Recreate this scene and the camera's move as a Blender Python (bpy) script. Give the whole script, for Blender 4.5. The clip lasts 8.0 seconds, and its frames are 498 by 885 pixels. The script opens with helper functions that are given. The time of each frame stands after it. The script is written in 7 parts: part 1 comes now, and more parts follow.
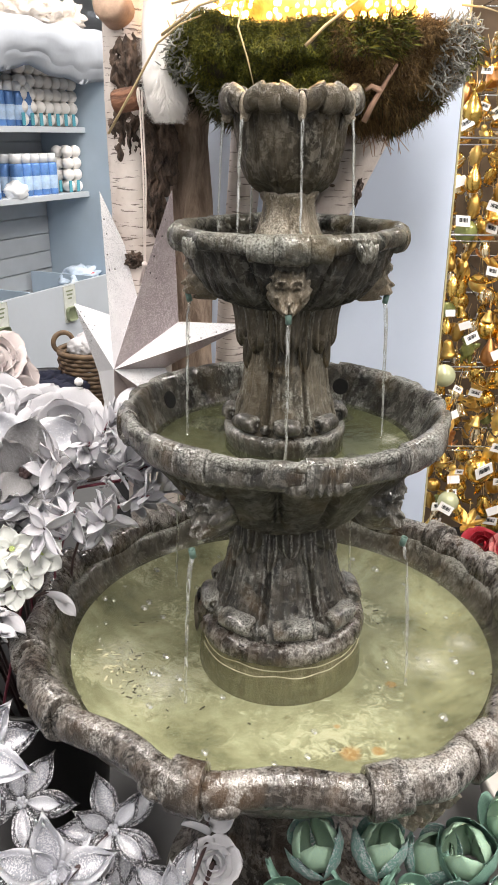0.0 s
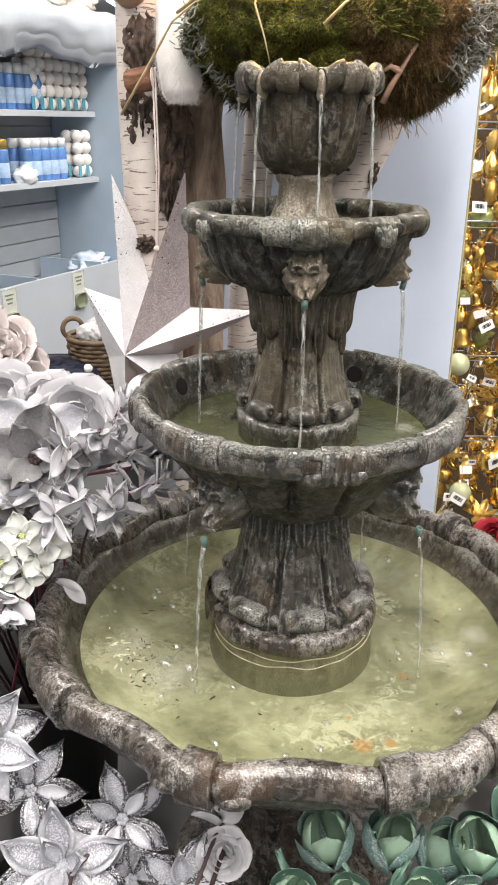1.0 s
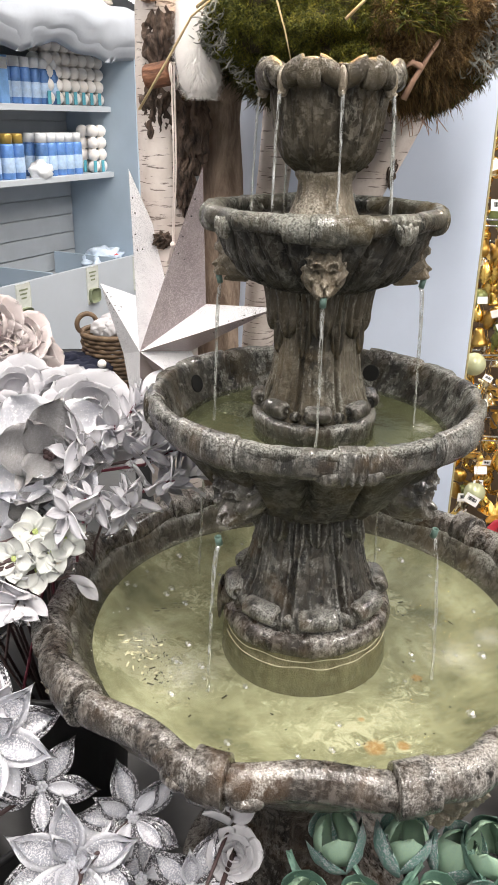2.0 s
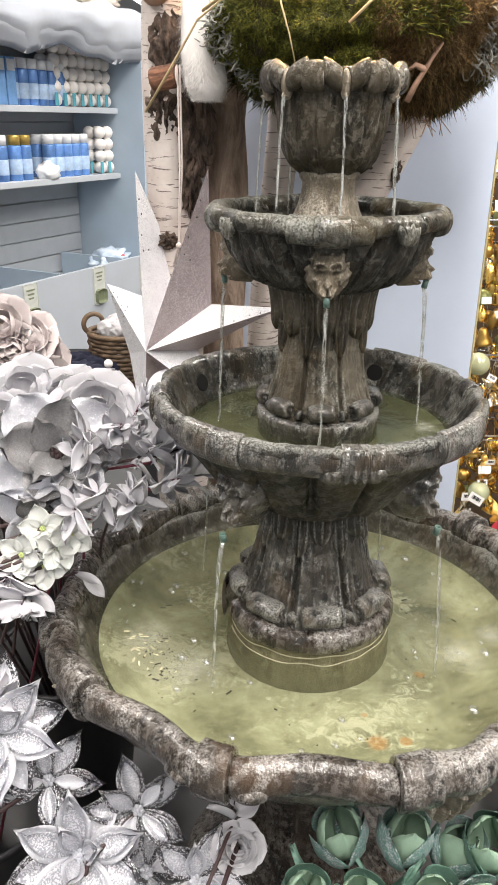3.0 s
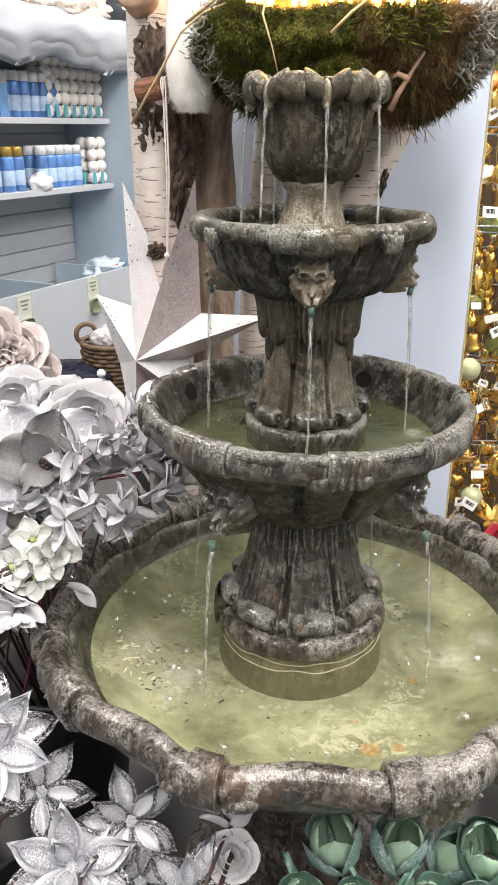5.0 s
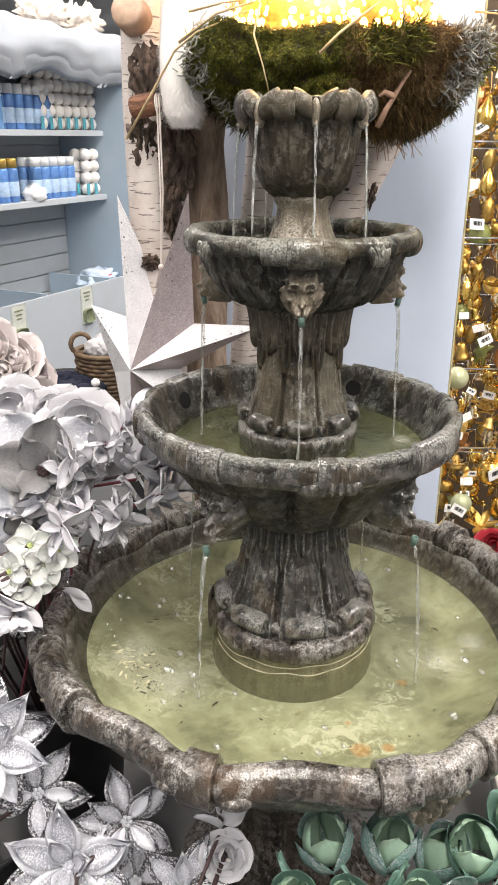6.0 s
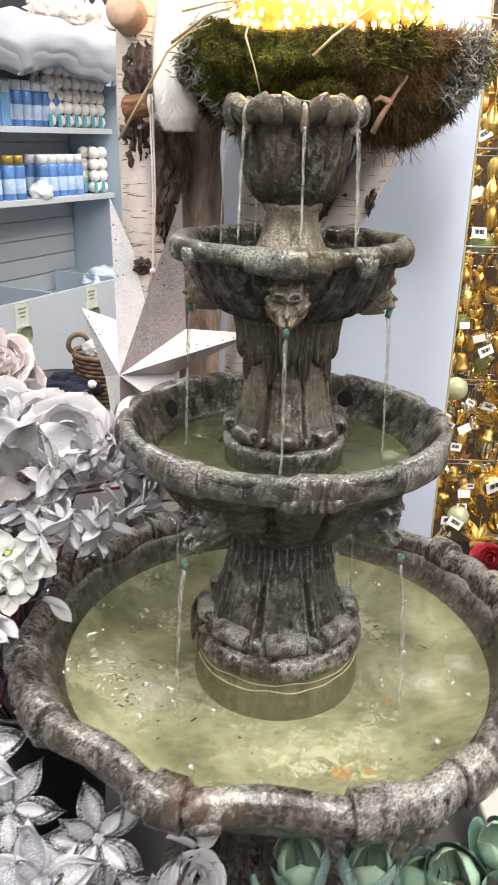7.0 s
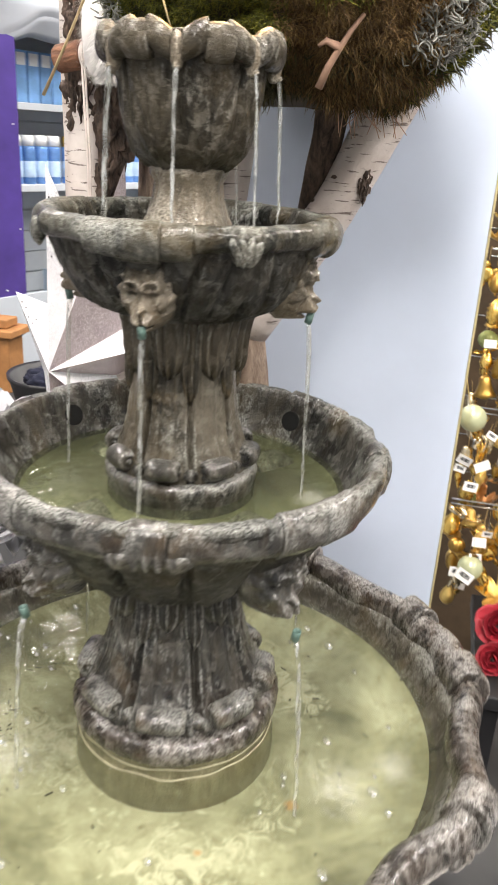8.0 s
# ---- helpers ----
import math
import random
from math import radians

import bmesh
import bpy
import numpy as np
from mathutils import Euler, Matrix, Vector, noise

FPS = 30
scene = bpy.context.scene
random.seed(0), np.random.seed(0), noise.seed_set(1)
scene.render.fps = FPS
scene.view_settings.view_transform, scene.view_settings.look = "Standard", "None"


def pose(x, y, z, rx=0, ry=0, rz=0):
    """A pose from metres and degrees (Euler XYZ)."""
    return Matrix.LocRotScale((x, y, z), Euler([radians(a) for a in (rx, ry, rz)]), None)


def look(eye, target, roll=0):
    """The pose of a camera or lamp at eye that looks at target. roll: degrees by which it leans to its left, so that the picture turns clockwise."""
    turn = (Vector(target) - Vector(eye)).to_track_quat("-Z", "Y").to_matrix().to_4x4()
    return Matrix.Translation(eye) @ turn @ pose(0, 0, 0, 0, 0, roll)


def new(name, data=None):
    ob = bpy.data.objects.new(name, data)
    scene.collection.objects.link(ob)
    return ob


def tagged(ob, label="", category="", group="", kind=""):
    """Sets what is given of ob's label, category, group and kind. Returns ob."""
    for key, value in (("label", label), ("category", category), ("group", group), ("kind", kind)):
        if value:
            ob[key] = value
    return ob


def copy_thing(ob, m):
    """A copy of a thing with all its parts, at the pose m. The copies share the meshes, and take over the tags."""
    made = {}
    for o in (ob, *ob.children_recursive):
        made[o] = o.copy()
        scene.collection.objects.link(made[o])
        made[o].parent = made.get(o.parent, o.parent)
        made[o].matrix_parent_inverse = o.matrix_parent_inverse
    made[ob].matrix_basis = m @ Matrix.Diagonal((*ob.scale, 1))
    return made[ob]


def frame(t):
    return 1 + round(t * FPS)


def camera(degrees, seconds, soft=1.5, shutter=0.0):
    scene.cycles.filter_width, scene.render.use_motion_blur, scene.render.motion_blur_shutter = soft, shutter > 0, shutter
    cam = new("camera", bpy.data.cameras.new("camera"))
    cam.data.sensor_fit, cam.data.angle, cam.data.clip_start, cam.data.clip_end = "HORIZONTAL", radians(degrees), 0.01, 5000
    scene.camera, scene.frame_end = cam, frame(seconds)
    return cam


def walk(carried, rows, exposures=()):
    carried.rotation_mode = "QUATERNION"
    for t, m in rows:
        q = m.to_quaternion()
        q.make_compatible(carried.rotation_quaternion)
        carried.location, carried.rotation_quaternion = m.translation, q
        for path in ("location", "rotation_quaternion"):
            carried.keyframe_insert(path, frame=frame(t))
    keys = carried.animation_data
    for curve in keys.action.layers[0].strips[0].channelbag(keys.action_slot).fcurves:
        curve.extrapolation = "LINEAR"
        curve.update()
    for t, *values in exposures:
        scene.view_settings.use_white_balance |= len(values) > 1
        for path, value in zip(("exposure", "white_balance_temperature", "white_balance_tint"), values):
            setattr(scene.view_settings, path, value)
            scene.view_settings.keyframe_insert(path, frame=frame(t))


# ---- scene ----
cam = camera(35.12, 8.0, soft=1.2, shutter=0.5)
PATH = [
    (0, (0.0000, -1.2745, 1.5428), (-0.0531, -0.1579, 1.1065), 0.25),
    (0.5, (-0.0022, -1.2695, 1.5378), (-0.0574, -0.1563, 1.0930), 0.37),
    (1, (-0.0112, -1.2576, 1.5339), (-0.0742, -0.1479, 1.0816), 0.53),
    (1.5, (-0.0212, -1.2439, 1.5331), (-0.0929, -0.1368, 1.0758), 0.76),
    (3, (-0.0157, -1.2642, 1.5355), (-0.1040, -0.1579, 1.0790), 0.79),
    (3.5, (-0.0174, -1.2616, 1.5383), (-0.1078, -0.1555, 1.0819), 0.62),
    (4, (-0.0211, -1.2547, 1.5385), (-0.1108, -0.1479, 1.0837), 0.52),
    (4.5, (-0.0042, -1.2545, 1.5362), (-0.0952, -0.1467, 1.0841), 0.21),
    (6, (0.0042, -1.2958, 1.5481), (-0.0722, -0.1796, 1.1142), 0.13),
    (6.5, (0.0103, -1.2903, 1.5475), (-0.0687, -0.1735, 1.1158), 0.56),
    (7, (0.0434, -1.2557, 1.5555), (-0.0479, -0.1409, 1.1209), 1.17),
    (7.5, (0.1587, -1.1110, 1.5187), (0.0310, -0.0051, 1.0706), 2.77),
    (8, (0.3113, -0.9488, 1.5043), (0.0605, 0.1403, 1.0673), 3.30),
]
walk(cam, [(t, look(eye, target, roll)) for t, eye, target, roll in PATH],
     exposures=((0.0, 0.22), (7.0, 0.22), (7.5, 0.34), (8.0, 0.52)))

# ---- light ----
world = bpy.data.worlds.new("shop_air")
scene.world = world
world.use_nodes = True
world.node_tree.nodes["Background"].inputs[0].default_value = (0.75, 0.82, 0.95, 1)
world.node_tree.nodes["Background"].inputs[1].default_value = 0.15


def area_lamp(x, y, z, sx, sy, watts, colour=(1.0, 0.932, 0.865)):
    data = bpy.data.lights.new("ceiling_lamp_light", "AREA")
    data.shape, data.size, data.size_y, data.energy, data.color = "RECTANGLE", sx, sy, watts, colour
    ob = new("ceiling_lamp_light", data)
    ob.location = (x, y, z)
    return ob


CEIL = 4.2
LAMPS = [(-2.6, -3.0), (0.2, -3.0), (3.0, -3.0), (-2.6, -0.6), (0.2, -0.9), (3.0, -0.6), (-2.6, 2.2), (0.2, 2.2), (3.0, 2.2), (-2.6, 5.5), (1.5, 5.5), (-4.5, 10.0), (0.0, 10.0), (-4.5, 15.0), (0.0, 15.0), (-4.5, 20.0)]
for lx, ly in LAMPS:
    area_lamp(lx, ly, CEIL - 0.16, 0.30, 1.8, 78 if lx < -1 else 118 if lx > 1 else 90)
# the string of warm bulbs in the nest
warm = bpy.data.lights.new("bulb_glow", "POINT")
warm.energy, warm.color, warm.shadow_soft_size = 10.0, (1.0, 0.55, 0.16), 0.09
new("bulb_glow", warm).location = (0.04, 0.22, 1.86)

# ---- helpers of this scene ----
def part(name, bm, material, parent=None, label="", smooth=True):
    me = bpy.data.meshes.new(name)
    bm.normal_update()
    bm.to_mesh(me)
    bm.free()
    if smooth:
        me.shade_smooth()
    if material:
        me.materials.append(material)
    ob = new(name, me)
    if parent:
        ob.parent = parent
    if label:
        ob["label"] = label
    return ob


def share(name, ob, m, parent=None):
    """Another object on the mesh of ob, at the pose m."""
    o = new(name, ob.data)
    o.parent = parent
    o.matrix_basis = m
    return o


def thing(name, label, category, group="", kind="", at=None):
    ob = new(name)
    ob.empty_display_size = 0.05
    if at:
        ob.location = at
    return tagged(ob, label, category, group, kind)


def lathe(profile, segs=96, mod=None, closed=False):
    """A turned body round z. mod(angle in degrees from the front, r, z, index) -> r, z."""
    bm = bmesh.new()
    rings = []
    for i, (r, z) in enumerate(profile):
        if r < 1e-5:
            rings.append([bm.verts.new((0, 0, z))])
            continue
        ring = []
        for k in range(segs):
            a = 360 * k / segs
            rr, zz = mod(a, r, z, i) if mod else (r, z)
            ring.append(bm.verts.new((rr * math.sin(radians(a)), -rr * math.cos(radians(a)), zz)))
        rings.append(ring)
    pairs = list(zip(rings, rings[1:]))
    if closed:
        pairs.append((rings[-1], rings[0]))
    for a, b in pairs:
        for k in range(segs):
            j = (k + 1) % segs
            if len(a) == 1 and len(b) == 1:
                continue
            if len(a) == 1:
                bm.faces.new((a[0], b[j], b[k]))
            elif len(b) == 1:
                bm.faces.new((a[k], a[j], b[0]))
            else:
                bm.faces.new((a[k], a[j], b[j], b[k]))
    bmesh.ops.recalc_face_normals(bm, faces=bm.faces)
    return bm


def box(sx, sy, sz, bevel=0.0, at=(0, 0, 0), segs=2):
    bm = bmesh.new()
    bmesh.ops.create_cube(bm, size=1.0)
    bmesh.ops.scale(bm, vec=(sx, sy, sz), verts=bm.verts)
    if bevel:
        bmesh.ops.bevel(bm, geom=list(bm.edges), offset=bevel, segments=segs, affect="EDGES", profile=0.5)
    bmesh.ops.translate(bm, vec=at, verts=bm.verts)
    return bm


def join(*parts):
    """One bmesh out of several (bmesh, matrix)."""
    out = bmesh.new()
    for bm, m in parts:
        bm.transform(m)
        me = bpy.data.meshes.new("tmp")
        bm.to_mesh(me)
        out.from_mesh(me)
        bm.free()
        bpy.data.meshes.remove(me)
    return out


def tube(points, radii, segs=10, caps=True, wob=0.0, seed=0):
    """A tube along points."""
    bm = bmesh.new()
    rings = []
    n = len(points)
    pts = [Vector(q) for q in points]
    for i, q in enumerate(pts):
        d = (pts[min(i + 1, n - 1)] - pts[max(i - 1, 0)]).normalized()
        s = d.cross(Vector((0.31, 0.9, 0.29))).normalized()
        u = d.cross(s)
        r = radii[i] if isinstance(radii, (list, tuple)) else radii
        ring = []
        for k in range(segs):
            a = 2 * math.pi * k / segs
            w = 1 + wob * noise.noise(Vector((math.cos(a) * 1.3, math.sin(a) * 1.3, q.length * 9 + seed)))
            ring.append(bm.verts.new(q + (s * math.cos(a) + u * math.sin(a)) * r * w))
        rings.append(ring)
    for a, b in zip(rings, rings[1:]):
        for k in range(segs):
            j = (k + 1) % segs
            bm.faces.new((a[k], a[j], b[j], b[k]))
    if caps:
        bm.faces.new(rings[0][::-1])
        bm.faces.new(rings[-1])
    bmesh.ops.recalc_face_normals(bm, faces=bm.faces)
    return bm


def blob(sx, sy, sz, sub=3, rough=0.0, freq=8.0, seed=0.0):
    bm = bmesh.new()
    bmesh.ops.create_icosphere(bm, subdivisions=sub, radius=1.0)
    for v in bm.verts:
        k = 1 + rough * noise.noise(v.co * freq * 0.3 + Vector((seed, seed * 1.7, 0)))
        v.co = Vector((v.co.x * sx, v.co.y * sy, v.co.z * sz)) * k
    return bm


def spline(points, n):
    """n points evenly along a smooth line through points (r, z)."""
    p = [Vector(points[0])] + [Vector(q) for q in points] + [Vector(points[-1])]
    fine = []
    for i in range(1, len(p) - 2):
        a, b, c, d = p[i - 1], p[i], p[i + 1], p[i + 2]
        for k in range(12):
            t = k / 12
            m0, m1 = (c - a) * 0.35, (d - b) * 0.35
            fine.append(b * (2 * t ** 3 - 3 * t ** 2 + 1) + m0 * (t ** 3 - 2 * t ** 2 + t) + c * (3 * t ** 2 - 2 * t ** 3) + m1 * (t ** 3 - t ** 2))
    fine.append(p[-1])
    run = [0.0]
    for a, b in zip(fine, fine[1:]):
        run.append(run[-1] + (b - a).length)
    out, j = [], 0
    for k in range(n):
        s = run[-1] * k / (n - 1)
        while j < len(run) - 2 and run[j + 1] < s:
            j += 1
        out.append(fine[j].lerp(fine[j + 1], (s - run[j]) / max(1e-9, run[j + 1] - run[j])))
    return out


def carved(profile, fn, segs=320, rows=110, pits=0.0008, seed=0.0):
    """A turned body with relief: fn(angle in degrees, z, share of the way up) -> depth along the outward normal."""
    line = spline(profile, rows)
    verts, faces = [], []
    for i, q in enumerate(line):
        d = (line[min(i + 1, rows - 1)] - line[max(i - 1, 0)]).normalized()
        for k in range(segs):
            a = 360 * k / segs
            sa, ca = math.sin(radians(a)), math.cos(radians(a))
            h = fn(a, q.y, i / (rows - 1))
            w = Vector((q.x * sa, -q.x * ca, q.y))
            h += pits * (noise.noise(w * 55 + Vector((seed, 0, 0))) + 0.9 * noise.noise(w * 130) + 0.5 * noise.noise(w * 300))
            r, z = q.x + d.y * h, q.y - d.x * h
            verts.append((r * sa, -r * ca, z))
    for i in range(rows - 1):
        for k in range(segs):
            j = (k + 1) % segs
            faces.append((i * segs + k, i * segs + j, (i + 1) * segs + j, (i + 1) * segs + k))
    me = bpy.data.meshes.new("carved")
    me.from_pydata(verts, [], faces)
    bm = bmesh.new()
    bm.from_mesh(me)
    bpy.data.meshes.remove(me)
    return bm


def step(x, a, b):
    t = max(0.0, min(1.0, (x - a) / (b - a)))
    return t * t * (3 - 2 * t)


def nearest(a, offset, n):
    """Degrees from the nearest of n axes spread round the circle."""
    w = 360 / n
    return (a - offset + w / 2) % w - w / 2


# ---- materials ----
def nodes_of(name):
    m = bpy.data.materials.new(name)
    m.use_nodes = True
    nt = m.node_tree
    b = nt.nodes["Principled BSDF"]
    return m, nt, b


def tex_noise(nt, scale, detail=4, rough=0.6, vec=None, dist=0.0):
    n = nt.nodes.new("ShaderNodeTexNoise")
    n.inputs["Scale"].default_value, n.inputs["Detail"].default_value = scale, detail
    n.inputs["Roughness"].default_value, n.inputs["Distortion"].default_value = rough, dist
    if vec:
        nt.links.new(vec, n.inputs["Vector"])
    return n.outputs["Fac"]


def ramp(nt, fac, stops):
    n = nt.nodes.new("ShaderNodeValToRGB")
    e = n.color_ramp.elements
    while len(e) < len(stops):
        e.new(0.5)
    for el, (p, c) in zip(e, stops):
        el.position = p
        el.color = (*c, 1) if isinstance(c, (tuple, list)) else (c, c, c, 1)
    nt.links.new(fac, n.inputs[0])
    return n.outputs[0]


def mixc(nt, fac, a, b):
    n = nt.nodes.new("ShaderNodeMix")
    n.data_type = "RGBA"
    for sock, v in ((n.inputs["Factor"], fac), (n.inputs["A"], a), (n.inputs["B"], b)):
        if isinstance(v, (int, float)):
            sock.default_value = v
        elif isinstance(v, tuple):
            sock.default_value = (*v, 1)
        else:
            nt.links.new(v, sock)
    return n.outputs["Result"]


def maths(nt, op, a, b=0.0):
    n = nt.nodes.new("ShaderNodeMath")
    n.operation = op
    for sock, v in ((n.inputs[0], a), (n.inputs[1], b)):
        if isinstance(v, (int, float)):
            sock.default_value = v
        else:
            nt.links.new(v, sock)
    return n.outputs[0]


def bump(nt, b, height, strength, distance):
    n = nt.nodes.new("ShaderNodeBump")
    n.inputs["Strength"].default_value, n.inputs["Distance"].default_value = strength, distance
    nt.links.new(height, n.inputs["Height"])
    nt.links.new(n.outputs[0], b.inputs["Normal"])


def coords(nt, which="Object"):
    return nt.nodes.new("ShaderNodeTexCoord").outputs[which]


def up_facing(nt):
    g = nt.nodes.new("ShaderNodeNewGeometry")
    s = nt.nodes.new("ShaderNodeSeparateXYZ")
    nt.links.new(g.outputs["Normal"], s.inputs[0])
    return s.outputs["Z"], g.outputs["Pointiness"]


def plain(name, colour, rough=0.6, metal=0.0, vary=0.12, scale=30.0, bumps=0.0, spread=0.0, bump_dist=0.002):
    """A paint or plastic with slight mottling; spread: how far single objects differ."""
    m, nt, b = nodes_of(name)
    v = coords(nt)
    n = tex_noise(nt, scale, 5, 0.65, v)
    dark = tuple(c * (1 - vary) for c in colour)
    light = tuple(min(1, c * (1 + vary)) for c in colour)
    col = ramp(nt, n, [(0.3, dark), (0.7, light)])
    if spread:
        o = nt.nodes.new("ShaderNodeObjectInfo")
        h = nt.nodes.new("ShaderNodeHueSaturation")
        nt.links.new(maths(nt, "ADD", maths(nt, "MULTIPLY", o.outputs["Random"], spread), 1 - spread / 2), h.inputs["Value"])
        nt.links.new(col, h.inputs["Color"])
        col = h.outputs[0]
    nt.links.new(col, b.inputs["Base Color"])
    b.inputs["Roughness"].default_value, b.inputs["Metallic"].default_value = rough, metal
    if bumps:
        bump(nt, b, tex_noise(nt, scale * 3, 4, 0.6, v), bumps, bump_dist)
    return m


def stone(name, dark, mid, crust, crust_at, rust=(0.16, 0.10, 0.05), rough=0.38, coat=0.85, relief_height=0.006):
    """Wet cast stone: dark body, pale lime crust on worn edges and upper faces, brown stains."""
    m, nt, b = nodes_of(name)
    v = coords(nt)
    mp = nt.nodes.new("ShaderNodeMapping")
    mp.inputs["Scale"].default_value = (1, 1, 0.45)
    nt.links.new(v, mp.inputs[0])
    big = tex_noise(nt, 22, 6, 0.68, mp.outputs[0])
    fine = tex_noise(nt, 95, 6, 0.72, mp.outputs[0])
    grain = tex_noise(nt, 320, 3, 0.6, v)
    body = ramp(nt, big, [(0.38, dark), (0.64, mid)])
    stain = ramp(nt, tex_noise(nt, 9, 4, 0.6, v, 0.6), [(0.52, 0.0), (0.68, 1.0)])
    body = mixc(nt, maths(nt, "MULTIPLY", stain, 0.6), body, rust)
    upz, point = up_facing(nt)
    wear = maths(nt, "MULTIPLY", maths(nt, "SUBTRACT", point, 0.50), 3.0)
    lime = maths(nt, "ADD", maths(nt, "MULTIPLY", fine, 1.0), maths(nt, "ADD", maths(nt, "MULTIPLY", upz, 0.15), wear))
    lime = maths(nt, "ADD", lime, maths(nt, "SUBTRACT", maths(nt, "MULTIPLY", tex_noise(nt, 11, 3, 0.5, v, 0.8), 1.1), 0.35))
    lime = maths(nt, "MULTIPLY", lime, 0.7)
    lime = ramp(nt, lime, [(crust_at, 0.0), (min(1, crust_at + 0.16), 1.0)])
    mp2 = nt.nodes.new("ShaderNodeMapping")
    mp2.inputs["Scale"].default_value = (1, 1, 0.10)
    nt.links.new(v, mp2.inputs[0])
    run = ramp(nt, tex_noise(nt, 62, 4, 0.6, mp2.outputs[0]), [(0.54, 0.0), (0.70, 1.0)])
    body = mixc(nt, maths(nt, "MULTIPLY", run, 0.26), body, tuple(0.55 * c + 0.45 * r for c, r in zip(crust, rust)))
    blotch = ramp(nt, tex_noise(nt, 48, 5, 0.7, v, 0.5), [(0.525, 0.0), (0.575, 1.0)])
    body = mixc(nt, maths(nt, "MULTIPLY", blotch, 0.36), body, tuple(0.42 * c + 0.40 * r for c, r in zip(crust, rust)))
    earth = ramp(nt, tex_noise(nt, 31, 5, 0.7, mp2.outputs[0], 0.3), [(0.46, 0.0), (0.56, 1.0)])
    body = mixc(nt, maths(nt, "MULTIPLY", earth, 0.28), body, tuple(0.5 * r for r in rust))
    speck = ramp(nt, grain, [(0.38, 0.10), (0.60, 1.0)])
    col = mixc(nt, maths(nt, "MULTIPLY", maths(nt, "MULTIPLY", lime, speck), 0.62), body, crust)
    nt.links.new(col, b.inputs["Base Color"])
    b.inputs["Coat Weight"].default_value = coat
    b.inputs["Specular IOR Level"].default_value = 0.15
    b.inputs["Coat Roughness"].default_value = 0.10
    b.inputs["Coat IOR"].default_value = 1.5
    wet = nt.nodes.new("ShaderNodeBump")
    wet.inputs["Strength"].default_value, wet.inputs["Distance"].default_value = 0.5, 0.0034
    nt.links.new(maths(nt, "ADD", tex_noise(nt, 40, 4, 0.6, v), maths(nt, "MULTIPLY", tex_noise(nt, 130, 3, 0.6, v), 0.6)), wet.inputs["Height"])
    nt.links.new(wet.outputs[0], b.inputs["Coat Normal"])
    nt.links.new(ramp(nt, fine, [(0.3, rough - 0.16), (0.7, rough + 0.16)]), b.inputs["Roughness"])
    bump(nt, b, maths(nt, "ADD", maths(nt, "ADD", maths(nt, "MULTIPLY", fine, 1.0), maths(nt, "MULTIPLY", big, 1.6)), maths(nt, "MULTIPLY", grain, 0.7)), 0.9, relief_height)
    return m


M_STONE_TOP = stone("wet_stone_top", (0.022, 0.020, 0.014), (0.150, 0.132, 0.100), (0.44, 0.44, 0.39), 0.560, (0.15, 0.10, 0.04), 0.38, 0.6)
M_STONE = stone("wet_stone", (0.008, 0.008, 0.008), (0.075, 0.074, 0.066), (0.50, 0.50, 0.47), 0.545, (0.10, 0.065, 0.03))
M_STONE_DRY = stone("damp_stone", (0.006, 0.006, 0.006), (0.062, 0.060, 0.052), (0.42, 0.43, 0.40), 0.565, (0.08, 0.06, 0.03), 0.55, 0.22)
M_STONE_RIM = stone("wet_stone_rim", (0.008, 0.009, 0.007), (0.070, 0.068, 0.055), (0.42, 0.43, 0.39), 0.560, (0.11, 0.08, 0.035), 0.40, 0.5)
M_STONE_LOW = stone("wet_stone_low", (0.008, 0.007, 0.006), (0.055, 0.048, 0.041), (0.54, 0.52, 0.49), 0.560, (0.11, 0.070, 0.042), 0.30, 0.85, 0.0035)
M_STONE_WALL = stone("basin_wall_stone", (0.020, 0.018, 0.013), (0.085, 0.078, 0.060), (0.40, 0.40, 0.36), 0.62, (0.10, 0.075, 0.04), 0.35, 0.7, 0.002)
M_STONE_CUP = stone("wet_stone_cup", (0.020, 0.017, 0.011), (0.075, 0.064, 0.044), (0.42, 0.40, 0.35), 0.60, (0.10, 0.075, 0.04), 0.5, 0.35)
M_DRUM = stone("algae_stone", (0.10, 0.095, 0.050), (0.22, 0.205, 0.125), (0.42, 0.40, 0.27), 0.62, (0.12, 0.10, 0.04), 0.4)
M_STONE_FACE = stone("wet_stone_face", (0.06, 0.054, 0.040), (0.24, 0.205, 0.155), (0.62, 0.57, 0.48), 0.55, (0.17, 0.12, 0.06), 0.42, 0.5)


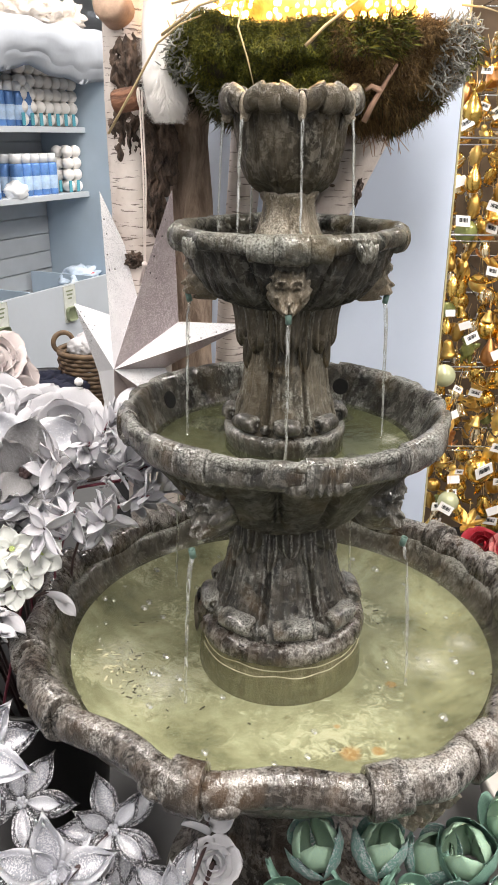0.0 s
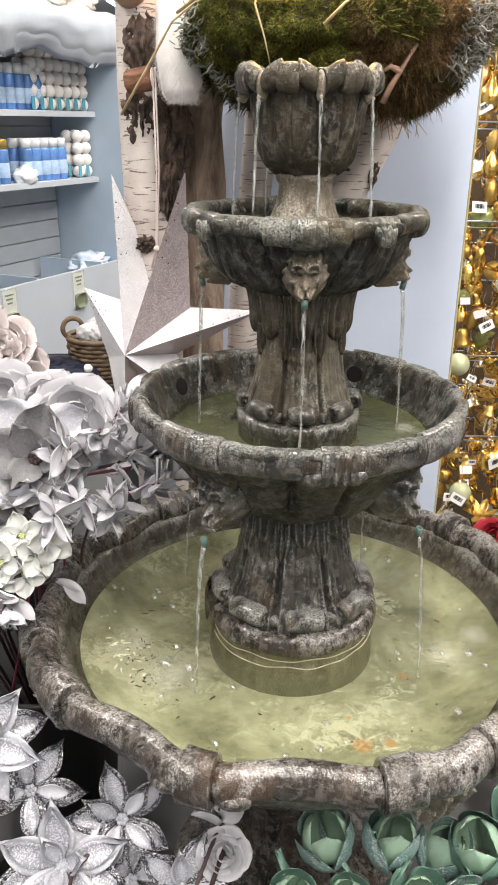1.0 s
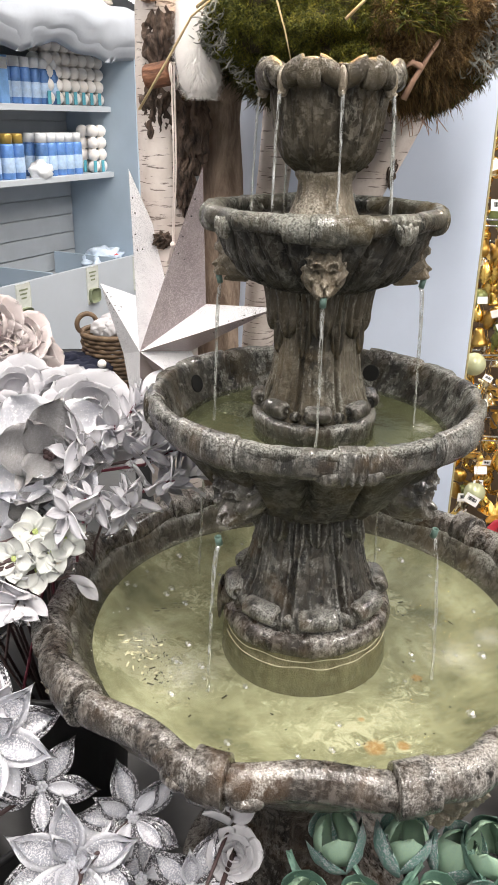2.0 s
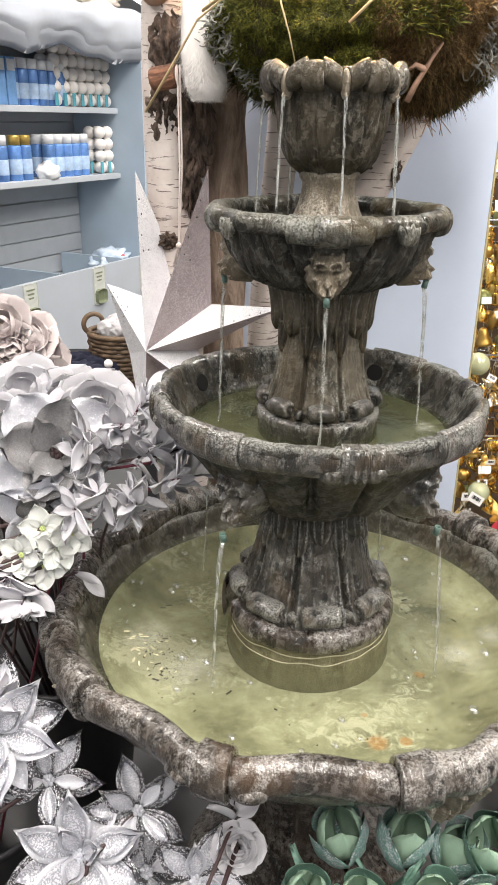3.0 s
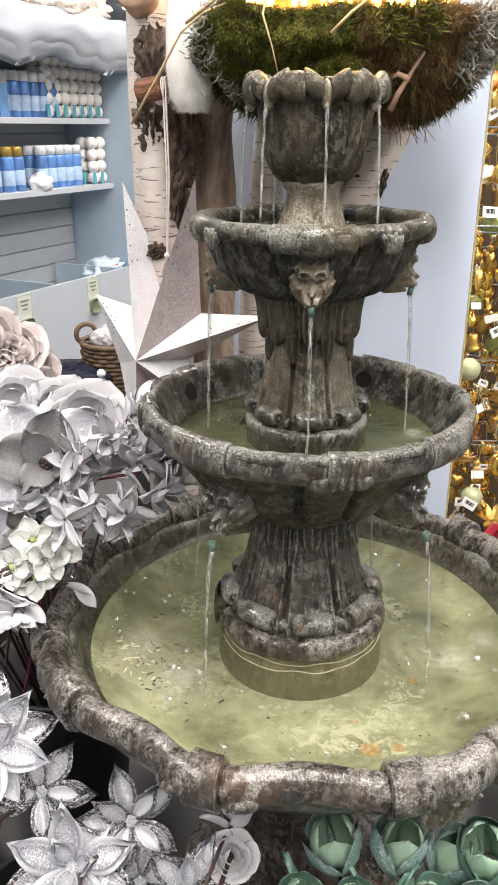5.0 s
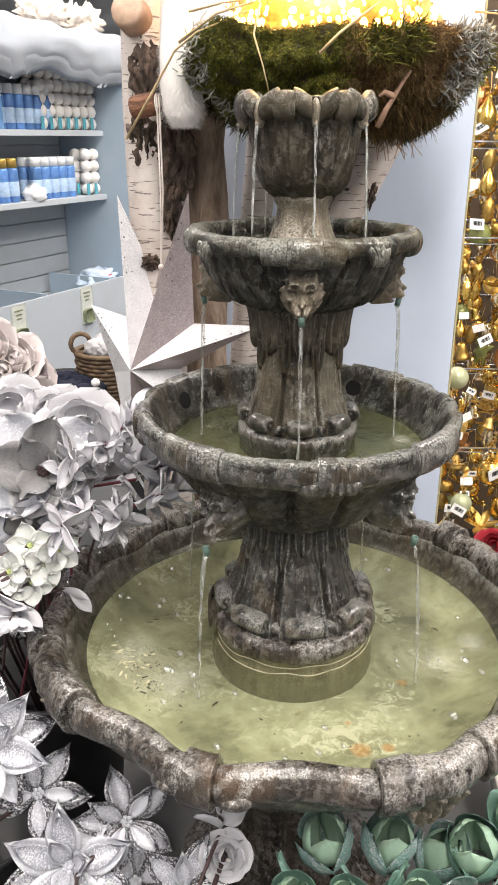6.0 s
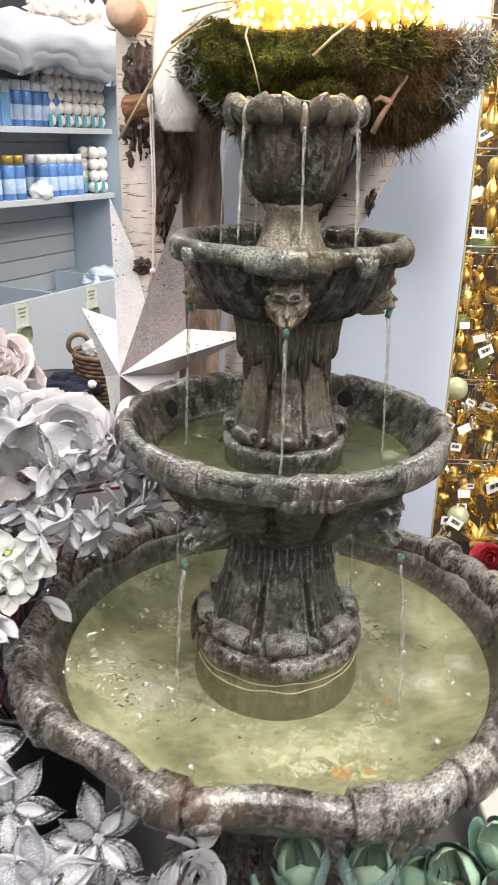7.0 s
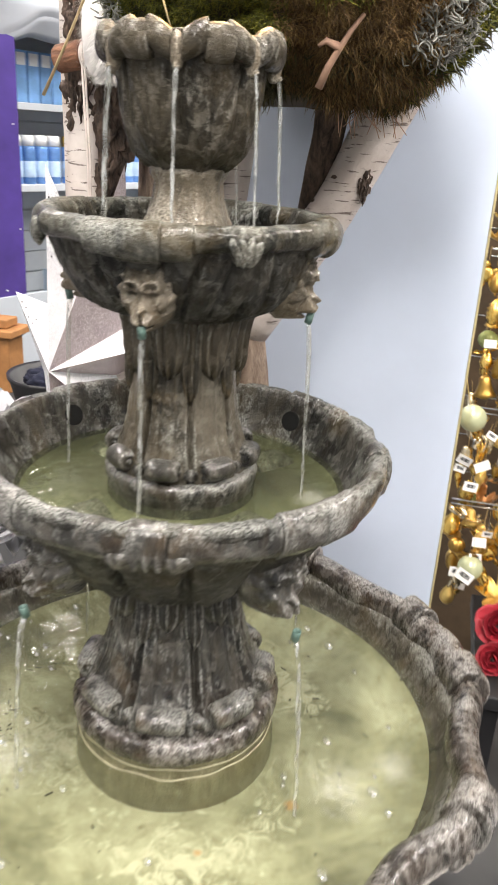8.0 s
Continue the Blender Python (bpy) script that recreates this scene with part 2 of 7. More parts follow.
def algae_floor(name="algae_floor", k=1.0, rust_spots=()):
    """Green slime with pale flaky patches, dirt, fine cracks and a few rust stains."""
    m, nt, b = nodes_of(name)
    v = coords(nt)
    big = tex_noise(nt, 6.0, 8, 0.70, v, 0.25)
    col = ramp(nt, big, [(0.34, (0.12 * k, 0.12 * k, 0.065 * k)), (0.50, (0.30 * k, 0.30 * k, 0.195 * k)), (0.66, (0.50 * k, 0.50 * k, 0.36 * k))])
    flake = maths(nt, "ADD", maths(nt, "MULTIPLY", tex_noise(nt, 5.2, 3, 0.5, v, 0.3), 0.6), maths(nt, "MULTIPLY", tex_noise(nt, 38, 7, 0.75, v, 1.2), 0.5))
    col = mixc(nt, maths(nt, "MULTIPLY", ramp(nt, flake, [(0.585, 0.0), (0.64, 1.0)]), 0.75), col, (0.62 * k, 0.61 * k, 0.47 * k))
    dirt = ramp(nt, tex_noise(nt, 34, 5, 0.7, v), [(0.60, 0.0), (0.68, 1.0)])
    col = mixc(nt, maths(nt, "MULTIPLY", dirt, 0.6), col, (0.14, 0.13, 0.06))
    for fx, fy, fr_ in rust_spots:
        d = nt.nodes.new("ShaderNodeVectorMath")
        d.operation = "DISTANCE"
        nt.links.new(v, d.inputs[0])
        d.inputs[1].default_value = (fx, fy, 0.607)
        near = maths(nt, "SUBTRACT", 1.0, maths(nt, "DIVIDE", d.outputs["Value"], fr_))
        near = maths(nt, "ADD", near, maths(nt, "MULTIPLY", tex_noise(nt, 55, 4, 0.7, v), 1.0))
        col = mixc(nt, maths(nt, "MULTIPLY", ramp(nt, near, [(0.55, 0.0), (0.95, 1.0)]), 0.6), col, (0.44, 0.20, 0.04))
    nt.links.new(col, b.inputs["Base Color"])
    b.inputs["Roughness"].default_value = 0.7
    return m


def water(name, tint, ripple, scale, foam_spots=(), murk=0.12):
    """Clear water, see-through, with gloss by Fresnel, ripples, and foam where the jets fall."""
    m, nt, b = nodes_of(name)
    out = nt.nodes["Material Output"]
    nt.nodes.remove(b)
    tr = nt.nodes.new("ShaderNodeBsdfTransparent")
    tr.inputs[0].default_value = (*tint, 1)
    gl = nt.nodes.new("ShaderNodeBsdfGlossy")
    gl.inputs["Roughness"].default_value = 0.04
    fr = nt.nodes.new("ShaderNodeFresnel")
    fr.inputs[0].default_value = 1.33
    mx = nt.nodes.new("ShaderNodeMixShader")
    v = coords(nt)
    n1 = tex_noise(nt, scale, 3, 0.5, v, 1.2)
    n2 = tex_noise(nt, scale * 3.1, 2, 0.5, v, 0.6)
    bp = nt.nodes.new("ShaderNodeBump")
    bp.inputs["Strength"].default_value, bp.inputs["Distance"].default_value = ripple, 0.02
    nt.links.new(maths(nt, "ADD", n1, maths(nt, "MULTIPLY", n2, 0.4)), bp.inputs["Height"])
    nt.links.new(bp.outputs[0], gl.inputs["Normal"])
    nt.links.new(bp.outputs[0], fr.inputs["Normal"])
    nt.links.new(fr.outputs[0], mx.inputs[0])
    nt.links.new(gl.outputs[0], mx.inputs[2])
    mk = nt.nodes.new("ShaderNodeBsdfDiffuse")
    mk.inputs[0].default_value = (0.44, 0.46, 0.33, 1)
    mm = nt.nodes.new("ShaderNodeMixShader")
    mm.inputs[0].default_value = murk
    nt.links.new(tr.outputs[0], mm.inputs[1])
    nt.links.new(mk.outputs[0], mm.inputs[2])
    nt.links.new(mm.outputs[0], mx.inputs[1])
    last = mx.outputs[0]
    if foam_spots:
        df = nt.nodes.new("ShaderNodeBsdfDiffuse")
        df.inputs[0].default_value = (0.68, 0.68, 0.58, 1)
        total = None
        for fx, fy, fr_ in foam_spots:
            d = nt.nodes.new("ShaderNodeVectorMath")
            d.operation = "DISTANCE"
            nt.links.new(v, d.inputs[0])
            d.inputs[1].default_value = (fx, fy, 0)
            k = maths(nt, "MAXIMUM", maths(nt, "SUBTRACT", 1.0, maths(nt, "DIVIDE", d.outputs["Value"], fr_)), 0.0)
            total = k if total is None else maths(nt, "MAXIMUM", total, k)
        foam = maths(nt, "ADD", maths(nt, "MULTIPLY", total, 0.42), maths(nt, "MULTIPLY", tex_noise(nt, 46, 8, 0.85, v, 2.2), 0.95))
        foam = ramp(nt, foam, [(0.72, 0.0), (0.95, 0.34)])
        foam = maths(nt, "MULTIPLY", foam, ramp(nt, total, [(0.0, 0.0), (0.12, 1.0)]))
        fm = nt.nodes.new("ShaderNodeMixShader")
        nt.links.new(foam, fm.inputs[0])
        nt.links.new(last, fm.inputs[1])
        nt.links.new(df.outputs[0], fm.inputs[2])
        last = fm.outputs[0]
    nt.links.new(last, out.inputs["Surface"])
    return m


M_ALGAE = algae_floor(rust_spots=[(0.120, -0.262, 0.022), (0.165, -0.255, 0.014), (0.205, -0.085, 0.013), (0.10, -0.20, 0.008)])
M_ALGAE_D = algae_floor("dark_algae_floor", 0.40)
M_HOLE = plain("dark_hole", (0.004, 0.004, 0.004), 1.0)

# ---- fountain ----
fountain = thing("fountain", "three-tier wet grey cast-stone fountain with lion-head spouts, lime-stained", "fountain")


def arc_piece(R, z, a0, a1, ra, rz, dip=0.0, end=0.86, steps=18, ring=22, lobe=0.0, tilt=0.0):
    """A moulded length of rim from angle a0 to a1; it bows inwards by dip."""
    bm = bmesh.new()
    rings = []
    us = [0.0, 0.015, 0.04, 0.08] + [0.08 + 0.84 * k / steps for k in range(1, steps)] + [0.92, 0.96, 0.985, 1.0]
    for u in us:
        a = a0 + (a1 - a0) * u
        near = min(u, 1 - u) * abs(a1 - a0) * R / 0.012
        s = end + (1 - end) * math.sin(min(1.0, near * 1.0) * math.pi / 2)
        s *= 1 + lobe * math.sin(math.pi * u)
        Rc = R - dip * math.sin(math.pi * u) ** 1.5
        row = []
        for k in range(ring):
            t = 2 * math.pi * k / ring
            w = 1 + 0.05 * noise.noise(Vector((a * 0.12, math.cos(t) * 1.4, math.sin(t) * 1.4 + R * 30))) + 0.018 * noise.noise(Vector((a * R * 1.6, math.cos(t) * 2.2, math.sin(t) * 2.2 + R * 30)))
            rr = Rc + ra * s * w * math.cos(t)
            row.append(bm.verts.new((rr * math.sin(radians(a)), -rr * math.cos(radians(a)), z + tilt * (u - 0.5) + rz * s * w * math.sin(t))))
        rings.append(row)
    for p, q in zip(rings, rings[1:]):
        for k in range(ring):
            j = (k + 1) % ring
            bm.faces.new((p[k], p[j], q[j], q[k]))
    bm.faces.new(rings[0][::-1])
    bm.faces.new(rings[-1])
    bmesh.ops.recalc_face_normals(bm, faces=bm.faces)
    return bm


def groove(a, centres, width):
    """1 in the middle of a groove, 0 away from it."""
    g = 0.0
    for c in centres:
        d = (a - c + 180) % 360 - 180
        g = max(g, math.exp(-(d / width) ** 2))
    return g


def polar(r, a, z):
    return (r * math.sin(radians(a)), -r * math.cos(radians(a)), z)


def facing(r, a, z, scale=1.0):
    """Pose on the fountain at that angle; local -y points outwards."""
    return Matrix.Translation(polar(r, a, z)) @ Matrix.Rotation(radians(a), 4, "Z") @ Matrix.Scale(scale, 4)


def relief(w, h, fn, nx=36, nz=40, back=0.02, deep=0.012, taper=1.0):
    """A carved mask: depth fn(u, v) towards -y over an oval w by h, closed at the back."""
    bm = bmesh.new()
    rows = []
    for j in range(nz + 1):
        v = j / nz * 2 - 1
        row = []
        for i in range(nx + 1):
            u = i / nx * 2 - 1
            # map the square onto a disc
            x, z = u * math.sqrt(1 - v * v / 2), v * math.sqrt(1 - u * u / 2)
            row.append(bm.verts.new((x * w, back - fn(x, z), z * h)))
        rows.append(row)
    for p, q in zip(rows, rows[1:]):
        for i in range(nx):
            bm.faces.new((p[i], p[i + 1], q[i + 1], q[i]))
    r = bmesh.ops.extrude_face_region(bm, geom=list(bm.faces))
    for e in r["geom"]:
        if isinstance(e, bmesh.types.BMVert):
            e.co.y = back + deep
            e.co.x, e.co.z = e.co.x * taper, e.co.z * taper + h * (1 - taper) * 0.6
    bmesh.ops.recalc_face_normals(bm, faces=bm.faces)
    return bm


def gauss(x, z, cx, cz, sx, sz):
    return math.exp(-((x - cx) / sx) ** 2 - ((z - cz) / sz) ** 2)


def lion_depth(x, z):
    """A broad worn lion mask: curled brow, sunk eyes, wide nose, heavy muzzle, mane of locks."""
    r = math.hypot(x, z)
    a = math.atan2(x, z)
    d = 0.028 * max(0.0, 1 - r ** 5)
    mane = math.exp(-((r - 0.84) / 0.13) ** 2)
    d += mane * (0.002 + 0.0032 * math.cos(a * 13 + 6 * r)) * (0.25 if z < -0.4 else 1.0)
    d += 0.006 * gauss(x, z, 0, 0.66, 0.55, 0.16)
    for s in (-1, 1):
        ring = math.hypot((x - s * 0.27) / 0.25, (z - 0.36) / 0.17)
        d += 0.0085 * math.exp(-((ring - 0.8) / 0.35) ** 2) * (0.5 if z < 0.3 else 1.0)
        d -= 0.0075 * gauss(x, z, s * 0.30, 0.13, 0.16, 0.07)
        d += 0.0040 * gauss(x, z, s * 0.30, 0.12, 0.07, 0.04)
        d += 0.0080 * gauss(x, z, s * 0.52, -0.08, 0.20, 0.16)
        d += 0.0110 * gauss(x, z, s * 0.22, -0.40, 0.20, 0.16)
        d -= 0.0050 * gauss(x, z, s * 0.48, -0.32, 0.06, 0.18)
        d -= 0.0065 * gauss(x, z, s * 0.12, -0.19, 0.05, 0.05)
    d += 0.0080 * gauss(x, z, 0, 0.06, 0.15, 0.26)
    d += 0.0120 * gauss(x, z, 0, -0.15, 0.20, 0.10)
    d += 0.0140 * gauss(x, z, 0, -0.48, 0.46, 0.34)
    d -= 0.0045 * gauss(x, z, 0, -0.38, 0.03, 0.12)
    d -= 0.0120 * gauss(x, z, 0, -0.62, 0.30, 0.05)
    d += 0.0070 * gauss(x, z, 0, -0.78, 0.26, 0.12)
    p = Vector((x, z, 1))
    return d + 0.0024 * noise.noise(p * 6) + 0.0020 * noise.noise(p * 14)


def lion_bmesh():
    bm = relief(0.046, 0.047, lion_depth, 60, 64, 0.02, 0.050, 0.62)
    for v in bm.verts:
        v.co.x *= 0.84 + 0.22 * max(-1.0, min(1.0, v.co.z / 0.047))
    return bm


def bracket_depth(x, z):
    d = 0.055 * (0.55 + 0.45 * z) * max(0.0, 1 - abs(x) ** 5)
    d += 0.007 * math.cos(x * 14) * (1 if z > -0.1 else 0.7) - 0.010 * gauss(0, z, 0, -0.05, 1, 0.08)
    return d + 0.003 * noise.noise(Vector((x * 6, z * 6, 4)))


W_LOW, W_MID, W_UP = 0.658, 1.057, 1.386
# pedestal under the lower basin
part("pedestal", lathe([(0.0, 0.0), (0.24, 0.0), (0.24, 0.04), (0.20, 0.07), (0.13, 0.12), (0.11, 0.26), (0.13, 0.40), (0.17, 0.48), (0.0, 0.50)], 64), M_STONE_LOW, fountain)
# lower basin: bowl and floor
def low_mod(a, r, z, i):
    g = groove(a, [c + 90 * k for k in range(4) for c in (17, 41, -15, 30)], 1.2)
    return (r * (1 - 0.012 * g) if r > 0.36 else r), z
part("lower_basin", lathe([(0.0, 0.49), (0.15, 0.49), (0.30, 0.545), (0.40, 0.61), (0.440, 0.66), (0.448, 0.688), (0.436, 0.703), (0.419, 0.695), (0.413, 0.676), (0.403, 0.657), (0.360, 0.628), (0.31, 0.606), (0.0, 0.602)], 144, low_mod), M_STONE_WALL, fountain)
part("basin_floor", lathe([(0.392, 0.652), (0.362, 0.632), (0.310, 0.610), (0.0, 0.607)], 96), M_ALGAE, fountain, "pale green algae-covered basin floor")
for k in range(4):
    c = 30 + 90 * k
    part("rim_band", arc_piece(0.459, 0.705, c - 14.3, c - 7.4, 0.034, 0.042, 0, 0.86, 8), M_STONE_LOW, fountain)
    part("rim_segment", arc_piece(0.452, 0.702, c - 7.4, c + 7.2, 0.029, 0.034, -0.010, 0.86), M_STONE_LOW, fountain)
    part("rim_band", arc_piece(0.458, 0.705, c + 7.2, c + 13.5, 0.034, 0.042, 0, 0.86, 8), M_STONE_LOW, fountain)
    part("rim_segment", arc_piece(0.455, 0.701, c + 13.5, c + 41.6, 0.0250, 0.031, 0.024 if k in (0, 3) else 0.014, 0.92, 22), M_STONE_LOW, fountain)
    part("rim_band", arc_piece(0.458, 0.705, c - 48.4, c - 42.4, 0.034, 0.042, 0, 0.84, 8), M_STONE_LOW, fountain)
    part("rim_segment", arc_piece(0.455, 0.701, c - 42.4, c - 14.3, 0.0250, 0.031, 0.024 if k in (0, 1) else 0.014, 0.92, 22), M_STONE_LOW, fountain)
    # medallion beside the single band, and the bracket below the pair of bands
    for da in (-39.5, -51.5):
        bm = join((blob(0.029, 0.013, 0.021, 3, 0.08), Matrix.Identity(4)), (blob(0.018, 0.016, 0.011, 3, 0.08), pose(0, -0.002, 0.001)))
        o = part("medallion", bm, M_STONE_LOW, fountain)
        o.matrix_basis = facing(0.463, c + da, 0.688)
    bm2 = relief(0.046, 0.050, bracket_depth, 28, 30, 0.0)
    o = part("bracket", bm2, M_STONE_FACE, fountain, "tan carved bracket")
    o.matrix_basis = facing(0.428, c, 0.632)


def fluted(n, depth, width, offset, ribs=0.0):
    def mod(a, r, z, i):
        cs = [offset + 360 * k / n for k in range(n)]
        return r * (1 - depth * groove(a, cs, width) + ribs * math.cos(radians((a - offset) * n)) * -0.5), z
    return mod


# lower column on its drum, with a notch for the cable at one side
def notch(a, z):
    return -0.055 * math.exp(-(nearest(a, -79, 1) / 6.0) ** 4)


M_LIMELINE = plain("lime_line", (0.40, 0.38, 0.26), 0.6, 0, 0.35, 40)
part("drum", carved([(0.152, 0.60), (0.151, 0.64), (0.148, 0.66), (0.1465, 0.672), (0.146, 0.694), (0.135, 0.696)], lambda a, z, s: notch(a, z) * step(z, 0.63, 0.66) + 0.0012 * step(z, 0.668, 0.665), 240, 40), M_DRUM, fountain, "olive algae-stained drum")
part("flange", carved([(0.135, 0.684), (0.148, 0.687), (0.156, 0.696), (0.1575, 0.708), (0.153, 0.720), (0.142, 0.727), (0.10, 0.730)], lambda a, z, s: notch(a, z) + 0.0012 * math.sin(radians(a * 7)), 240, 40, 0.0012), M_STONE_LOW, fountain)
for zl, rl, seed in ((0.677, 0.1475, 0.5), (0.664, 0.1495, 2.5)):
    part("lime_line", lathe([(rl, zl - 0.0013), (rl + 0.0010, zl), (rl, zl + 0.0013), (rl - 0.002, zl)], 160, lambda a, r, z, i: (r + notch(a, z), z + 0.007 * noise.noise(Vector((math.sin(radians(a)) * 3, math.cos(radians(a)) * 3, seed)))), closed=True), M_LIMELINE, fountain, "pale wavy lime line")
# the loose strip of stone that covers the cable
strip = part("cable_cover", arc_piece(0.160, 0.690, -103, -91, 0.0045, 0.040, 0, 0.9, 8), M_STONE_LOW, fountain, "thin stone strip over the cable notch")


def panels(offset, depth, bulge, rib):
    """Eight upright pillowed panels with deep grooves between them and a shallow furrow in each."""
    def fn(a, z, s):
        d = nearest(a, offset, 8)
        e = 22.5 - abs(d)
        h = bulge * (1 - (d / 22.5) ** 4) - depth * math.exp(-(e / 2.3) ** 2) + 0.35 * depth * math.exp(-((e - 4.2) / 1.6) ** 2)
        return h - rib * math.exp(-((abs(d) - 8.0) / 1.8) ** 2)
    return fn


def radius_at(profile):
    def fn(z):
        for (r0, z0), (r1, z1) in zip(profile, profile[1:]):
            if z0 <= z <= z1:
                return r0 + (r1 - r0) * (z - z0) / (z1 - z0)
        return profile[-1][0] if z > profile[-1][1] else profile[0][0]
    return fn


def hanging_leaf(rad, z0, z1, half, out0, out1, veins=3, tip=0.35):
    """A carved tongue-shaped leaf that lies on a column and hangs from z0 to z1; half: its half width in degrees."""
    bm = bmesh.new()
    nu, nv = 21, 20
    rows = []
    for j in range(nv + 1):
        v = j / nv
        w = half * (0.86 + 0.14 * v / tip) if v < tip else half * max(0.0, 1 - ((v - tip) / (1 - tip)) ** 2.2) ** 0.55
        row = []
        for i in range(nu):
            u = i / (nu - 1) * 2 - 1
            z = z0 + (z1 - z0) * v
            h = out0 + (out1 - out0) * v ** 1.6 * (1 - v ** 7) - 0.003 * v ** 7 + 0.0034 * (1 - abs(u)) ** 2 - 0.006 * abs(u) ** 5
            h += 0.0038 * math.cos(u * math.pi * (veins + 0.5) * (1 - 0.25 * v)) * (1 - 0.5 * abs(u)) + 0.0010 * noise.noise(Vector((u * 4, v * 6, z0 * 50)))
            r, a = rad(z) + h, radians(u * max(w, 0.4))
            row.append(bm.verts.new((r * math.sin(a), -r * math.cos(a), z + 0.004 * u * u * (1 - v))))
        rows.append(row)
    for p, q in zip(rows, rows[1:]):
        for i in range(nu - 1):
            bm.faces.new((p[i], q[i], q[i + 1], p[i + 1]))
    r = bmesh.ops.extrude_face_region(bm, geom=list(bm.faces))
    for e in r["geom"]:
        if isinstance(e, bmesh.types.BMVert):
            k = 1 - 0.014 / math.hypot(e.co.x, e.co.y)
            e.co.x, e.co.y = e.co.x * k, e.co.y * k
    bmesh.ops.recalc_face_normals(bm, faces=bm.faces)
    return bm


def ring_of(name, bm, m, n, offset, label=""):
    """n copies of a carved piece round the fountain's axis, each an object on one mesh."""
    first = part(name, bm, m, fountain, label)
    first.matrix_basis = Matrix.Rotation(radians(offset), 4, "Z")
    for k in range(1, n):
        share(name, first, Matrix.Rotation(radians(offset + 360 * k / n), 4, "Z"), fountain)


def roll(w, r, R, z, turn=12):
    """A scroll foot: a fat cushion across the panel with coiled ends."""
    half = [(0.0, -w), (r * 0.22, -w - 0.001), (r * 0.30, -w + 0.002), (r * 0.44, -w + 0.002), (r * 0.54, -w - 0.001), (r * 0.80, -w + 0.001), (r * 0.97, -w + 0.006), (r * 1.02, -w * 0.5), (r * 1.04, 0.0)]
    line = half + [(q, -x) for q, x in half[-2::-1]]
    bm = lathe(line, 30, lambda a, q, x, i: (q * (1 + 0.07 * noise.noise(Vector((math.sin(radians(a)), math.cos(radians(a)), x * 40))) + 0.05 * math.exp(-((a - 200) / 16) ** 2)), x))
    bm.transform(Matrix.Translation((0, -R, z)) @ pose(0, 0, 0, -turn) @ Matrix.Diagonal((1, 1.05, 0.88, 1)) @ Matrix.Rotation(radians(90), 4, "Y"))
    return bm


LOW_COL = [(0.136, 0.722), (0.130, 0.745), (0.117, 0.765), (0.107, 0.790), (0.099, 0.82), (0.092, 0.85), (0.087, 0.88), (0.085, 0.91), (0.092, 0.945)]
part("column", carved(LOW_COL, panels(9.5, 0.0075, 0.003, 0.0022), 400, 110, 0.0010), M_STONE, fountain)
ring_of("scroll", roll(0.034, 0.0215, 0.126, 0.747), M_STONE, 8, 9.5)
ring_of("scroll", roll(0.014, 0.013, 0.121, 0.739), M_STONE, 8, 32)
low_r = radius_at(LOW_COL)
ring_of("leaf", hanging_leaf(low_r, 0.945, 0.840, 15, 0.001, 0.009, 4), M_STONE, 8, 32)
ring_of("leaf", hanging_leaf(low_r, 0.948, 0.868, 17, 0.006, 0.014, 4), M_STONE, 8, 9.5)

# middle basin
def mid_petals(a, z, s):
    """Broad overlapping petals under the middle basin."""
    if s > 0.54:
        return -0.004 * math.exp(-(nearest(a, 4, 20) / 0.9) ** 2) * step(z, 1.06, 1.09)
    d = abs(nearest(a, 9.25, 16)) / 11.25
    t = (z - 0.950) / 0.125
    edge = 0.30 * d ** 2.6
    on = step(t, edge - 0.02, edge + 0.07)
    return on * (0.011 * (1 - 0.55 * d ** 4) - 0.008 * math.exp(-((1 - d) / 0.16) ** 2)) + 0.002 * on * math.cos(d * 9) * (1 - t)


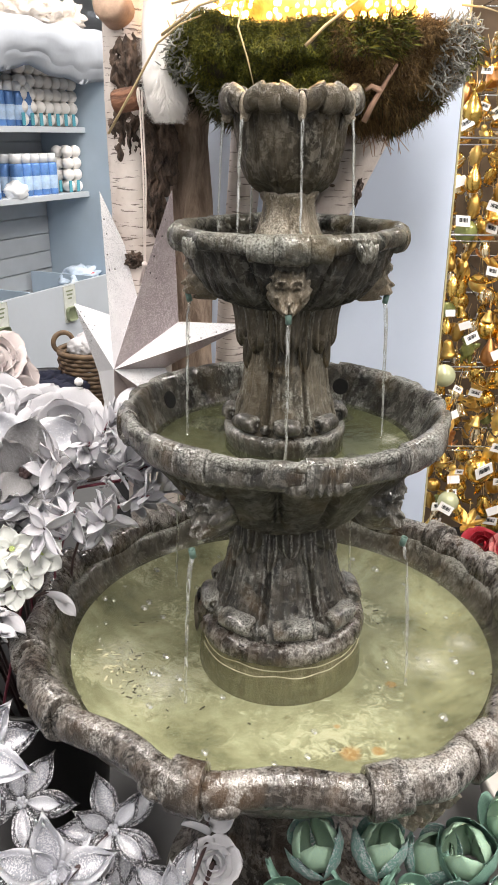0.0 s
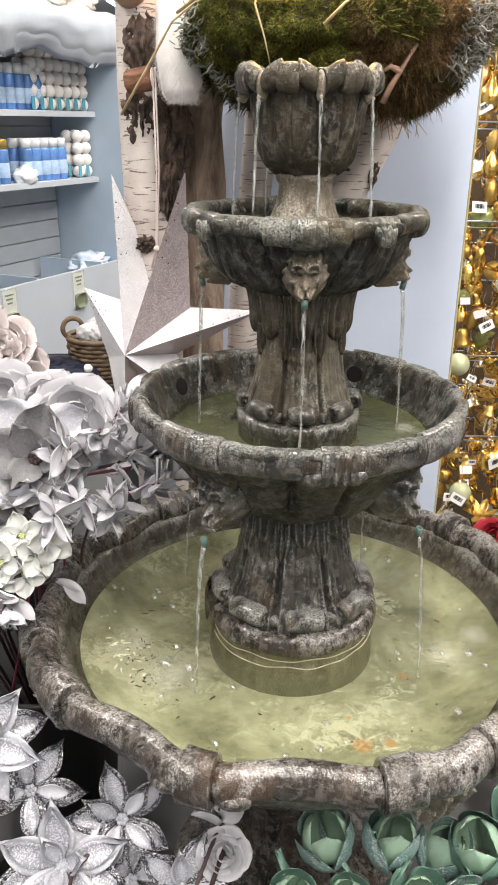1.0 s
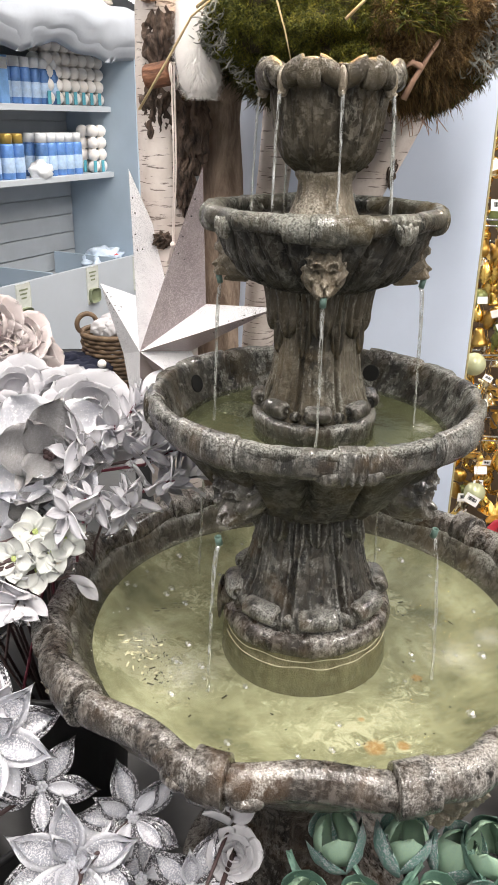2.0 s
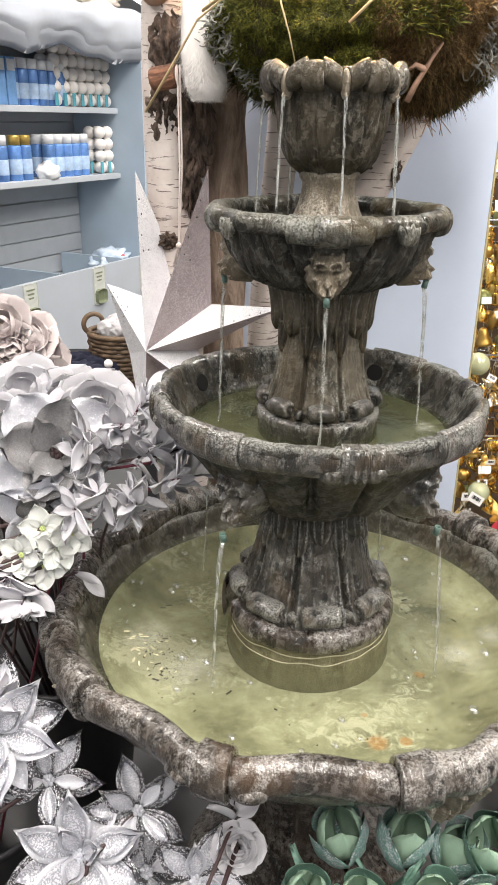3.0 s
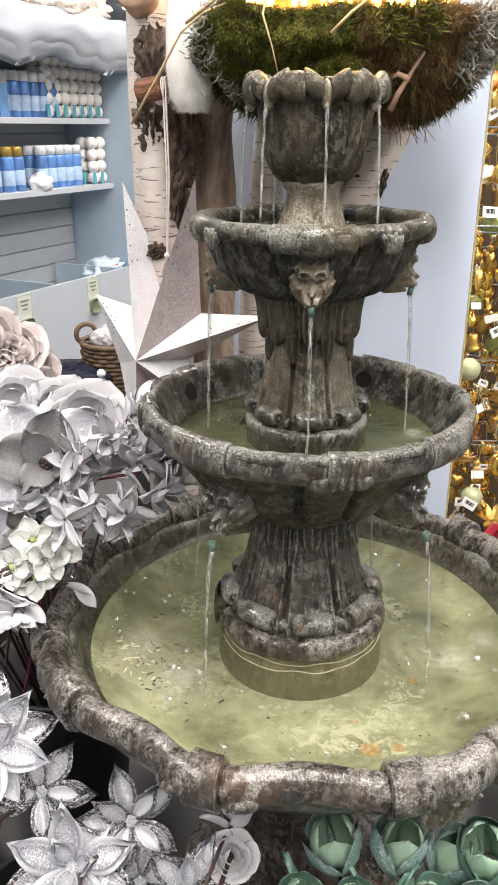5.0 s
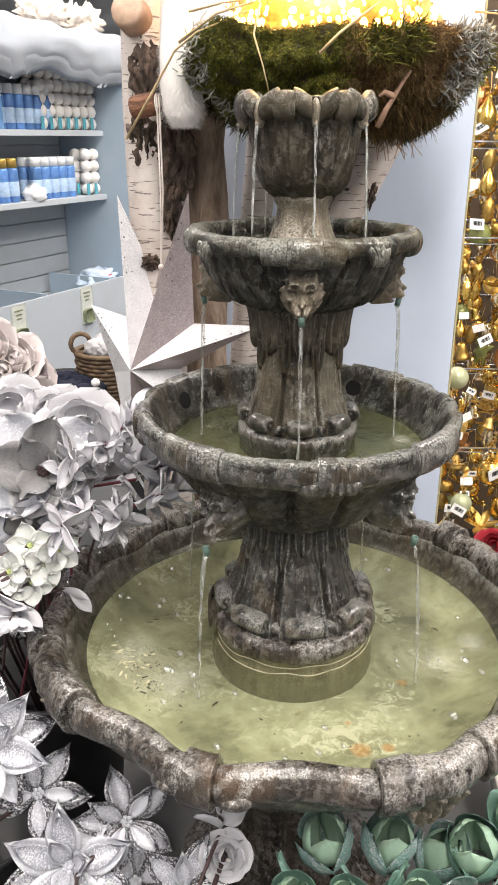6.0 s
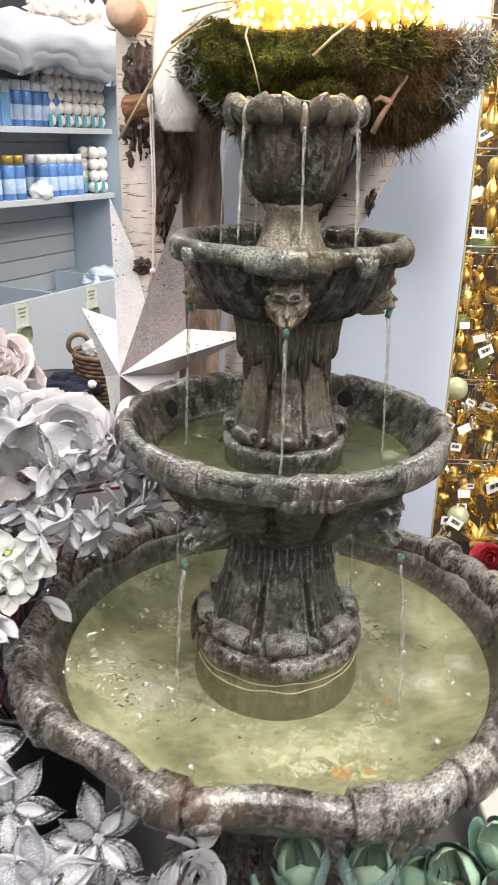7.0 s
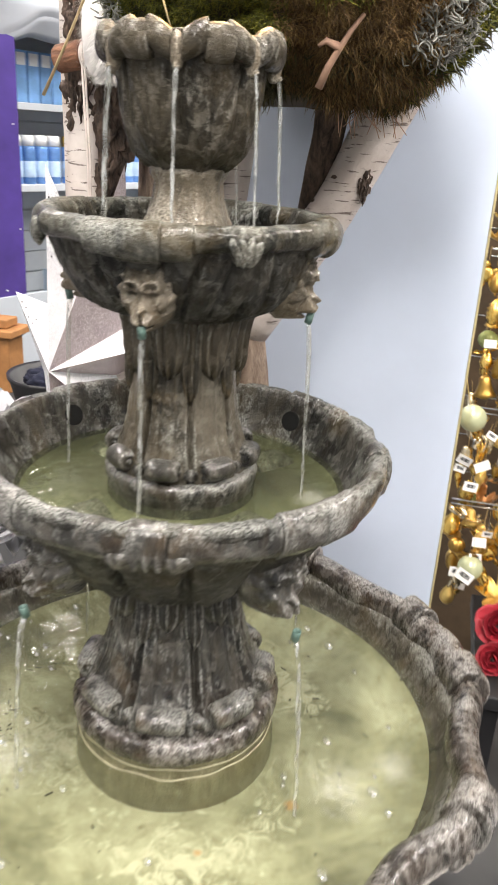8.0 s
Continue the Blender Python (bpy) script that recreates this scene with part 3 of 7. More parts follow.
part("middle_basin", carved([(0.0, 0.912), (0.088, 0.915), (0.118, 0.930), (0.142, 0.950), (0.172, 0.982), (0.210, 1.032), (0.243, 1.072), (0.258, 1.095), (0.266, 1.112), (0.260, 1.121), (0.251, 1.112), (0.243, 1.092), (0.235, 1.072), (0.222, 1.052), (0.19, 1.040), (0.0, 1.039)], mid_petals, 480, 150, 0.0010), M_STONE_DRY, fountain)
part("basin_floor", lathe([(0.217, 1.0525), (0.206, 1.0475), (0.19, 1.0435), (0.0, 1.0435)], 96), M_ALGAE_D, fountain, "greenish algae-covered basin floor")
for k in range(4):
    c = 56 + 90 * k
    part("rim_band", arc_piece(0.2635, 1.098, c - 14, c - 1, 0.0165, 0.027, 0, 0.72, 8), M_STONE, fountain)
    part("rim_band", arc_piece(0.2645, 1.098, c - 1, c + 10, 0.0175, 0.028, 0, 0.72, 8), M_STONE, fountain)
    part("rim_segment", arc_piece(0.2655, 1.097, c + 10, c + 40.5, 0.0125, 0.0235, 0.003, 0.88, 22), M_STONE, fountain)
    bm = join((arc_piece(0.264, 1.097, -4.3, 4.3, 0.018, 0.028, 0, 0.9, 8), Matrix.Identity(4)),
              *[(blob(0.0062, 0.008, 0.024, 3, 0.1), facing(0.2765, d, 1.094)) for d in (-2.7, 0, 2.7)])
    o = part("rim_clasp", bm, M_STONE, fountain)
    o.matrix_basis = Matrix.Rotation(radians(c - 45), 4, "Z")
    part("rim_segment", arc_piece(0.2655, 1.097, c - 40.5, c - 14, 0.0125, 0.0235, 0.003, 0.88, 22), M_STONE, fountain)
    for da in (-38.5, -51.5):
        o = part("medallion", join((blob(0.019, 0.012, 0.015, 3, 0.15), Matrix.Identity(4)), (blob(0.013, 0.012, 0.010, 3, 0.2), pose(0.004, -0.001, 0.002))), M_STONE, fountain)
        o.matrix_basis = facing(0.267, c + da, 1.081)
    # hole through the wall at the back of each quarter, drawn as a dark pipe end set in the wall
    o = part("outlet_hole", lathe([(0.0, 0.0014), (0.0150, 0.0014), (0.0165, 0.0), (0.0165, -0.004)], 24), M_HOLE, fountain, "dark round overflow hole", False)
    o.matrix_basis = facing(0.2390, c + 97, 1.084) @ pose(0, 0, 0, -72)
lion = part("lion_head", lion_bmesh(), M_STONE, fountain)
lion.matrix_basis = facing(0.203, -36, 0.990, 1.25) @ pose(0, 0, 0, 12)
for a in (56, 146, 236):
    share("lion_head", lion, facing(0.203, a, 0.990, 1.25) @ pose(0, 0, 0, 12), fountain)
# upper column
part("ring", lathe([(0.0, 1.043), (0.101, 1.043), (0.101, 1.066), (0.1035, 1.072), (0.104, 1.082), (0.100, 1.088), (0.0, 1.088)], 80), M_STONE, fountain)
UP_COL = [(0.090, 1.085), (0.086, 1.105), (0.079, 1.125), (0.072, 1.15), (0.067, 1.185), (0.065, 1.22), (0.067, 1.25), (0.072, 1.275), (0.080, 1.300)]
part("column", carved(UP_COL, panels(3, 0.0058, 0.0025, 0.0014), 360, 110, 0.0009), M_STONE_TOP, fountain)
ring_of("scroll", roll(0.021, 0.0165, 0.089, 1.105), M_STONE, 8, 3)
ring_of("scroll", roll(0.009, 0.009, 0.086, 1.098), M_STONE, 8, 25.5)
up_r = radius_at(UP_COL)
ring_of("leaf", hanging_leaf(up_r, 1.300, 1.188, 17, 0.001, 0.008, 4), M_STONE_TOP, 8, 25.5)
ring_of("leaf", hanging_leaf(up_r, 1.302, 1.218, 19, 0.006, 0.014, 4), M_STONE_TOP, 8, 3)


# upper basin
def up_gadroons(a, z, s):
    """Slanting gadroons that fan away from the four lion heads."""
    if s > 0.62:
        return 0.0
    d = abs(nearest(a, 1, 4))
    t = max(0.0, min(1.0, (z - 1.295) / 0.09))
    p = (d - 9 * t + 14) % 14.0
    e = min(p, 14.0 - p) / 7.0
    return step(t, 0.0, 0.2) * (0.0045 * (1 - (1 - e) ** 3) - 0.0045 * math.exp(-(e / 0.16) ** 2) - 0.0018 * math.exp(-((e - 0.62) / 0.12) ** 2))


part("upper_basin", carved([(0.0, 1.290), (0.075, 1.291), (0.106, 1.301), (0.132, 1.322), (0.151, 1.352), (0.163, 1.383), (0.171, 1.40), (0.165, 1.41), (0.157, 1.398), (0.147, 1.38), (0.12, 1.37), (0.0, 1.368)], up_gadroons, 440, 130, 0.0012), M_STONE_DRY, fountain)
for k in range(4):
    c = 90 * k
    part("rim_band", arc_piece(0.1710, 1.397, c - 18, c - 6, 0.0165, 0.020, 0, 0.66, 8), M_STONE_RIM, fountain)
    part("rim_band", arc_piece(0.1725, 1.396, c - 6, c + 9.5, 0.018, 0.022, 0, 0.66, 8), M_STONE_RIM, fountain)
    part("rim_band", arc_piece(0.1710, 1.397, c + 9.5, c + 20, 0.0165, 0.020, 0, 0.66, 8), M_STONE_RIM, fountain)
    part("rim_segment", arc_piece(0.1725, 1.401, c + 20, c + 46, 0.0140, 0.0145, 0.008, 0.95, 16), M_STONE_RIM, fountain)
    part("rim_segment", arc_piece(0.1725, 1.401, c + 46, c + 72, 0.0140, 0.0145, 0.008, 0.95, 16), M_STONE_RIM, fountain)
    o = part("shell", join(*[(blob(0.006, 0.007, 0.016, 2, 0.15, seed=i), pose(0.008 * (i - 1.5), -0.002, 0, 0, 14 * (i - 1.5))) for i in range(4)]), M_STONE_RIM, fountain)
    o.matrix_basis = facing(0.1785, c + 38, 1.390)
lion_up = part("lion_head", lion_bmesh(), M_STONE_FACE, fountain, "pale tan lion-head spout")
lion_up.matrix_basis = facing(0.145, 1, 1.334, 0.98) @ pose(0, 0, 0, 14)
for a in (91, 181, 271):
    share("lion_head", lion_up, facing(0.145, a, 1.334, 0.98) @ pose(0, 0, 0, 14), fountain)
# copper-green spout pipes
M_PIPE = plain("verdigris_copper", (0.10, 0.17, 0.145), 0.5, 0.0, 0.35, 60)
def pipe(R, a, z, r):
    o = part("spout_pipe", lathe([(r, 0), (r, 0.015), (r * 0.75, 0.015), (r * 0.75, 0)], 16, closed=True), M_PIPE, fountain, "verdigris copper spout pipe")
    o.matrix_basis = facing(R, a, z) @ pose(0, 0, 0, 12)
for a in (1, 91, 181, 271):
    pipe(0.158, a, 1.291, 0.0048)
for a in (-36, 56, 146, 236):
    pipe(0.236, a, 0.924, 0.0055)
# top cup: neck, petalled bowl, curled lip
part("neck", lathe([(0.0, 1.368), (0.060, 1.368), (0.058, 1.392), (0.050, 1.408), (0.043, 1.43), (0.041, 1.448), (0.046, 1.455), (0.047, 1.463), (0.042, 1.470), (0.0, 1.472)], 64, fluted(8, 0.03, 4, 0, 0.03)), M_STONE_FACE, fountain, "pale algae-tinged neck of the cup")
def cup_relief(a, z, s):
    """Seven upright leaves with slanting veins round the cup."""
    if s > 0.62:
        return 0.0
    d = nearest(a, 9 + 180 / 7, 7)
    t = max(0.0, min(1.0, (z - 1.468) / 0.125))
    w = 4 + 17 * math.sin(math.pi * min(1.0, 0.12 + t * 0.80)) ** 0.8
    on = step(w - abs(d), 0.0, 2.5)
    vein = math.cos(abs(d) * 0.42 - t * 17)
    h = on * (0.0030 * (1 - 0.5 * (d / w) ** 2) + 0.0011 * vein * min(1.0, abs(d) / 4) - 0.0022 * math.exp(-(d / 1.1) ** 2))
    return h - 0.0035 * math.exp(-((180 / 7 - abs(d)) / 2.2) ** 2) * step(t, 0.1, 0.4)


part("cup", carved([(0.0, 1.462), (0.042, 1.463), (0.054, 1.469), (0.066, 1.483), (0.074, 1.505), (0.0795, 1.535), (0.083, 1.56), (0.087, 1.585), (0.090, 1.60), (0.084, 1.602), (0.078, 1.575), (0.06, 1.56), (0.0, 1.558)], cup_relief, 350, 120, 0.0006), M_STONE_CUP, fountain)
for k in range(7):
    c = 9 + 360 / 7 * k
    part("lip_lobe", arc_piece(0.0945, 1.592, c + 3.5, c + 18.5, 0.0125, 0.0155, 0, 0.40, 8, lobe=0.12, tilt=0.013), M_STONE_CUP, fountain)
    part("lip_lobe", arc_piece(0.0945, 1.590, c + 17.0, c + 34.5, 0.0135, 0.0185, 0, 0.6, 8, lobe=0.10), M_STONE_CUP, fountain)
    part("lip_lobe", arc_piece(0.0945, 1.592, c + 33, c + 48, 0.0125, 0.0155, 0, 0.40, 8, lobe=0.12, tilt=-0.013), M_STONE_CUP, fountain)
    o = part("lip_spout", join((blob(0.0075, 0.010, 0.020, 3, 0.1), Matrix.Identity(4)), (blob(0.0035, 0.008, 0.004, 2, 0.1), pose(0, -0.003, -0.014))), M_STONE_FACE, fountain, "tan spout notch in the lip")
    o.matrix_basis = facing(0.0955, c, 1.580)

# ---- water ----
foam = [(-0.20, -0.17, 0.15), (0.27, -0.08, 0.13), (-0.29, -0.08, 0.12), (0.34, -0.02, 0.08)]
M_WATER = water("basin_water", (0.93, 0.94, 0.87), 0.20, 11, foam, 0.06)
M_WATER_MID = water("basin_water_mid", (0.80, 0.84, 0.66), 0.12, 18, [(0.185, 0.0, 0.06), (0.0, -0.185, 0.04)], 0.05)


def water_sheet(name, r, z, m, label, r_in=0.0):
    bm = lathe([(0.0, 0.0), (r * 0.5, 0.0), (r, 0.0)], 96)
    for f in bm.faces:
        f.normal_update()
        if f.normal.z < 0:
            f.normal_flip()
    ob = part(name, bm, m)
    ob.location = (0, 0, z)
    return tagged(ob, label, "water", kind="structure")


water_sheet("water", 0.402, W_LOW, M_WATER, "murky pale green water with foam in the large basin")
water_sheet("water", 0.224, W_MID, M_WATER_MID, "murky green water in the middle basin")
water_sheet("water", 0.152, W_UP, M_WATER_MID, "shallow water in the upper basin")


def stream_material():
    m, nt, b = nodes_of("falling_water")
    out = nt.nodes["Material Output"]
    nt.nodes.remove(b)
    tr = nt.nodes.new("ShaderNodeBsdfTransparent")
    tr.inputs[0].default_value = (0.93, 0.93, 0.90, 1)
    gl = nt.nodes.new("ShaderNodeBsdfGlossy")
    gl.inputs["Roughness"].default_value = 0.08
    df = nt.nodes.new("ShaderNodeBsdfDiffuse")
    df.inputs[0].default_value = (0.80, 0.82, 0.80, 1)
    v = coords(nt)
    mp = nt.nodes.new("ShaderNodeMapping")
    mp.inputs["Scale"].default_value = (1, 1, 0.16)
    nt.links.new(v, mp.inputs[0])
    n = tex_noise(nt, 190, 3, 0.6, mp.outputs[0], 0.8)
    m1 = nt.nodes.new("ShaderNodeMixShader")
    nt.links.new(ramp(nt, n, [(0.46, 0.05), (0.60, 0.75)]), m1.inputs[0])
    nt.links.new(tr.outputs[0], m1.inputs[1])
    m2 = nt.nodes.new("ShaderNodeMixShader")
    m2.inputs[0].default_value = 0.4
    nt.links.new(gl.outputs[0], m2.inputs[1])
    nt.links.new(df.outputs[0], m2.inputs[2])
    nt.links.new(m2.outputs[0], m1.inputs[2])
    nt.links.new(m1.outputs[0], out.inputs["Surface"])
    return m


M_STREAM = stream_material()


def stream(r0, a, z0, z1, v, w, seed, label):
    """A thin jet that falls from radius r0; v: how far it is thrown outwards."""
    pts, rad = [], []
    n = 26
    for i in range(n + 1):
        u = i / n
        z = z0 + (z1 - z0) * u
        r = r0 + v * math.sqrt(u)
        j = 0.0022 * u
        x, y, _ = polar(r, a, 0)
        pts.append((x + j * noise.noise(Vector((seed, u * 7, 0))), y + j * noise.noise(Vector((0, u * 7, seed))), z))
        rad.append(0.85 * w * (1.0 - 0.35 * u + 0.45 * u * noise.noise(Vector((seed * 3, u * 13, 2.0)))))
    ob = part("water_stream", tube(pts, rad, 8, True, 0.5, seed), M_STREAM)
    return tagged(ob, label, "water stream", "falling water jets")


LAB = "thin clear jet of water falling from a lion-head spout"
for i, a in enumerate((1, 91, 271)):
    stream(0.158, a, 1.292, W_MID, 0.010, 0.0038, 3 + i, LAB)
for i, a in enumerate((-36, 56, 146, 236)):
    stream(0.236, a, 0.926, W_LOW, 0.028, 0.0044, 11 + i, LAB)
LAB = "thin clear jet of water falling from the lip of the cup"
for i in range(7):
    stream(0.100, 9 + 360 / 7 * i, 1.572, W_UP, 0.012, 0.0026 if i % 2 else 0.0032, 23 + i, LAB)


# bubbles, debris and rust rings in the lower basin
M_DEBRIS = plain("dark_debris", (0.05, 0.045, 0.025), 0.8, 0, 0.4, 60)
M_SCUM = plain("pale_scum", (0.55, 0.53, 0.36), 0.8, 0, 0.3, 60)
rng = random.Random(31)
bub = None
for k in range(46):
    a, r = rng.uniform(-170, 170), rng.uniform(0.19, 0.385)
    s = rng.uniform(0.8, 2.0)
    if bub is None:
        bub = tagged(part("bubble", lathe([(0.0046, 0.0), (0.0042, 0.0018), (0.0026, 0.0032), (0.0, 0.0036)], 12), M_STREAM), "small round bubble floating on the water", "bubble", "bubbles on the water")
        bub.matrix_basis = Matrix.Translation(polar(r, a, W_LOW + 0.0006)) 
    else:
        o = copy_thing(bub, Matrix.Translation(polar(r, a, W_LOW + 0.0006)) @ Matrix.Scale(s, 4))
verts_faces = bmesh.new()
for k in range(170):
    a, r = rng.uniform(-180, 180), 0.17 + 0.2 * math.sqrt(rng.random())
    if k < 60:
        a, r = rng.gauss(-72, 9), rng.gauss(0.30, 0.03)
    x, y, z = polar(r, a, 0.6105)
    L, w, t = rng.choice((0.0010, 0.0014, 0.0018, 0.003, 0.006)), rng.uniform(0.0004, 0.0013), rng.uniform(0, 6.28)
    d, n = Vector((math.cos(t), math.sin(t), 0)), Vector((-math.sin(t), math.cos(t), 0))
    c = Vector((x, y, z))
    q = [c - d * L - n * w, c + d * L - n * w, c + d * L + n * w, c - d * L + n * w]
    lo = [verts_faces.verts.new(p) for p in q]
    hi = [verts_faces.verts.new(p * 1.0 + Vector((0, 0, 0.0015))) for p in q]
    verts_faces.faces.new(hi)
    for i in range(4):
        verts_faces.faces.new((lo[i], lo[(i + 1) % 4], hi[(i + 1) % 4], hi[i]))
o = tagged(part("debris", verts_faces, M_DEBRIS, smooth=False), "dark specks and plant scraps lying on the basin floor", "debris", kind="stuff")
scraps = []
for k in range(26):
    a, r = rng.gauss(-66, 7), rng.gauss(0.315, 0.018)
    scraps.append((blob(rng.uniform(0.003, 0.008), rng.uniform(0.0015, 0.003), 0.001, 2, 0.8, 9, k), Matrix.Translation(polar(r, a, W_LOW + 0.0006)) @ Matrix.Rotation(rng.uniform(0, 6), 4, "Z")))
o = tagged(part("scum", join(*scraps), M_SCUM), "pale scum scraps floating on the water", "scum", kind="stuff")

# ---- room ----
M_PANEL = plain("painted_panel", (0.57, 0.64, 0.77), 0.55, 0, 0.03, 6, 0.05)
M_FLOOR = plain("shop_floor", (0.12, 0.12, 0.12), 0.5, 0, 0.15, 4)
M_CEIL = plain("ceiling_white", (0.75, 0.77, 0.80), 0.8, 0, 0.05, 2)
M_WALL = plain("wall_grey", (0.55, 0.58, 0.62), 0.8, 0, 0.05, 2)


def slab(name, x0, x1, y0, y1, z0, z1, m, label="", kind="structure", bevel=0.0, category=""):
    ob = part(name, box(x1 - x0, y1 - y0, z1 - z0, bevel), m, smooth=False)
    ob.location = ((x0 + x1) / 2, (y0 + y1) / 2, (z0 + z1) / 2)
    return tagged(ob, label, category, kind=kind)


slab("floor", -10, 10, -6, 24, -0.1, 0, M_FLOOR, "grey shop floor", category="floor")
slab("ceiling", -10, 10, -6, 24, CEIL, CEIL + 0.1, M_CEIL, "white shop ceiling", category="ceiling")
slab("wall_north", -10, 10, 24, 24.1, 0, CEIL, M_WALL, "pale grey shop wall", category="wall")
slab("wall_south", -10, 10, -6.1, -6, 0, CEIL, M_WALL, "pale grey shop wall", category="wall")
slab("wall_west", -10.1, -10, -6, 24, 0, CEIL, M_WALL, "pale grey shop wall", category="wall")
slab("wall_east", 10, 10.1, -6, 24, 0, CEIL, M_WALL, "pale grey shop wall", category="wall")
M_LAMP, _nt, _b = nodes_of("lamp_tube")
_b.inputs["Emission Color"].default_value = (0.93, 0.96, 1, 1)
_b.inputs["Emission Strength"].default_value = 6.0
M_STEEL = plain("painted_steel", (0.62, 0.64, 0.66), 0.4, 0.3, 0.06, 8)
lampfix = thing("ceiling_lamp", "long white fluorescent ceiling lamp, lit", "ceiling lamp", "lamps on the ceiling")
part("housing", box(0.16, 1.9, 0.07, 0.01, (0, 0, 0.06)), M_STEEL, lampfix)
part("tube", join((tube([(-0.04, -0.88, 0), (-0.04, 0.88, 0)], 0.015, 10), Matrix.Identity(4)), (tube([(0.04, -0.88, 0), (0.04, 0.88, 0)], 0.015, 10), Matrix.Identity(4))), M_LAMP, lampfix)
for i, (lx, ly) in enumerate(LAMPS):
    if i == 0:
        lampfix.location = (lx, ly, CEIL - 0.10)
    else:
        copy_thing(lampfix, pose(lx, ly, CEIL - 0.10))

# partition panel behind the fountain
panel = thing("partition_panel", "tall pale blue-grey partition panel with a bare wooden edge", "partition", kind="structure")
part("sheet", box(0.66, 0.026, 2.6, 0.0, (0.056, 0.706, 1.3)), M_PANEL, panel, smooth=False)
M_RAWEDGE = plain("raw_wood_edge", (0.50, 0.42, 0.22), 0.6, 0, 0.2, 40)
part("edge_strip", box(0.004, 0.028, 2.6, 0.0, (0.389, 0.706, 1.3)), M_RAWEDGE, panel, "raw yellowish wood edge", smooth=False)

# ---- birch trunks with the moss nest ----
def birch_material():
    m, nt, b = nodes_of("birch_bark")
    v = coords(nt)
    mp = nt.nodes.new("ShaderNodeMapping")
    mp.inputs["Scale"].default_value = (1, 1, 9)
    nt.links.new(v, mp.inputs[0])
    lines = ramp(nt, tex_noise(nt, 22, 4, 0.6, mp.outputs[0]), [(0.58, 0.0), (0.63, 1.0)])
    base = ramp(nt, tex_noise(nt, 12, 5, 0.6, v), [(0.3, (0.48, 0.41, 0.37)), (0.7, (0.72, 0.66, 0.62))])
    col = mixc(nt, maths(nt, "MULTIPLY", lines, 0.85), base, (0.10, 0.07, 0.055))
    nt.links.new(col, b.inputs["Base Color"])
    b.inputs["Roughness"].default_value = 0.7
    bump(nt, b, maths(nt, "ADD", lines, tex_noise(nt, 90, 4, 0.6, v)), 0.4, 0.003)
    return m


def rough_bark(name, dark, light, scale=26):
    m, nt, b = nodes_of(name)
    v = coords(nt)
    mp = nt.nodes.new("ShaderNodeMapping")
    mp.inputs["Scale"].default_value = (1, 1, 0.35)
    nt.links.new(v, mp.inputs[0])
    n = tex_noise(nt, scale, 6, 0.7, mp.outputs[0], 0.5)
    nt.links.new(ramp(nt, n, [(0.35, dark), (0.65, light)]), b.inputs["Base Color"])
    b.inputs["Roughness"].default_value = 0.85
    bump(nt, b, n, 1.0, 0.012)
    return m


M_BIRCH = birch_material()
M_BARK = rough_bark("cracked_bark", (0.015, 0.010, 0.008), (0.17, 0.115, 0.085), 60)
M_PEELED = rough_bark("peeled_wood", (0.16, 0.11, 0.08), (0.42, 0.32, 0.25), 26)
M_CUT = plain("cut_wood", (0.48, 0.33, 0.24), 0.7, 0, 0.2, 50, 0.2)
M_STUB = rough_bark("stub_bark", (0.06, 0.025, 0.015), (0.30, 0.14, 0.08), 50)


def limb(p0, p1, r0, r1, m, name, parent, bend=(0, 0, 0), seed=0, segs=28, wob=0.14):
    n = 16
    pts = []
    for i in range(n + 1):
        u = i / n
        q = Vector(p0).lerp(Vector(p1), u) + Vector(bend) * math.sin(math.pi * u)
        q += Vector((noise.noise(Vector((u * 4, seed, 0))), noise.noise(Vector((seed, u * 4, 3))), 0)) * 0.006
        pts.append(q)
    return part(name, tube(pts, [r0 + (r1 - r0) * i / n for i in range(n + 1)], segs, True, wob, seed), m, parent)


tree = thing("birch_tree", "white birch trunks with dark peeling bark, bare, carrying a moss nest", "tree")
limb((-0.270, 0.43, 0.0), (-0.322, 0.43, 1.98), 0.068, 0.046, M_BIRCH, "trunk", tree, (-0.016, 0, 0), 1)
limb((-0.19, 0.52, 0.0), (-0.205, 0.49, 1.75), 0.050, 0.042, M_PEELED, "trunk", tree, (-0.02, 0, 0), 2, wob=0.3)
limb((-0.21, 0.60, 0.0), (-0.085, 0.57, 1.70), 0.040, 0.036, M_BIRCH, "trunk", tree, (0, 0, 0), 3)
limb((-0.06, 0.60, 1.13), (0.220, 0.585, 1.66), 0.040, 0.047, M_BIRCH, "branch", tree, (0.012, 0, -0.012), 4)
limb((-0.03, 0.62, 0.0), (-0.06, 0.60, 1.20), 0.045, 0.035, M_PEELED, "trunk", tree, (0.01, 0, 0), 5, wob=0.3)
limb((0.03, 0.62, 1.28), (0.09, 0.57, 1.62), 0.020, 0.032, M_BARK, "branch", tree, (0, 0, 0), 6, wob=0.4)


def bark_patch(x, y, z, sx, sz, seed):
    """A flake of dark cracked bark standing off the trunk."""
    bm = blob(sx, 0.024, sz, 5, 0.45, 12, seed)
    for v in bm.verts:
        v.co += Vector((0.20 * sx, 0.22 * sx, 0)) * noise.fractal(Vector((v.co.z * 40, v.co.x * 40, seed)), 0.6, 2.0, 4)
    o = part("bark_flake", bm, M_BARK, tree, "dark cracked bark")
    o.location = (x, y, z)


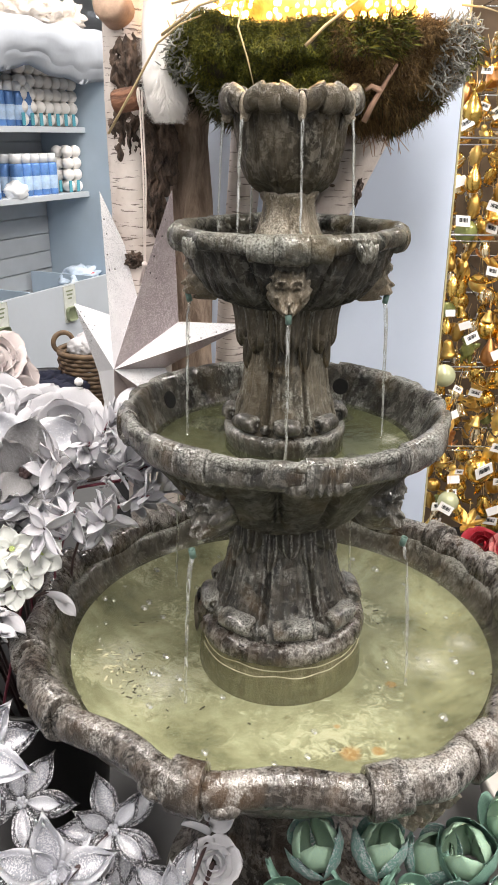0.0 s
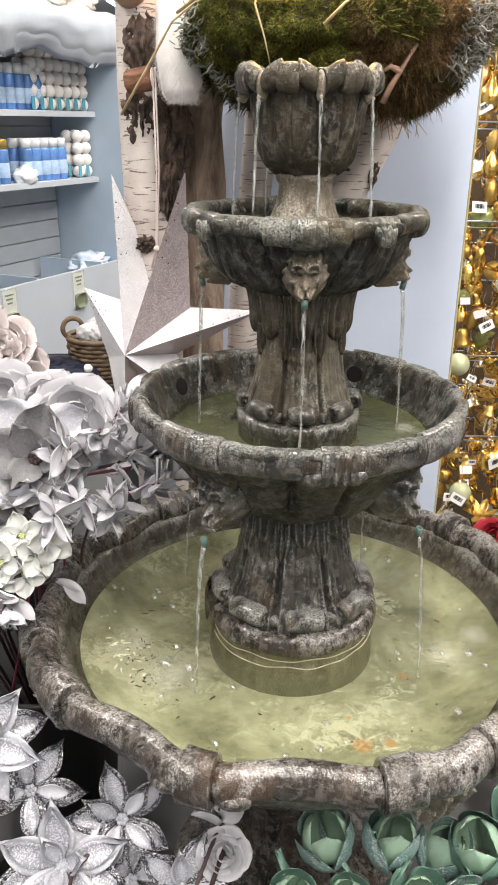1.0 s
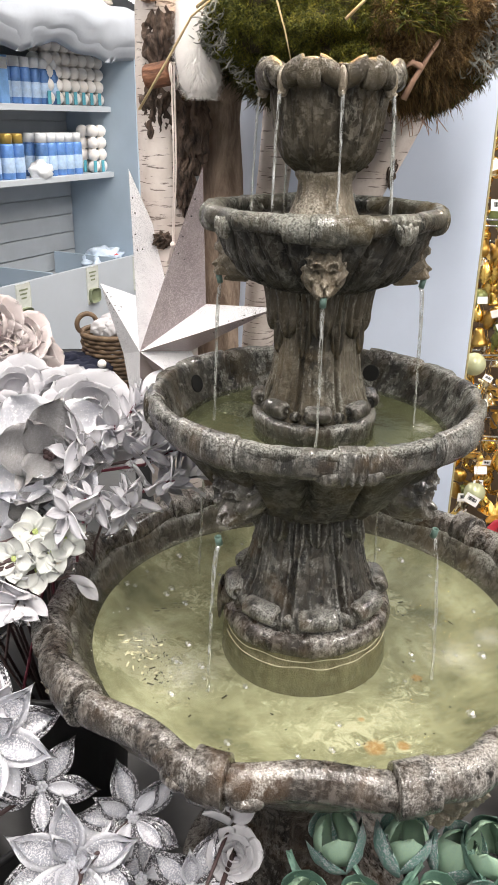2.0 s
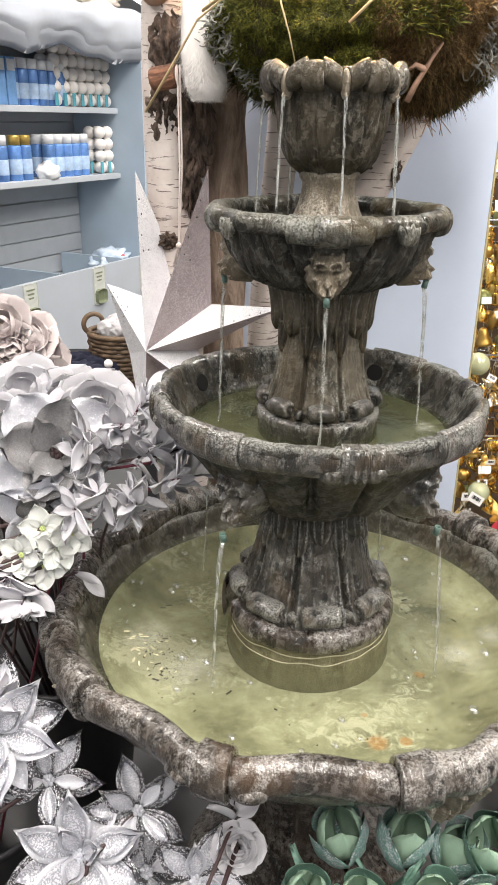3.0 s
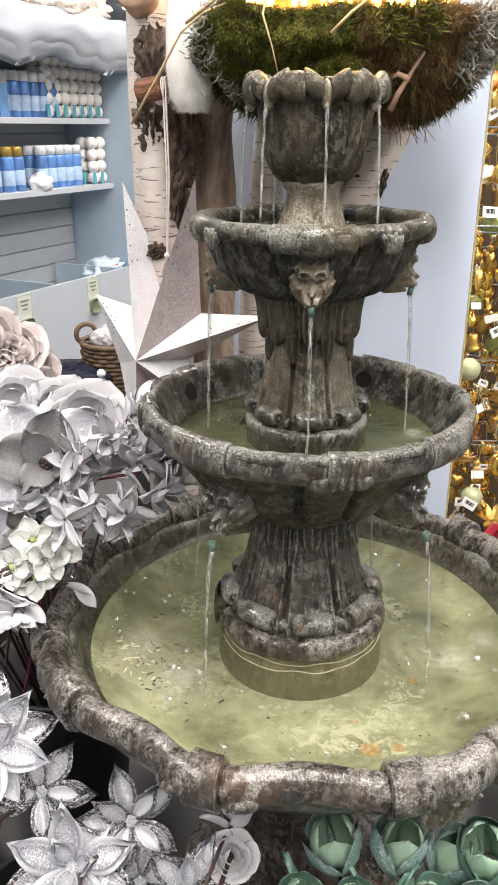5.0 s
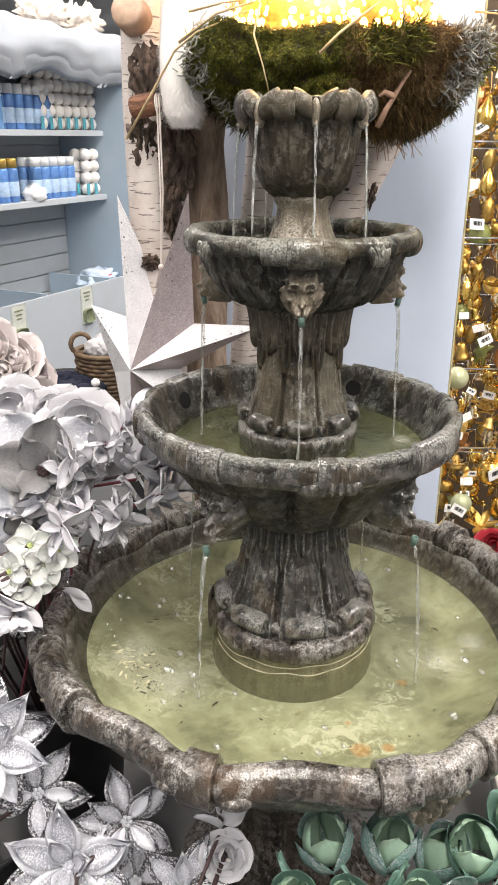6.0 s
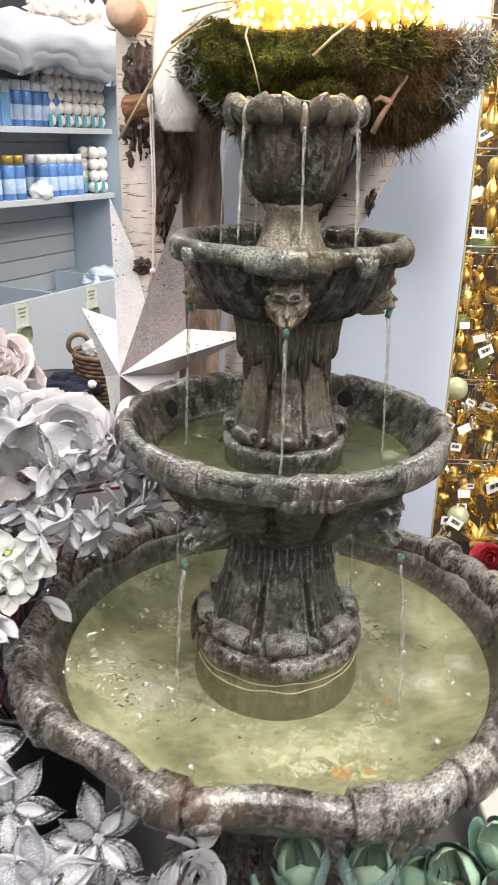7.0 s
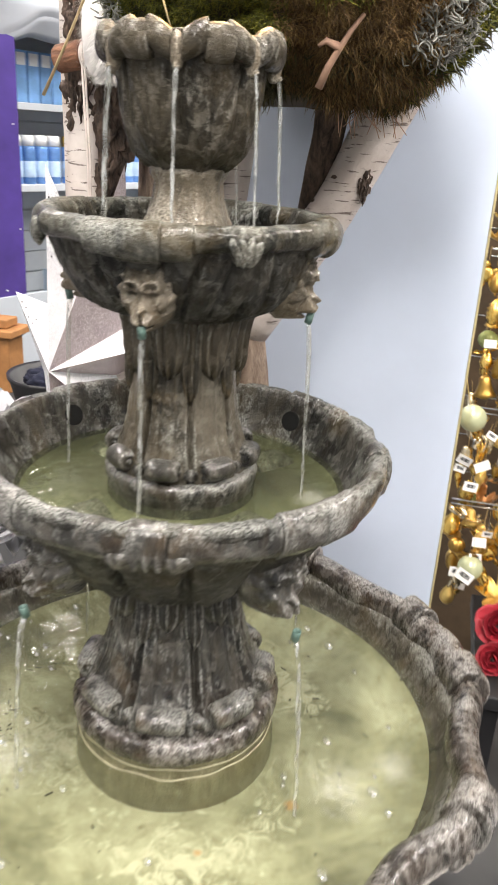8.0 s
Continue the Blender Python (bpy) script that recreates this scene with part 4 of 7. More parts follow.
bark_patch(-0.310, 0.392, 1.655, 0.036, 0.070, 1)
bark_patch(-0.322, 0.396, 1.550, 0.030, 0.055, 2)
bark_patch(-0.262, 0.390, 1.515, 0.034, 0.085, 5)
bark_patch(-0.275, 0.392, 1.420, 0.020, 0.060, 9)
bark_patch(-0.318, 0.392, 1.300, 0.022, 0.018, 11)
bark_patch(-0.255, 0.395, 1.300, 0.016, 0.026, 12)
bark_patch(0.148, 0.575, 1.445, 0.014, 0.040, 13)
bark_patch(-0.075, 0.565, 1.24, 0.020, 0.05, 15)
for i, (x, y, z) in enumerate([(0.098, 0.560, 1.440), (0.125, 0.553, 1.478), (0.060, 0.573, 1.395), (0.150, 0.55, 1.52)]):
    o = part("bark_scar", blob(0.009, 0.006, 0.004, 2, 0.5, 9, i), M_BARK, tree, "dark scar")
    o.location = (x, y, z)
# stub of a cut side branch, for the string
stub = part("branch_stub", lathe([(0.0, 0.0), (0.019, 0.0), (0.0215, 0.004), (0.0215, 0.046), (0.018, 0.052), (0.0, 0.053)], 24), M_STUB, tree, "cut reddish branch stub")
stub.matrix_basis = pose(-0.335, 0.335, 1.600, 0, 80, -8)
part("branch_stub", lathe([(0.0, 0.0), (0.03, 0.0), (0.034, -0.01), (0.034, -0.05), (0.0, -0.05)], 24), M_CUT, tree, "sawn-off branch end").matrix_basis = pose(-0.342, 0.352, 1.775, 70, 0, -15)

M_FUR = plain("white_fur", (0.80, 0.78, 0.76), 0.95, 0, 0.05, 30, 0.3)


def fur_thing():
    """A hanging strip of white fur: a soft core and many short hairs."""
    f = thing("fur_strip", "fluffy white artificial fur strip hanging from the birch trunk", "decoration")
    rng = random.Random(4)
    core_pts = [(-0.232, 0.335, 2.02), (-0.236, 0.325, 1.86), (-0.243, 0.310, 1.72), (-0.237, 0.300, 1.64), (-0.228, 0.297, 1.595), (-0.226, 0.298, 1.568)]
    core_r = [0.026, 0.027, 0.031, 0.038, 0.039, 0.024]
    part("core", tube(core_pts, core_r, 16, True, 0.2, 3), M_FUR, f)
    bm = bmesh.new()
    for i in range(9000):
        k = rng.random() * (len(core_pts) - 1)
        j = min(int(k), len(core_pts) - 2)
        u = k - j
        c = Vector(core_pts[j]).lerp(Vector(core_pts[j + 1]), u)
        r = core_r[j] * (1 - u) + core_r[j + 1] * u
        a = rng.random() * 2 * math.pi
        d = Vector((math.cos(a), math.sin(a), -0.25)).normalized()
        q = c + Vector((math.cos(a), math.sin(a), 0)) * r * 0.92
        L = rng.uniform(0.009, 0.018)
        tip = q + d * L * 0.7 + Vector((rng.gauss(0, 0.004), rng.gauss(0, 0.004), -0.006))
        s = d.cross(Vector((0, 0, 1))).normalized() * 0.0006
        bm.faces.new([bm.verts.new(q - s), bm.verts.new(q + s), bm.verts.new(tip)])
    o = part("hair", bm, M_FUR, f, smooth=False)
    o["kind"] = "stuff"


fur_thing()

# moss nest
def strand_mesh(n, rng, place, length, width, droop, spread=0.5):
    """Many short curved fibres; place(rng) -> point, outward direction."""
    verts, faces = [], []
    for _ in range(n):
        q, d = place(rng)
        d = (d + Vector((rng.gauss(0, spread), rng.gauss(0, spread), rng.gauss(0, spread)))).normalized()
        L = length * rng.uniform(0.5, 1.4)
        s = d.cross(Vector((rng.gauss(0, 1), rng.gauss(0, 1), rng.gauss(0, 1)))).normalized() * width * rng.uniform(0.6, 1.3)
        mid = q + d * L * 0.55 + Vector((0, 0, -droop * L * 0.2))
        tip = q + d * L * 0.85 + Vector((rng.gauss(0, 0.15) * L, rng.gauss(0, 0.15) * L, -droop * L))
        k = len(verts)
        verts += [q - s, q + s, mid + s * 0.8, mid - s * 0.8, tip]
        faces += [(k, k + 1, k + 2, k + 3), (k + 3, k + 2, k + 4)]
    me = bpy.data.meshes.new("strands")
    me.from_pydata([tuple(v) for v in verts], [], faces)
    return me


def fibre_material(name, a, b_, c):
    m, nt, b = nodes_of(name)
    g = nt.nodes.new("ShaderNodeNewGeometry")
    col = ramp(nt, g.outputs["Random Per Island"], [(0.0, a), (0.5, b_), (1.0, c)])
    v = coords(nt)
    col2 = mixc(nt, maths(nt, "MULTIPLY", tex_noise(nt, 14, 3, 0.6, v), 0.6), col, a)
    nt.links.new(col2, b.inputs["Base Color"])
    b.inputs["Roughness"].default_value = 0.8
    return m


M_MOSS = fibre_material("green_moss", (0.022, 0.028, 0.003), (0.105, 0.115, 0.006), (0.30, 0.27, 0.020))
M_MOSS_DARK = fibre_material("dark_moss", (0.020, 0.022, 0.006), (0.055, 0.052, 0.012), (0.12, 0.09, 0.03))
M_MOSS_BROWN = fibre_material("brown_moss", (0.045, 0.024, 0.008), (0.17, 0.095, 0.030), (0.40, 0.26, 0.09))
M_LICHEN = fibre_material("grey_lichen", (0.16, 0.16, 0.14), (0.30, 0.30, 0.27), (0.45, 0.44, 0.40))
M_CORE = plain("nest_core", (0.045, 0.035, 0.018), 0.95, 0, 0.4, 30, 0.5)
M_STRAW = plain("straw", (0.52, 0.40, 0.22), 0.7, 0, 0.2, 60)

NX, NY, NZ = 0.045, 0.40, 1.68
nest = thing("moss_nest", "large round nest of green and brown moss with twigs", "nest")


def nest_shape(a, v, seed=0.0):
    """Point on the nest's outside; v 0 at the underside, 1 at the upper brim."""
    R = 0.135 + 0.145 * math.sin(min(1.0, v * 1.15) * math.pi / 2)
    R *= 1 + 0.09 * noise.noise(Vector((math.cos(a) * 1.6, math.sin(a) * 1.6, v * 2.0 + seed))) + 0.10 * noise.noise(Vector((math.cos(a) * 5.5, math.sin(a) * 5.5, v * 6.0))) + 0.07 * noise.noise(Vector((math.cos(a) * 15, math.sin(a) * 15, v * 9.0)))
    z = NZ - 0.125 + 0.160 * v + 0.022 * noise.noise(Vector((math.cos(a) * 2.2 + 5, math.sin(a) * 2.2, v)))
    return Vector((NX + R * math.sin(a), NY - R * math.cos(a), z))


bm = bmesh.new()
rows = []
for j in range(13):
    rows.append([bm.verts.new(nest_shape(2 * math.pi * k / 48, j / 12) * 1.0) for k in range(48)])
inner = [bm.verts.new((NX + 0.20 * math.sin(2 * math.pi * k / 48), NY - 0.20 * math.cos(2 * math.pi * k / 48), NZ + 0.02)) for k in range(48)]
rows.append(inner)
for p, q in zip(rows, rows[1:]):
    for k in range(48):
        j = (k + 1) % 48
        bm.faces.new((p[k], p[j], q[j], q[k]))
bm.faces.new(rows[0][::-1])
bm.faces.new(inner)
bmesh.ops.recalc_face_normals(bm, faces=bm.faces)
part("core", bm, M_CORE, nest)


def nest_place(a0, a1, v0, v1):
    def place(rng):
        a, v = radians(rng.uniform(a0, a1)), rng.uniform(v0, v1)
        q = nest_shape(a, v)
        out = Vector((math.sin(a), -math.cos(a), (v - 0.45) * 0.9)).normalized()
        return q + out * rng.uniform(-0.004, 0.012), out
    return place


def fibres(name, n, place, length, width, droop, m, label, parent=nest, spread=0.6, seed=1):
    me = strand_mesh(n, random.Random(seed), place, length, width, droop, spread)
    me.materials.append(m)
    o = new(name, me)
    o.parent = parent
    o["label"], o["kind"] = label, "stuff"
    return o


fibres("moss", 60000, nest_place(-75, 8, 0.22, 1.0), 0.009, 0.0006, 0.2, M_MOSS, "bright green moss", spread=2.4, seed=1)
fibres("moss", 6000, nest_place(-85, 95, 0.0, 0.4), 0.018, 0.0010, 0.3, M_MOSS_DARK, "dark green moss", spread=2.0, seed=2)
fibres("moss", 38000, nest_place(4, 62, 0.05, 1.0), 0.015, 0.0005, 0.3, M_MOSS_BROWN, "brown dry moss", spread=3.0, seed=3)
fibres("moss", 3500, nest_place(20, 75, 0.0, 0.35), 0.022, 0.0008, 0.4, M_MOSS_BROWN, "brown hanging moss", spread=2.4, seed=4)
fibres("moss", 9000, nest_place(62, 110, 0.0, 1.0), 0.011, 0.0010, 0.2, M_MOSS, "green moss", spread=1.8, seed=5)
fibres("moss", 4000, nest_place(80, 290, 0.1, 1.0), 0.03, 0.0014, 0.3, M_MOSS_DARK, "dark green moss", seed=6)
fibres("moss", 1800, nest_place(10, 30, 0.72, 1.0), 0.024, 0.0012, 0.1, M_MOSS, "yellow-green moss", seed=9)


def lichen(a0, a1, v0, v1, n, seed):
    """Curly grey lichen: forked little tubes."""
    rng = random.Random(seed)
    place = nest_place(a0, a1, v0, v1)
    bits = []
    bm = bmesh.new()
    for _ in range(n):
        q, d = place(rng)
        for fork in range(2):
            pts = [q]
            dd = d.copy()
            for s in range(4):
                dd = (dd + Vector((rng.gauss(0, 0.9), rng.gauss(0, 0.9), rng.gauss(0, 0.9)))).normalized()
                pts.append(pts[-1] + dd * 0.0075)
            t = tube(pts, [0.0017, 0.0017, 0.0015, 0.0012, 0.0008], 4, False)
            me = bpy.data.meshes.new("t")
            t.to_mesh(me)
            t.free()
            bm.from_mesh(me)
            bpy.data.meshes.remove(me)
    o = part("lichen", bm, M_LICHEN, nest, "curly grey lichen")
    o["kind"] = "stuff"


lichen(44, 68, 0.40, 1.0, 330, 7)
lichen(-66, -48, 0.25, 1.0, 150, 8)


def twig(points, r, m, label, name="twig"):
    o = part(name, tube(points, [r * (1 - 0.5 * i / (len(points) - 1)) for i in range(len(points))], 7, True, 0.3), m, nest, label)
    return o


M_TWIG = plain("dry_twig", (0.36, 0.22, 0.15), 0.75, 0, 0.25, 60)
twig([(0.122, 0.155, 1.565), (0.133, 0.150, 1.590), (0.146, 0.150, 1.612), (0.158, 0.152, 1.632), (0.172, 0.160, 1.652)], 0.005, M_TWIG, "forked brown twig")
twig([(0.146, 0.150, 1.612), (0.130, 0.140, 1.618), (0.121, 0.138, 1.612)], 0.005, M_TWIG, "forked brown twig")
twig([(0.02, 0.088, 1.672), (0.05, 0.085, 1.700), (0.085, 0.095, 1.726), (0.12, 0.11, 1.752)], 0.0026, M_STRAW, "long straw stalk", "straw_stalk")
twig([(-0.34, 0.29, 1.545), (-0.285, 0.265, 1.62), (-0.235, 0.24, 1.69), (-0.19, 0.2, 1.715), (-0.10, 0.16, 1.742)], 0.0024, M_STRAW, "long straw stalk", "straw_stalk")
twig([(-0.20, 0.19, 1.745), (-0.14, 0.15, 1.752), (-0.06, 0.12, 1.758)], 0.002, M_STRAW, "straw stalk", "straw_stalk")
twig([(-0.22, 0.2, 1.70), (-0.15, 0.14, 1.735), (-0.07, 0.11, 1.752)], 0.0026, M_STRAW, "straw stalk", "straw_stalk")
twig([(-0.075, 0.105, 1.745), (-0.085, 0.09, 1.70), (-0.07, 0.092, 1.655), (-0.06, 0.105, 1.615)], 0.002, M_STRAW, "thin curved stalk", "straw_stalk")
twig([(0.155, 0.13, 1.79), (0.150, 0.125, 1.74), (0.156, 0.13, 1.70)], 0.0022, M_STRAW, "thin stalk", "straw_stalk")
twig([(0.285, 0.25, 1.75), (0.32, 0.24, 1.745), (0.345, 0.24, 1.738)], 0.002, M_STRAW, "thin stalk", "straw_stalk")
for i in range(14):
    rng = random.Random(50 + i)
    a = radians(rng.uniform(35, 80))
    q = nest_shape(a, 0.05)
    twig([q, q + Vector((rng.gauss(0.004, 0.008), -0.005, -0.015)), q + Vector((rng.gauss(0.008, 0.012), -0.008, -0.035 - rng.random() * 0.02))], 0.0012, M_TWIG, "hanging root fibre", "root")

# warm bulbs on wire, lying in the nest
M_BULB, _nt, _b = nodes_of("warm_bulb")
_b.inputs["Base Color"].default_value = (1, 0.7, 0.3, 1)
_b.inputs["Emission Color"].default_value = (1.0, 0.52, 0.12, 1)
_b.inputs["Emission Strength"].default_value = 14.0
M_WIRE = plain("copper_wire", (0.5, 0.25, 0.08), 0.35, 0.8)
M_GLOBE = plain("straw_ball", (0.62, 0.42, 0.16), 0.8, 0, 0.3, 60, 0.5)
lights = thing("string_lights", "ball of warm yellow string lights glowing in the moss nest, lit", "string lights")
rng = random.Random(11)
bulb = None
wire_pts = []
for i in range(300):
    a, v = rng.uniform(-math.pi, math.pi), rng.random()
    if i < 230:
        a, v = rng.uniform(-1.35, 1.35), 0.75 * rng.random() ** 1.5
    R = 0.215 * math.cos(v * 1.1)
    p = (NX - 0.01 + R * math.sin(a), NY - R * math.cos(a), NZ + 0.045 + 0.15 * v)
    wire_pts.append(p)
    m = Matrix.Translation(p) @ Matrix.Scale(rng.uniform(0.8, 1.5), 4)
    if bulb is None:
        bulb = part("bulb", blob(0.0036, 0.0036, 0.0042, 2), M_BULB, lights, "glowing warm bulb")
        bulb.matrix_basis = m
    else:
        share("bulb", bulb, m, lights)
wire_pts.sort(key=lambda q: (round(q[2] * 18), q[0]))
part("wire", tube(wire_pts, 0.0009, 5, False), M_WIRE, lights)
o = part("straw_ball", blob(0.185, 0.185, 0.13, 4, 0.25, 10, 3), M_GLOBE, lights, "straw ball lit from the bulbs")
o.location = (NX, NY, NZ + 0.08)

# ---- paper star on a string ----
def glitter(name, base, rough, metal, amount, flake=(0.95, 0.95, 1.0), scale=420):
    """Paper or foam with small sparkling flakes."""
    m, nt, b = nodes_of(name)
    v = coords(nt)
    vo = nt.nodes.new("ShaderNodeTexVoronoi")
    vo.inputs["Scale"].default_value = scale
    nt.links.new(v, vo.inputs["Vector"])
    patch = tex_noise(nt, 16 if scale > 200 else 4, 4, 0.6, v)
    sep = nt.nodes.new("ShaderNodeSeparateColor")
    nt.links.new(vo.outputs["Color"], sep.inputs[0])
    on = ramp(nt, maths(nt, "ADD", maths(nt, "MULTIPLY", patch, 0.7), maths(nt, "MULTIPLY", sep.outputs[0], 0.6)), [(0.80 - amount, 0.0), (0.84 - amount, 1.0)])
    col = ramp(nt, tex_noise(nt, 26, 4, 0.6, v), [(0.3, tuple(c * 0.85 for c in base)), (0.7, base)])
    nt.links.new(mixc(nt, on, col, flake), b.inputs["Base Color"])
    nt.links.new(mixc(nt, on, (metal,) * 3, (0.4, 0.4, 0.4)), b.inputs["Metallic"])
    nt.links.new(mixc(nt, on, (rough,) * 3, (0.22, 0.22, 0.22)), b.inputs["Roughness"])
    vm = nt.nodes.new("ShaderNodeVectorMath")
    vm.operation = "MULTIPLY_ADD"
    nt.links.new(vo.outputs["Color"], vm.inputs[0])
    vm.inputs[1].default_value, vm.inputs[2].default_value = (0.5, 0.5, 0.5), (-0.25, -0.25, -0.25)
    mx = nt.nodes.new("ShaderNodeVectorMath")
    mx.operation = "SCALE"
    nt.links.new(vm.outputs[0], mx.inputs[0])
    nt.links.new(on, mx.inputs["Scale"])
    g = nt.nodes.new("ShaderNodeNewGeometry")
    ad = nt.nodes.new("ShaderNodeVectorMath")
    ad.operation = "ADD"
    nt.links.new(g.outputs["Normal"], ad.inputs[0])
    nt.links.new(mx.outputs[0], ad.inputs[1])
    nt.links.new(ad.outputs[0], b.inputs["Normal"])
    return m


# one glitter paper in two tones: the folds' light and shade put into colour
M_STAR_LIT = glitter("lit_glitter_paper", (0.80, 0.80, 0.82), 0.55, 0.0, 0.05, scale=800)
M_STAR_SHADED = glitter("shaded_glitter_paper", (0.30, 0.25, 0.26), 0.45, 0.1, 0.14, (0.75, 0.66, 0.67), scale=800)
M_PUNCH = plain("punched_hole", (0.02, 0.02, 0.02), 0.9)
star = thing("paper_star", "large folded silver glitter paper star hanging on a cord", "star", at=(-0.361, 0.31, 1.082))
TIPS = [(-0.020, 0.355), (0.127, 0.362), (0.278, 0.088), (0.17, -0.15), (-0.02, -0.24), (-0.090, 0.128)]
VALLEYS = [(0.052, 0.170), (0.128, 0.085), (0.095, -0.018), (0.035, -0.10), (-0.055, -0.03), (-0.022, 0.098)]
for i in range(6):
    t, v0, v1 = TIPS[i], VALLEYS[i - 1], VALLEYS[i]
    for k, v in enumerate((v0, v1)):
        bm = bmesh.new()
        front = [(0, 0, 0), (t[0], 0.055, t[1]), (v[0], 0.085, v[1])]
        f = [bm.verts.new(q) for q in front]
        bk = [bm.verts.new((q[0], q[1] + 0.0015, q[2])) for q in front]
        back = bm.verts.new((0, 0.16, 0.0))
        bm.faces.new(f)
        bm.faces.new(bk[::-1])
        for a, b_ in ((0, 1), (1, 2), (2, 0)):
            bm.faces.new((f[a], bk[a], bk[b_], f[b_]))
        bm.faces.new((bk[1], bk[2], back))
        bmesh.ops.recalc_face_normals(bm, faces=bm.faces)
        # pale tone on facets picked as lit, dark tone on the shaded rest
        part("facet", bm, M_STAR_LIT if (i, k) in ((0, 0), (0, 1), (2, 0), (3, 0), (4, 1), (5, 0), (5, 1)) else M_STAR_SHADED, star, smooth=False)
hole = None
for i in range(6):
    t = Vector((TIPS[i][0], 0.055, TIPS[i][1]))
    for k, v in enumerate((VALLEYS[i - 1], VALLEYS[i])):
        vv = Vector((v[0], 0.085, v[1]))
        nrm = t.cross(vv).normalized()
        nrm = -nrm if nrm.y > 0 else nrm
        for a, b_ in ((0.52, 0.10), (0.62, 0.07), (0.72, 0.10), (0.45, 0.25), (0.82, 0.06)):
            q = t * a + vv * b_ + nrm * 0.0004
            m = Matrix.Translation(q) @ nrm.to_track_quat("Z", "Y").to_matrix().to_4x4()
            if hole is None:
                hole = part("punched_hole", lathe([(0.0, 0.0), (0.0017, 0.0), (0.0017, 0.0004)], 8), M_PUNCH, star)
                hole.matrix_basis = m
            else:
                share("punched_hole", hole, m, star)
M_STRING = plain("white_cord", (0.75, 0.66, 0.62), 0.8)
cord = part("cord", join((tube([(-0.277, 0.306, 1.625), (-0.280, 0.33, 1.45), (-0.292, 0.352, 1.30), (-0.305, 0.365, 1.255)], 0.0019, 6), Matrix.Identity(4)),
                         (tube([(-0.2815, 0.306, 1.622), (-0.2845, 0.33, 1.45), (-0.294, 0.352, 1.30), (-0.307, 0.365, 1.255)], 0.0019, 6), Matrix.Identity(4)),
                         (blob(0.006, 0.005, 0.006, 2), pose(-0.2935, 0.35, 1.296)),
                         (lathe([(0.0225, -0.002), (0.0245, 0.0), (0.0225, 0.002)], 20, closed=True), pose(-0.281, 0.328, 1.603, 0, 80, -8))), M_STRING)
tagged(cord, "thin white cord looped over a branch stub", "cord")

# ---- artificial flowers ----
def petal(L, W, cup=0.25, curl=0.2, point=1.0, fold=0.0, wave=0.0, nu=7, nv=8, seed=0.0):
    """A petal from the origin along +y, its face up; edges lifted by cup, tip bent by curl."""
    bm = bmesh.new()
    rows = []
    for j in range(nv + 1):
        v = j / nv
        if point < 0.3:
            half = W * 0.5 * math.sqrt(max(0.0, 1 - (1.9 * (v - 0.5)) ** 2 * (0.55 if v < 0.5 else 1.10))) if v < 0.999 else W * 0.10
        else:
            half = W * 0.5 * math.sin(math.pi * (0.06 + 0.94 * v) ** (0.8 + 0.25 * point)) ** (0.6 if point < 1 else 0.9) + (0.002 if j < nv else 0.0)
        row = []
        for i in range(nu):
            u = i / (nu - 1) * 2 - 1
            z = cup * W * u * u * (0.4 + 0.6 * v) + curl * L * v * v + fold * W * (1 - abs(u)) + wave * W * math.sin(v * 9 + u * 3 + seed)
            row.append(bm.verts.new((u * max(half, 0.0006), L * v * (1 - 0.06 * u * u), z)))
        rows.append(row)
    for p, q in zip(rows, rows[1:]):
        for i in range(nu - 1):
            bm.faces.new((p[i], p[i + 1], q[i + 1], q[i]))
    r = bmesh.ops.extrude_face_region(bm, geom=list(bm.faces))
    bmesh.ops.translate(bm, vec=(0, 0, -0.0009), verts=[e for e in r["geom"] if isinstance(e, bmesh.types.BMVert)])
    bmesh.ops.recalc_face_normals(bm, faces=bm.faces)
    return bm


def petal_material(name, base, edge, rough=0.6, spread=0.25):
    m, nt, b = nodes_of(name)
    v = coords(nt)
    n = tex_noise(nt, 40, 5, 0.6, v)
    mp = nt.nodes.new("ShaderNodeMapping")
    mp.inputs["Scale"].default_value = (9, 0.8, 1)
    nt.links.new(v, mp.inputs[0])
    vein = tex_noise(nt, 22, 3, 0.5, mp.outputs[0])
    col = ramp(nt, maths(nt, "ADD", maths(nt, "MULTIPLY", n, 0.5), maths(nt, "MULTIPLY", vein, 0.5)), [(0.32, edge), (0.62, base)])
    o = nt.nodes.new("ShaderNodeObjectInfo")
    h = nt.nodes.new("ShaderNodeHueSaturation")
    nt.links.new(maths(nt, "ADD", maths(nt, "MULTIPLY", o.outputs["Random"], spread), 1 - spread), h.inputs["Value"])
    nt.links.new(col, h.inputs["Color"])
    nt.links.new(h.outputs[0], b.inputs["Base Color"])
    b.inputs["Roughness"].default_value = rough
    bump(nt, b, vein, 0.4, 0.002)
    return m


M_WHITE = petal_material("white_petal", (0.62, 0.61, 0.64), (0.53, 0.53, 0.57), 0.65, 0.15)
M_BLUSH = petal_material("blush_petal", (0.70, 0.63, 0.62), (0.62, 0.55, 0.55), 0.65, 0.15)
M_GREYP = glitter("grey_frosted_petal", (0.19, 0.185, 0.19), 0.55, 0.0, 0.0, (0.75, 0.75, 0.78), scale=420)
M_SPRAY = petal_material("white_leaf", (0.68, 0.67, 0.71), (0.55, 0.55, 0.60), 0.55, 0.35)
M_IVORY = petal_material("ivory_petal", (0.70, 0.71, 0.70), (0.63, 0.65, 0.60), 0.55, 0.1)
M_GREENC = plain("lime_stamen", (0.50, 0.58, 0.22), 0.6, 0, 0.3, 90)
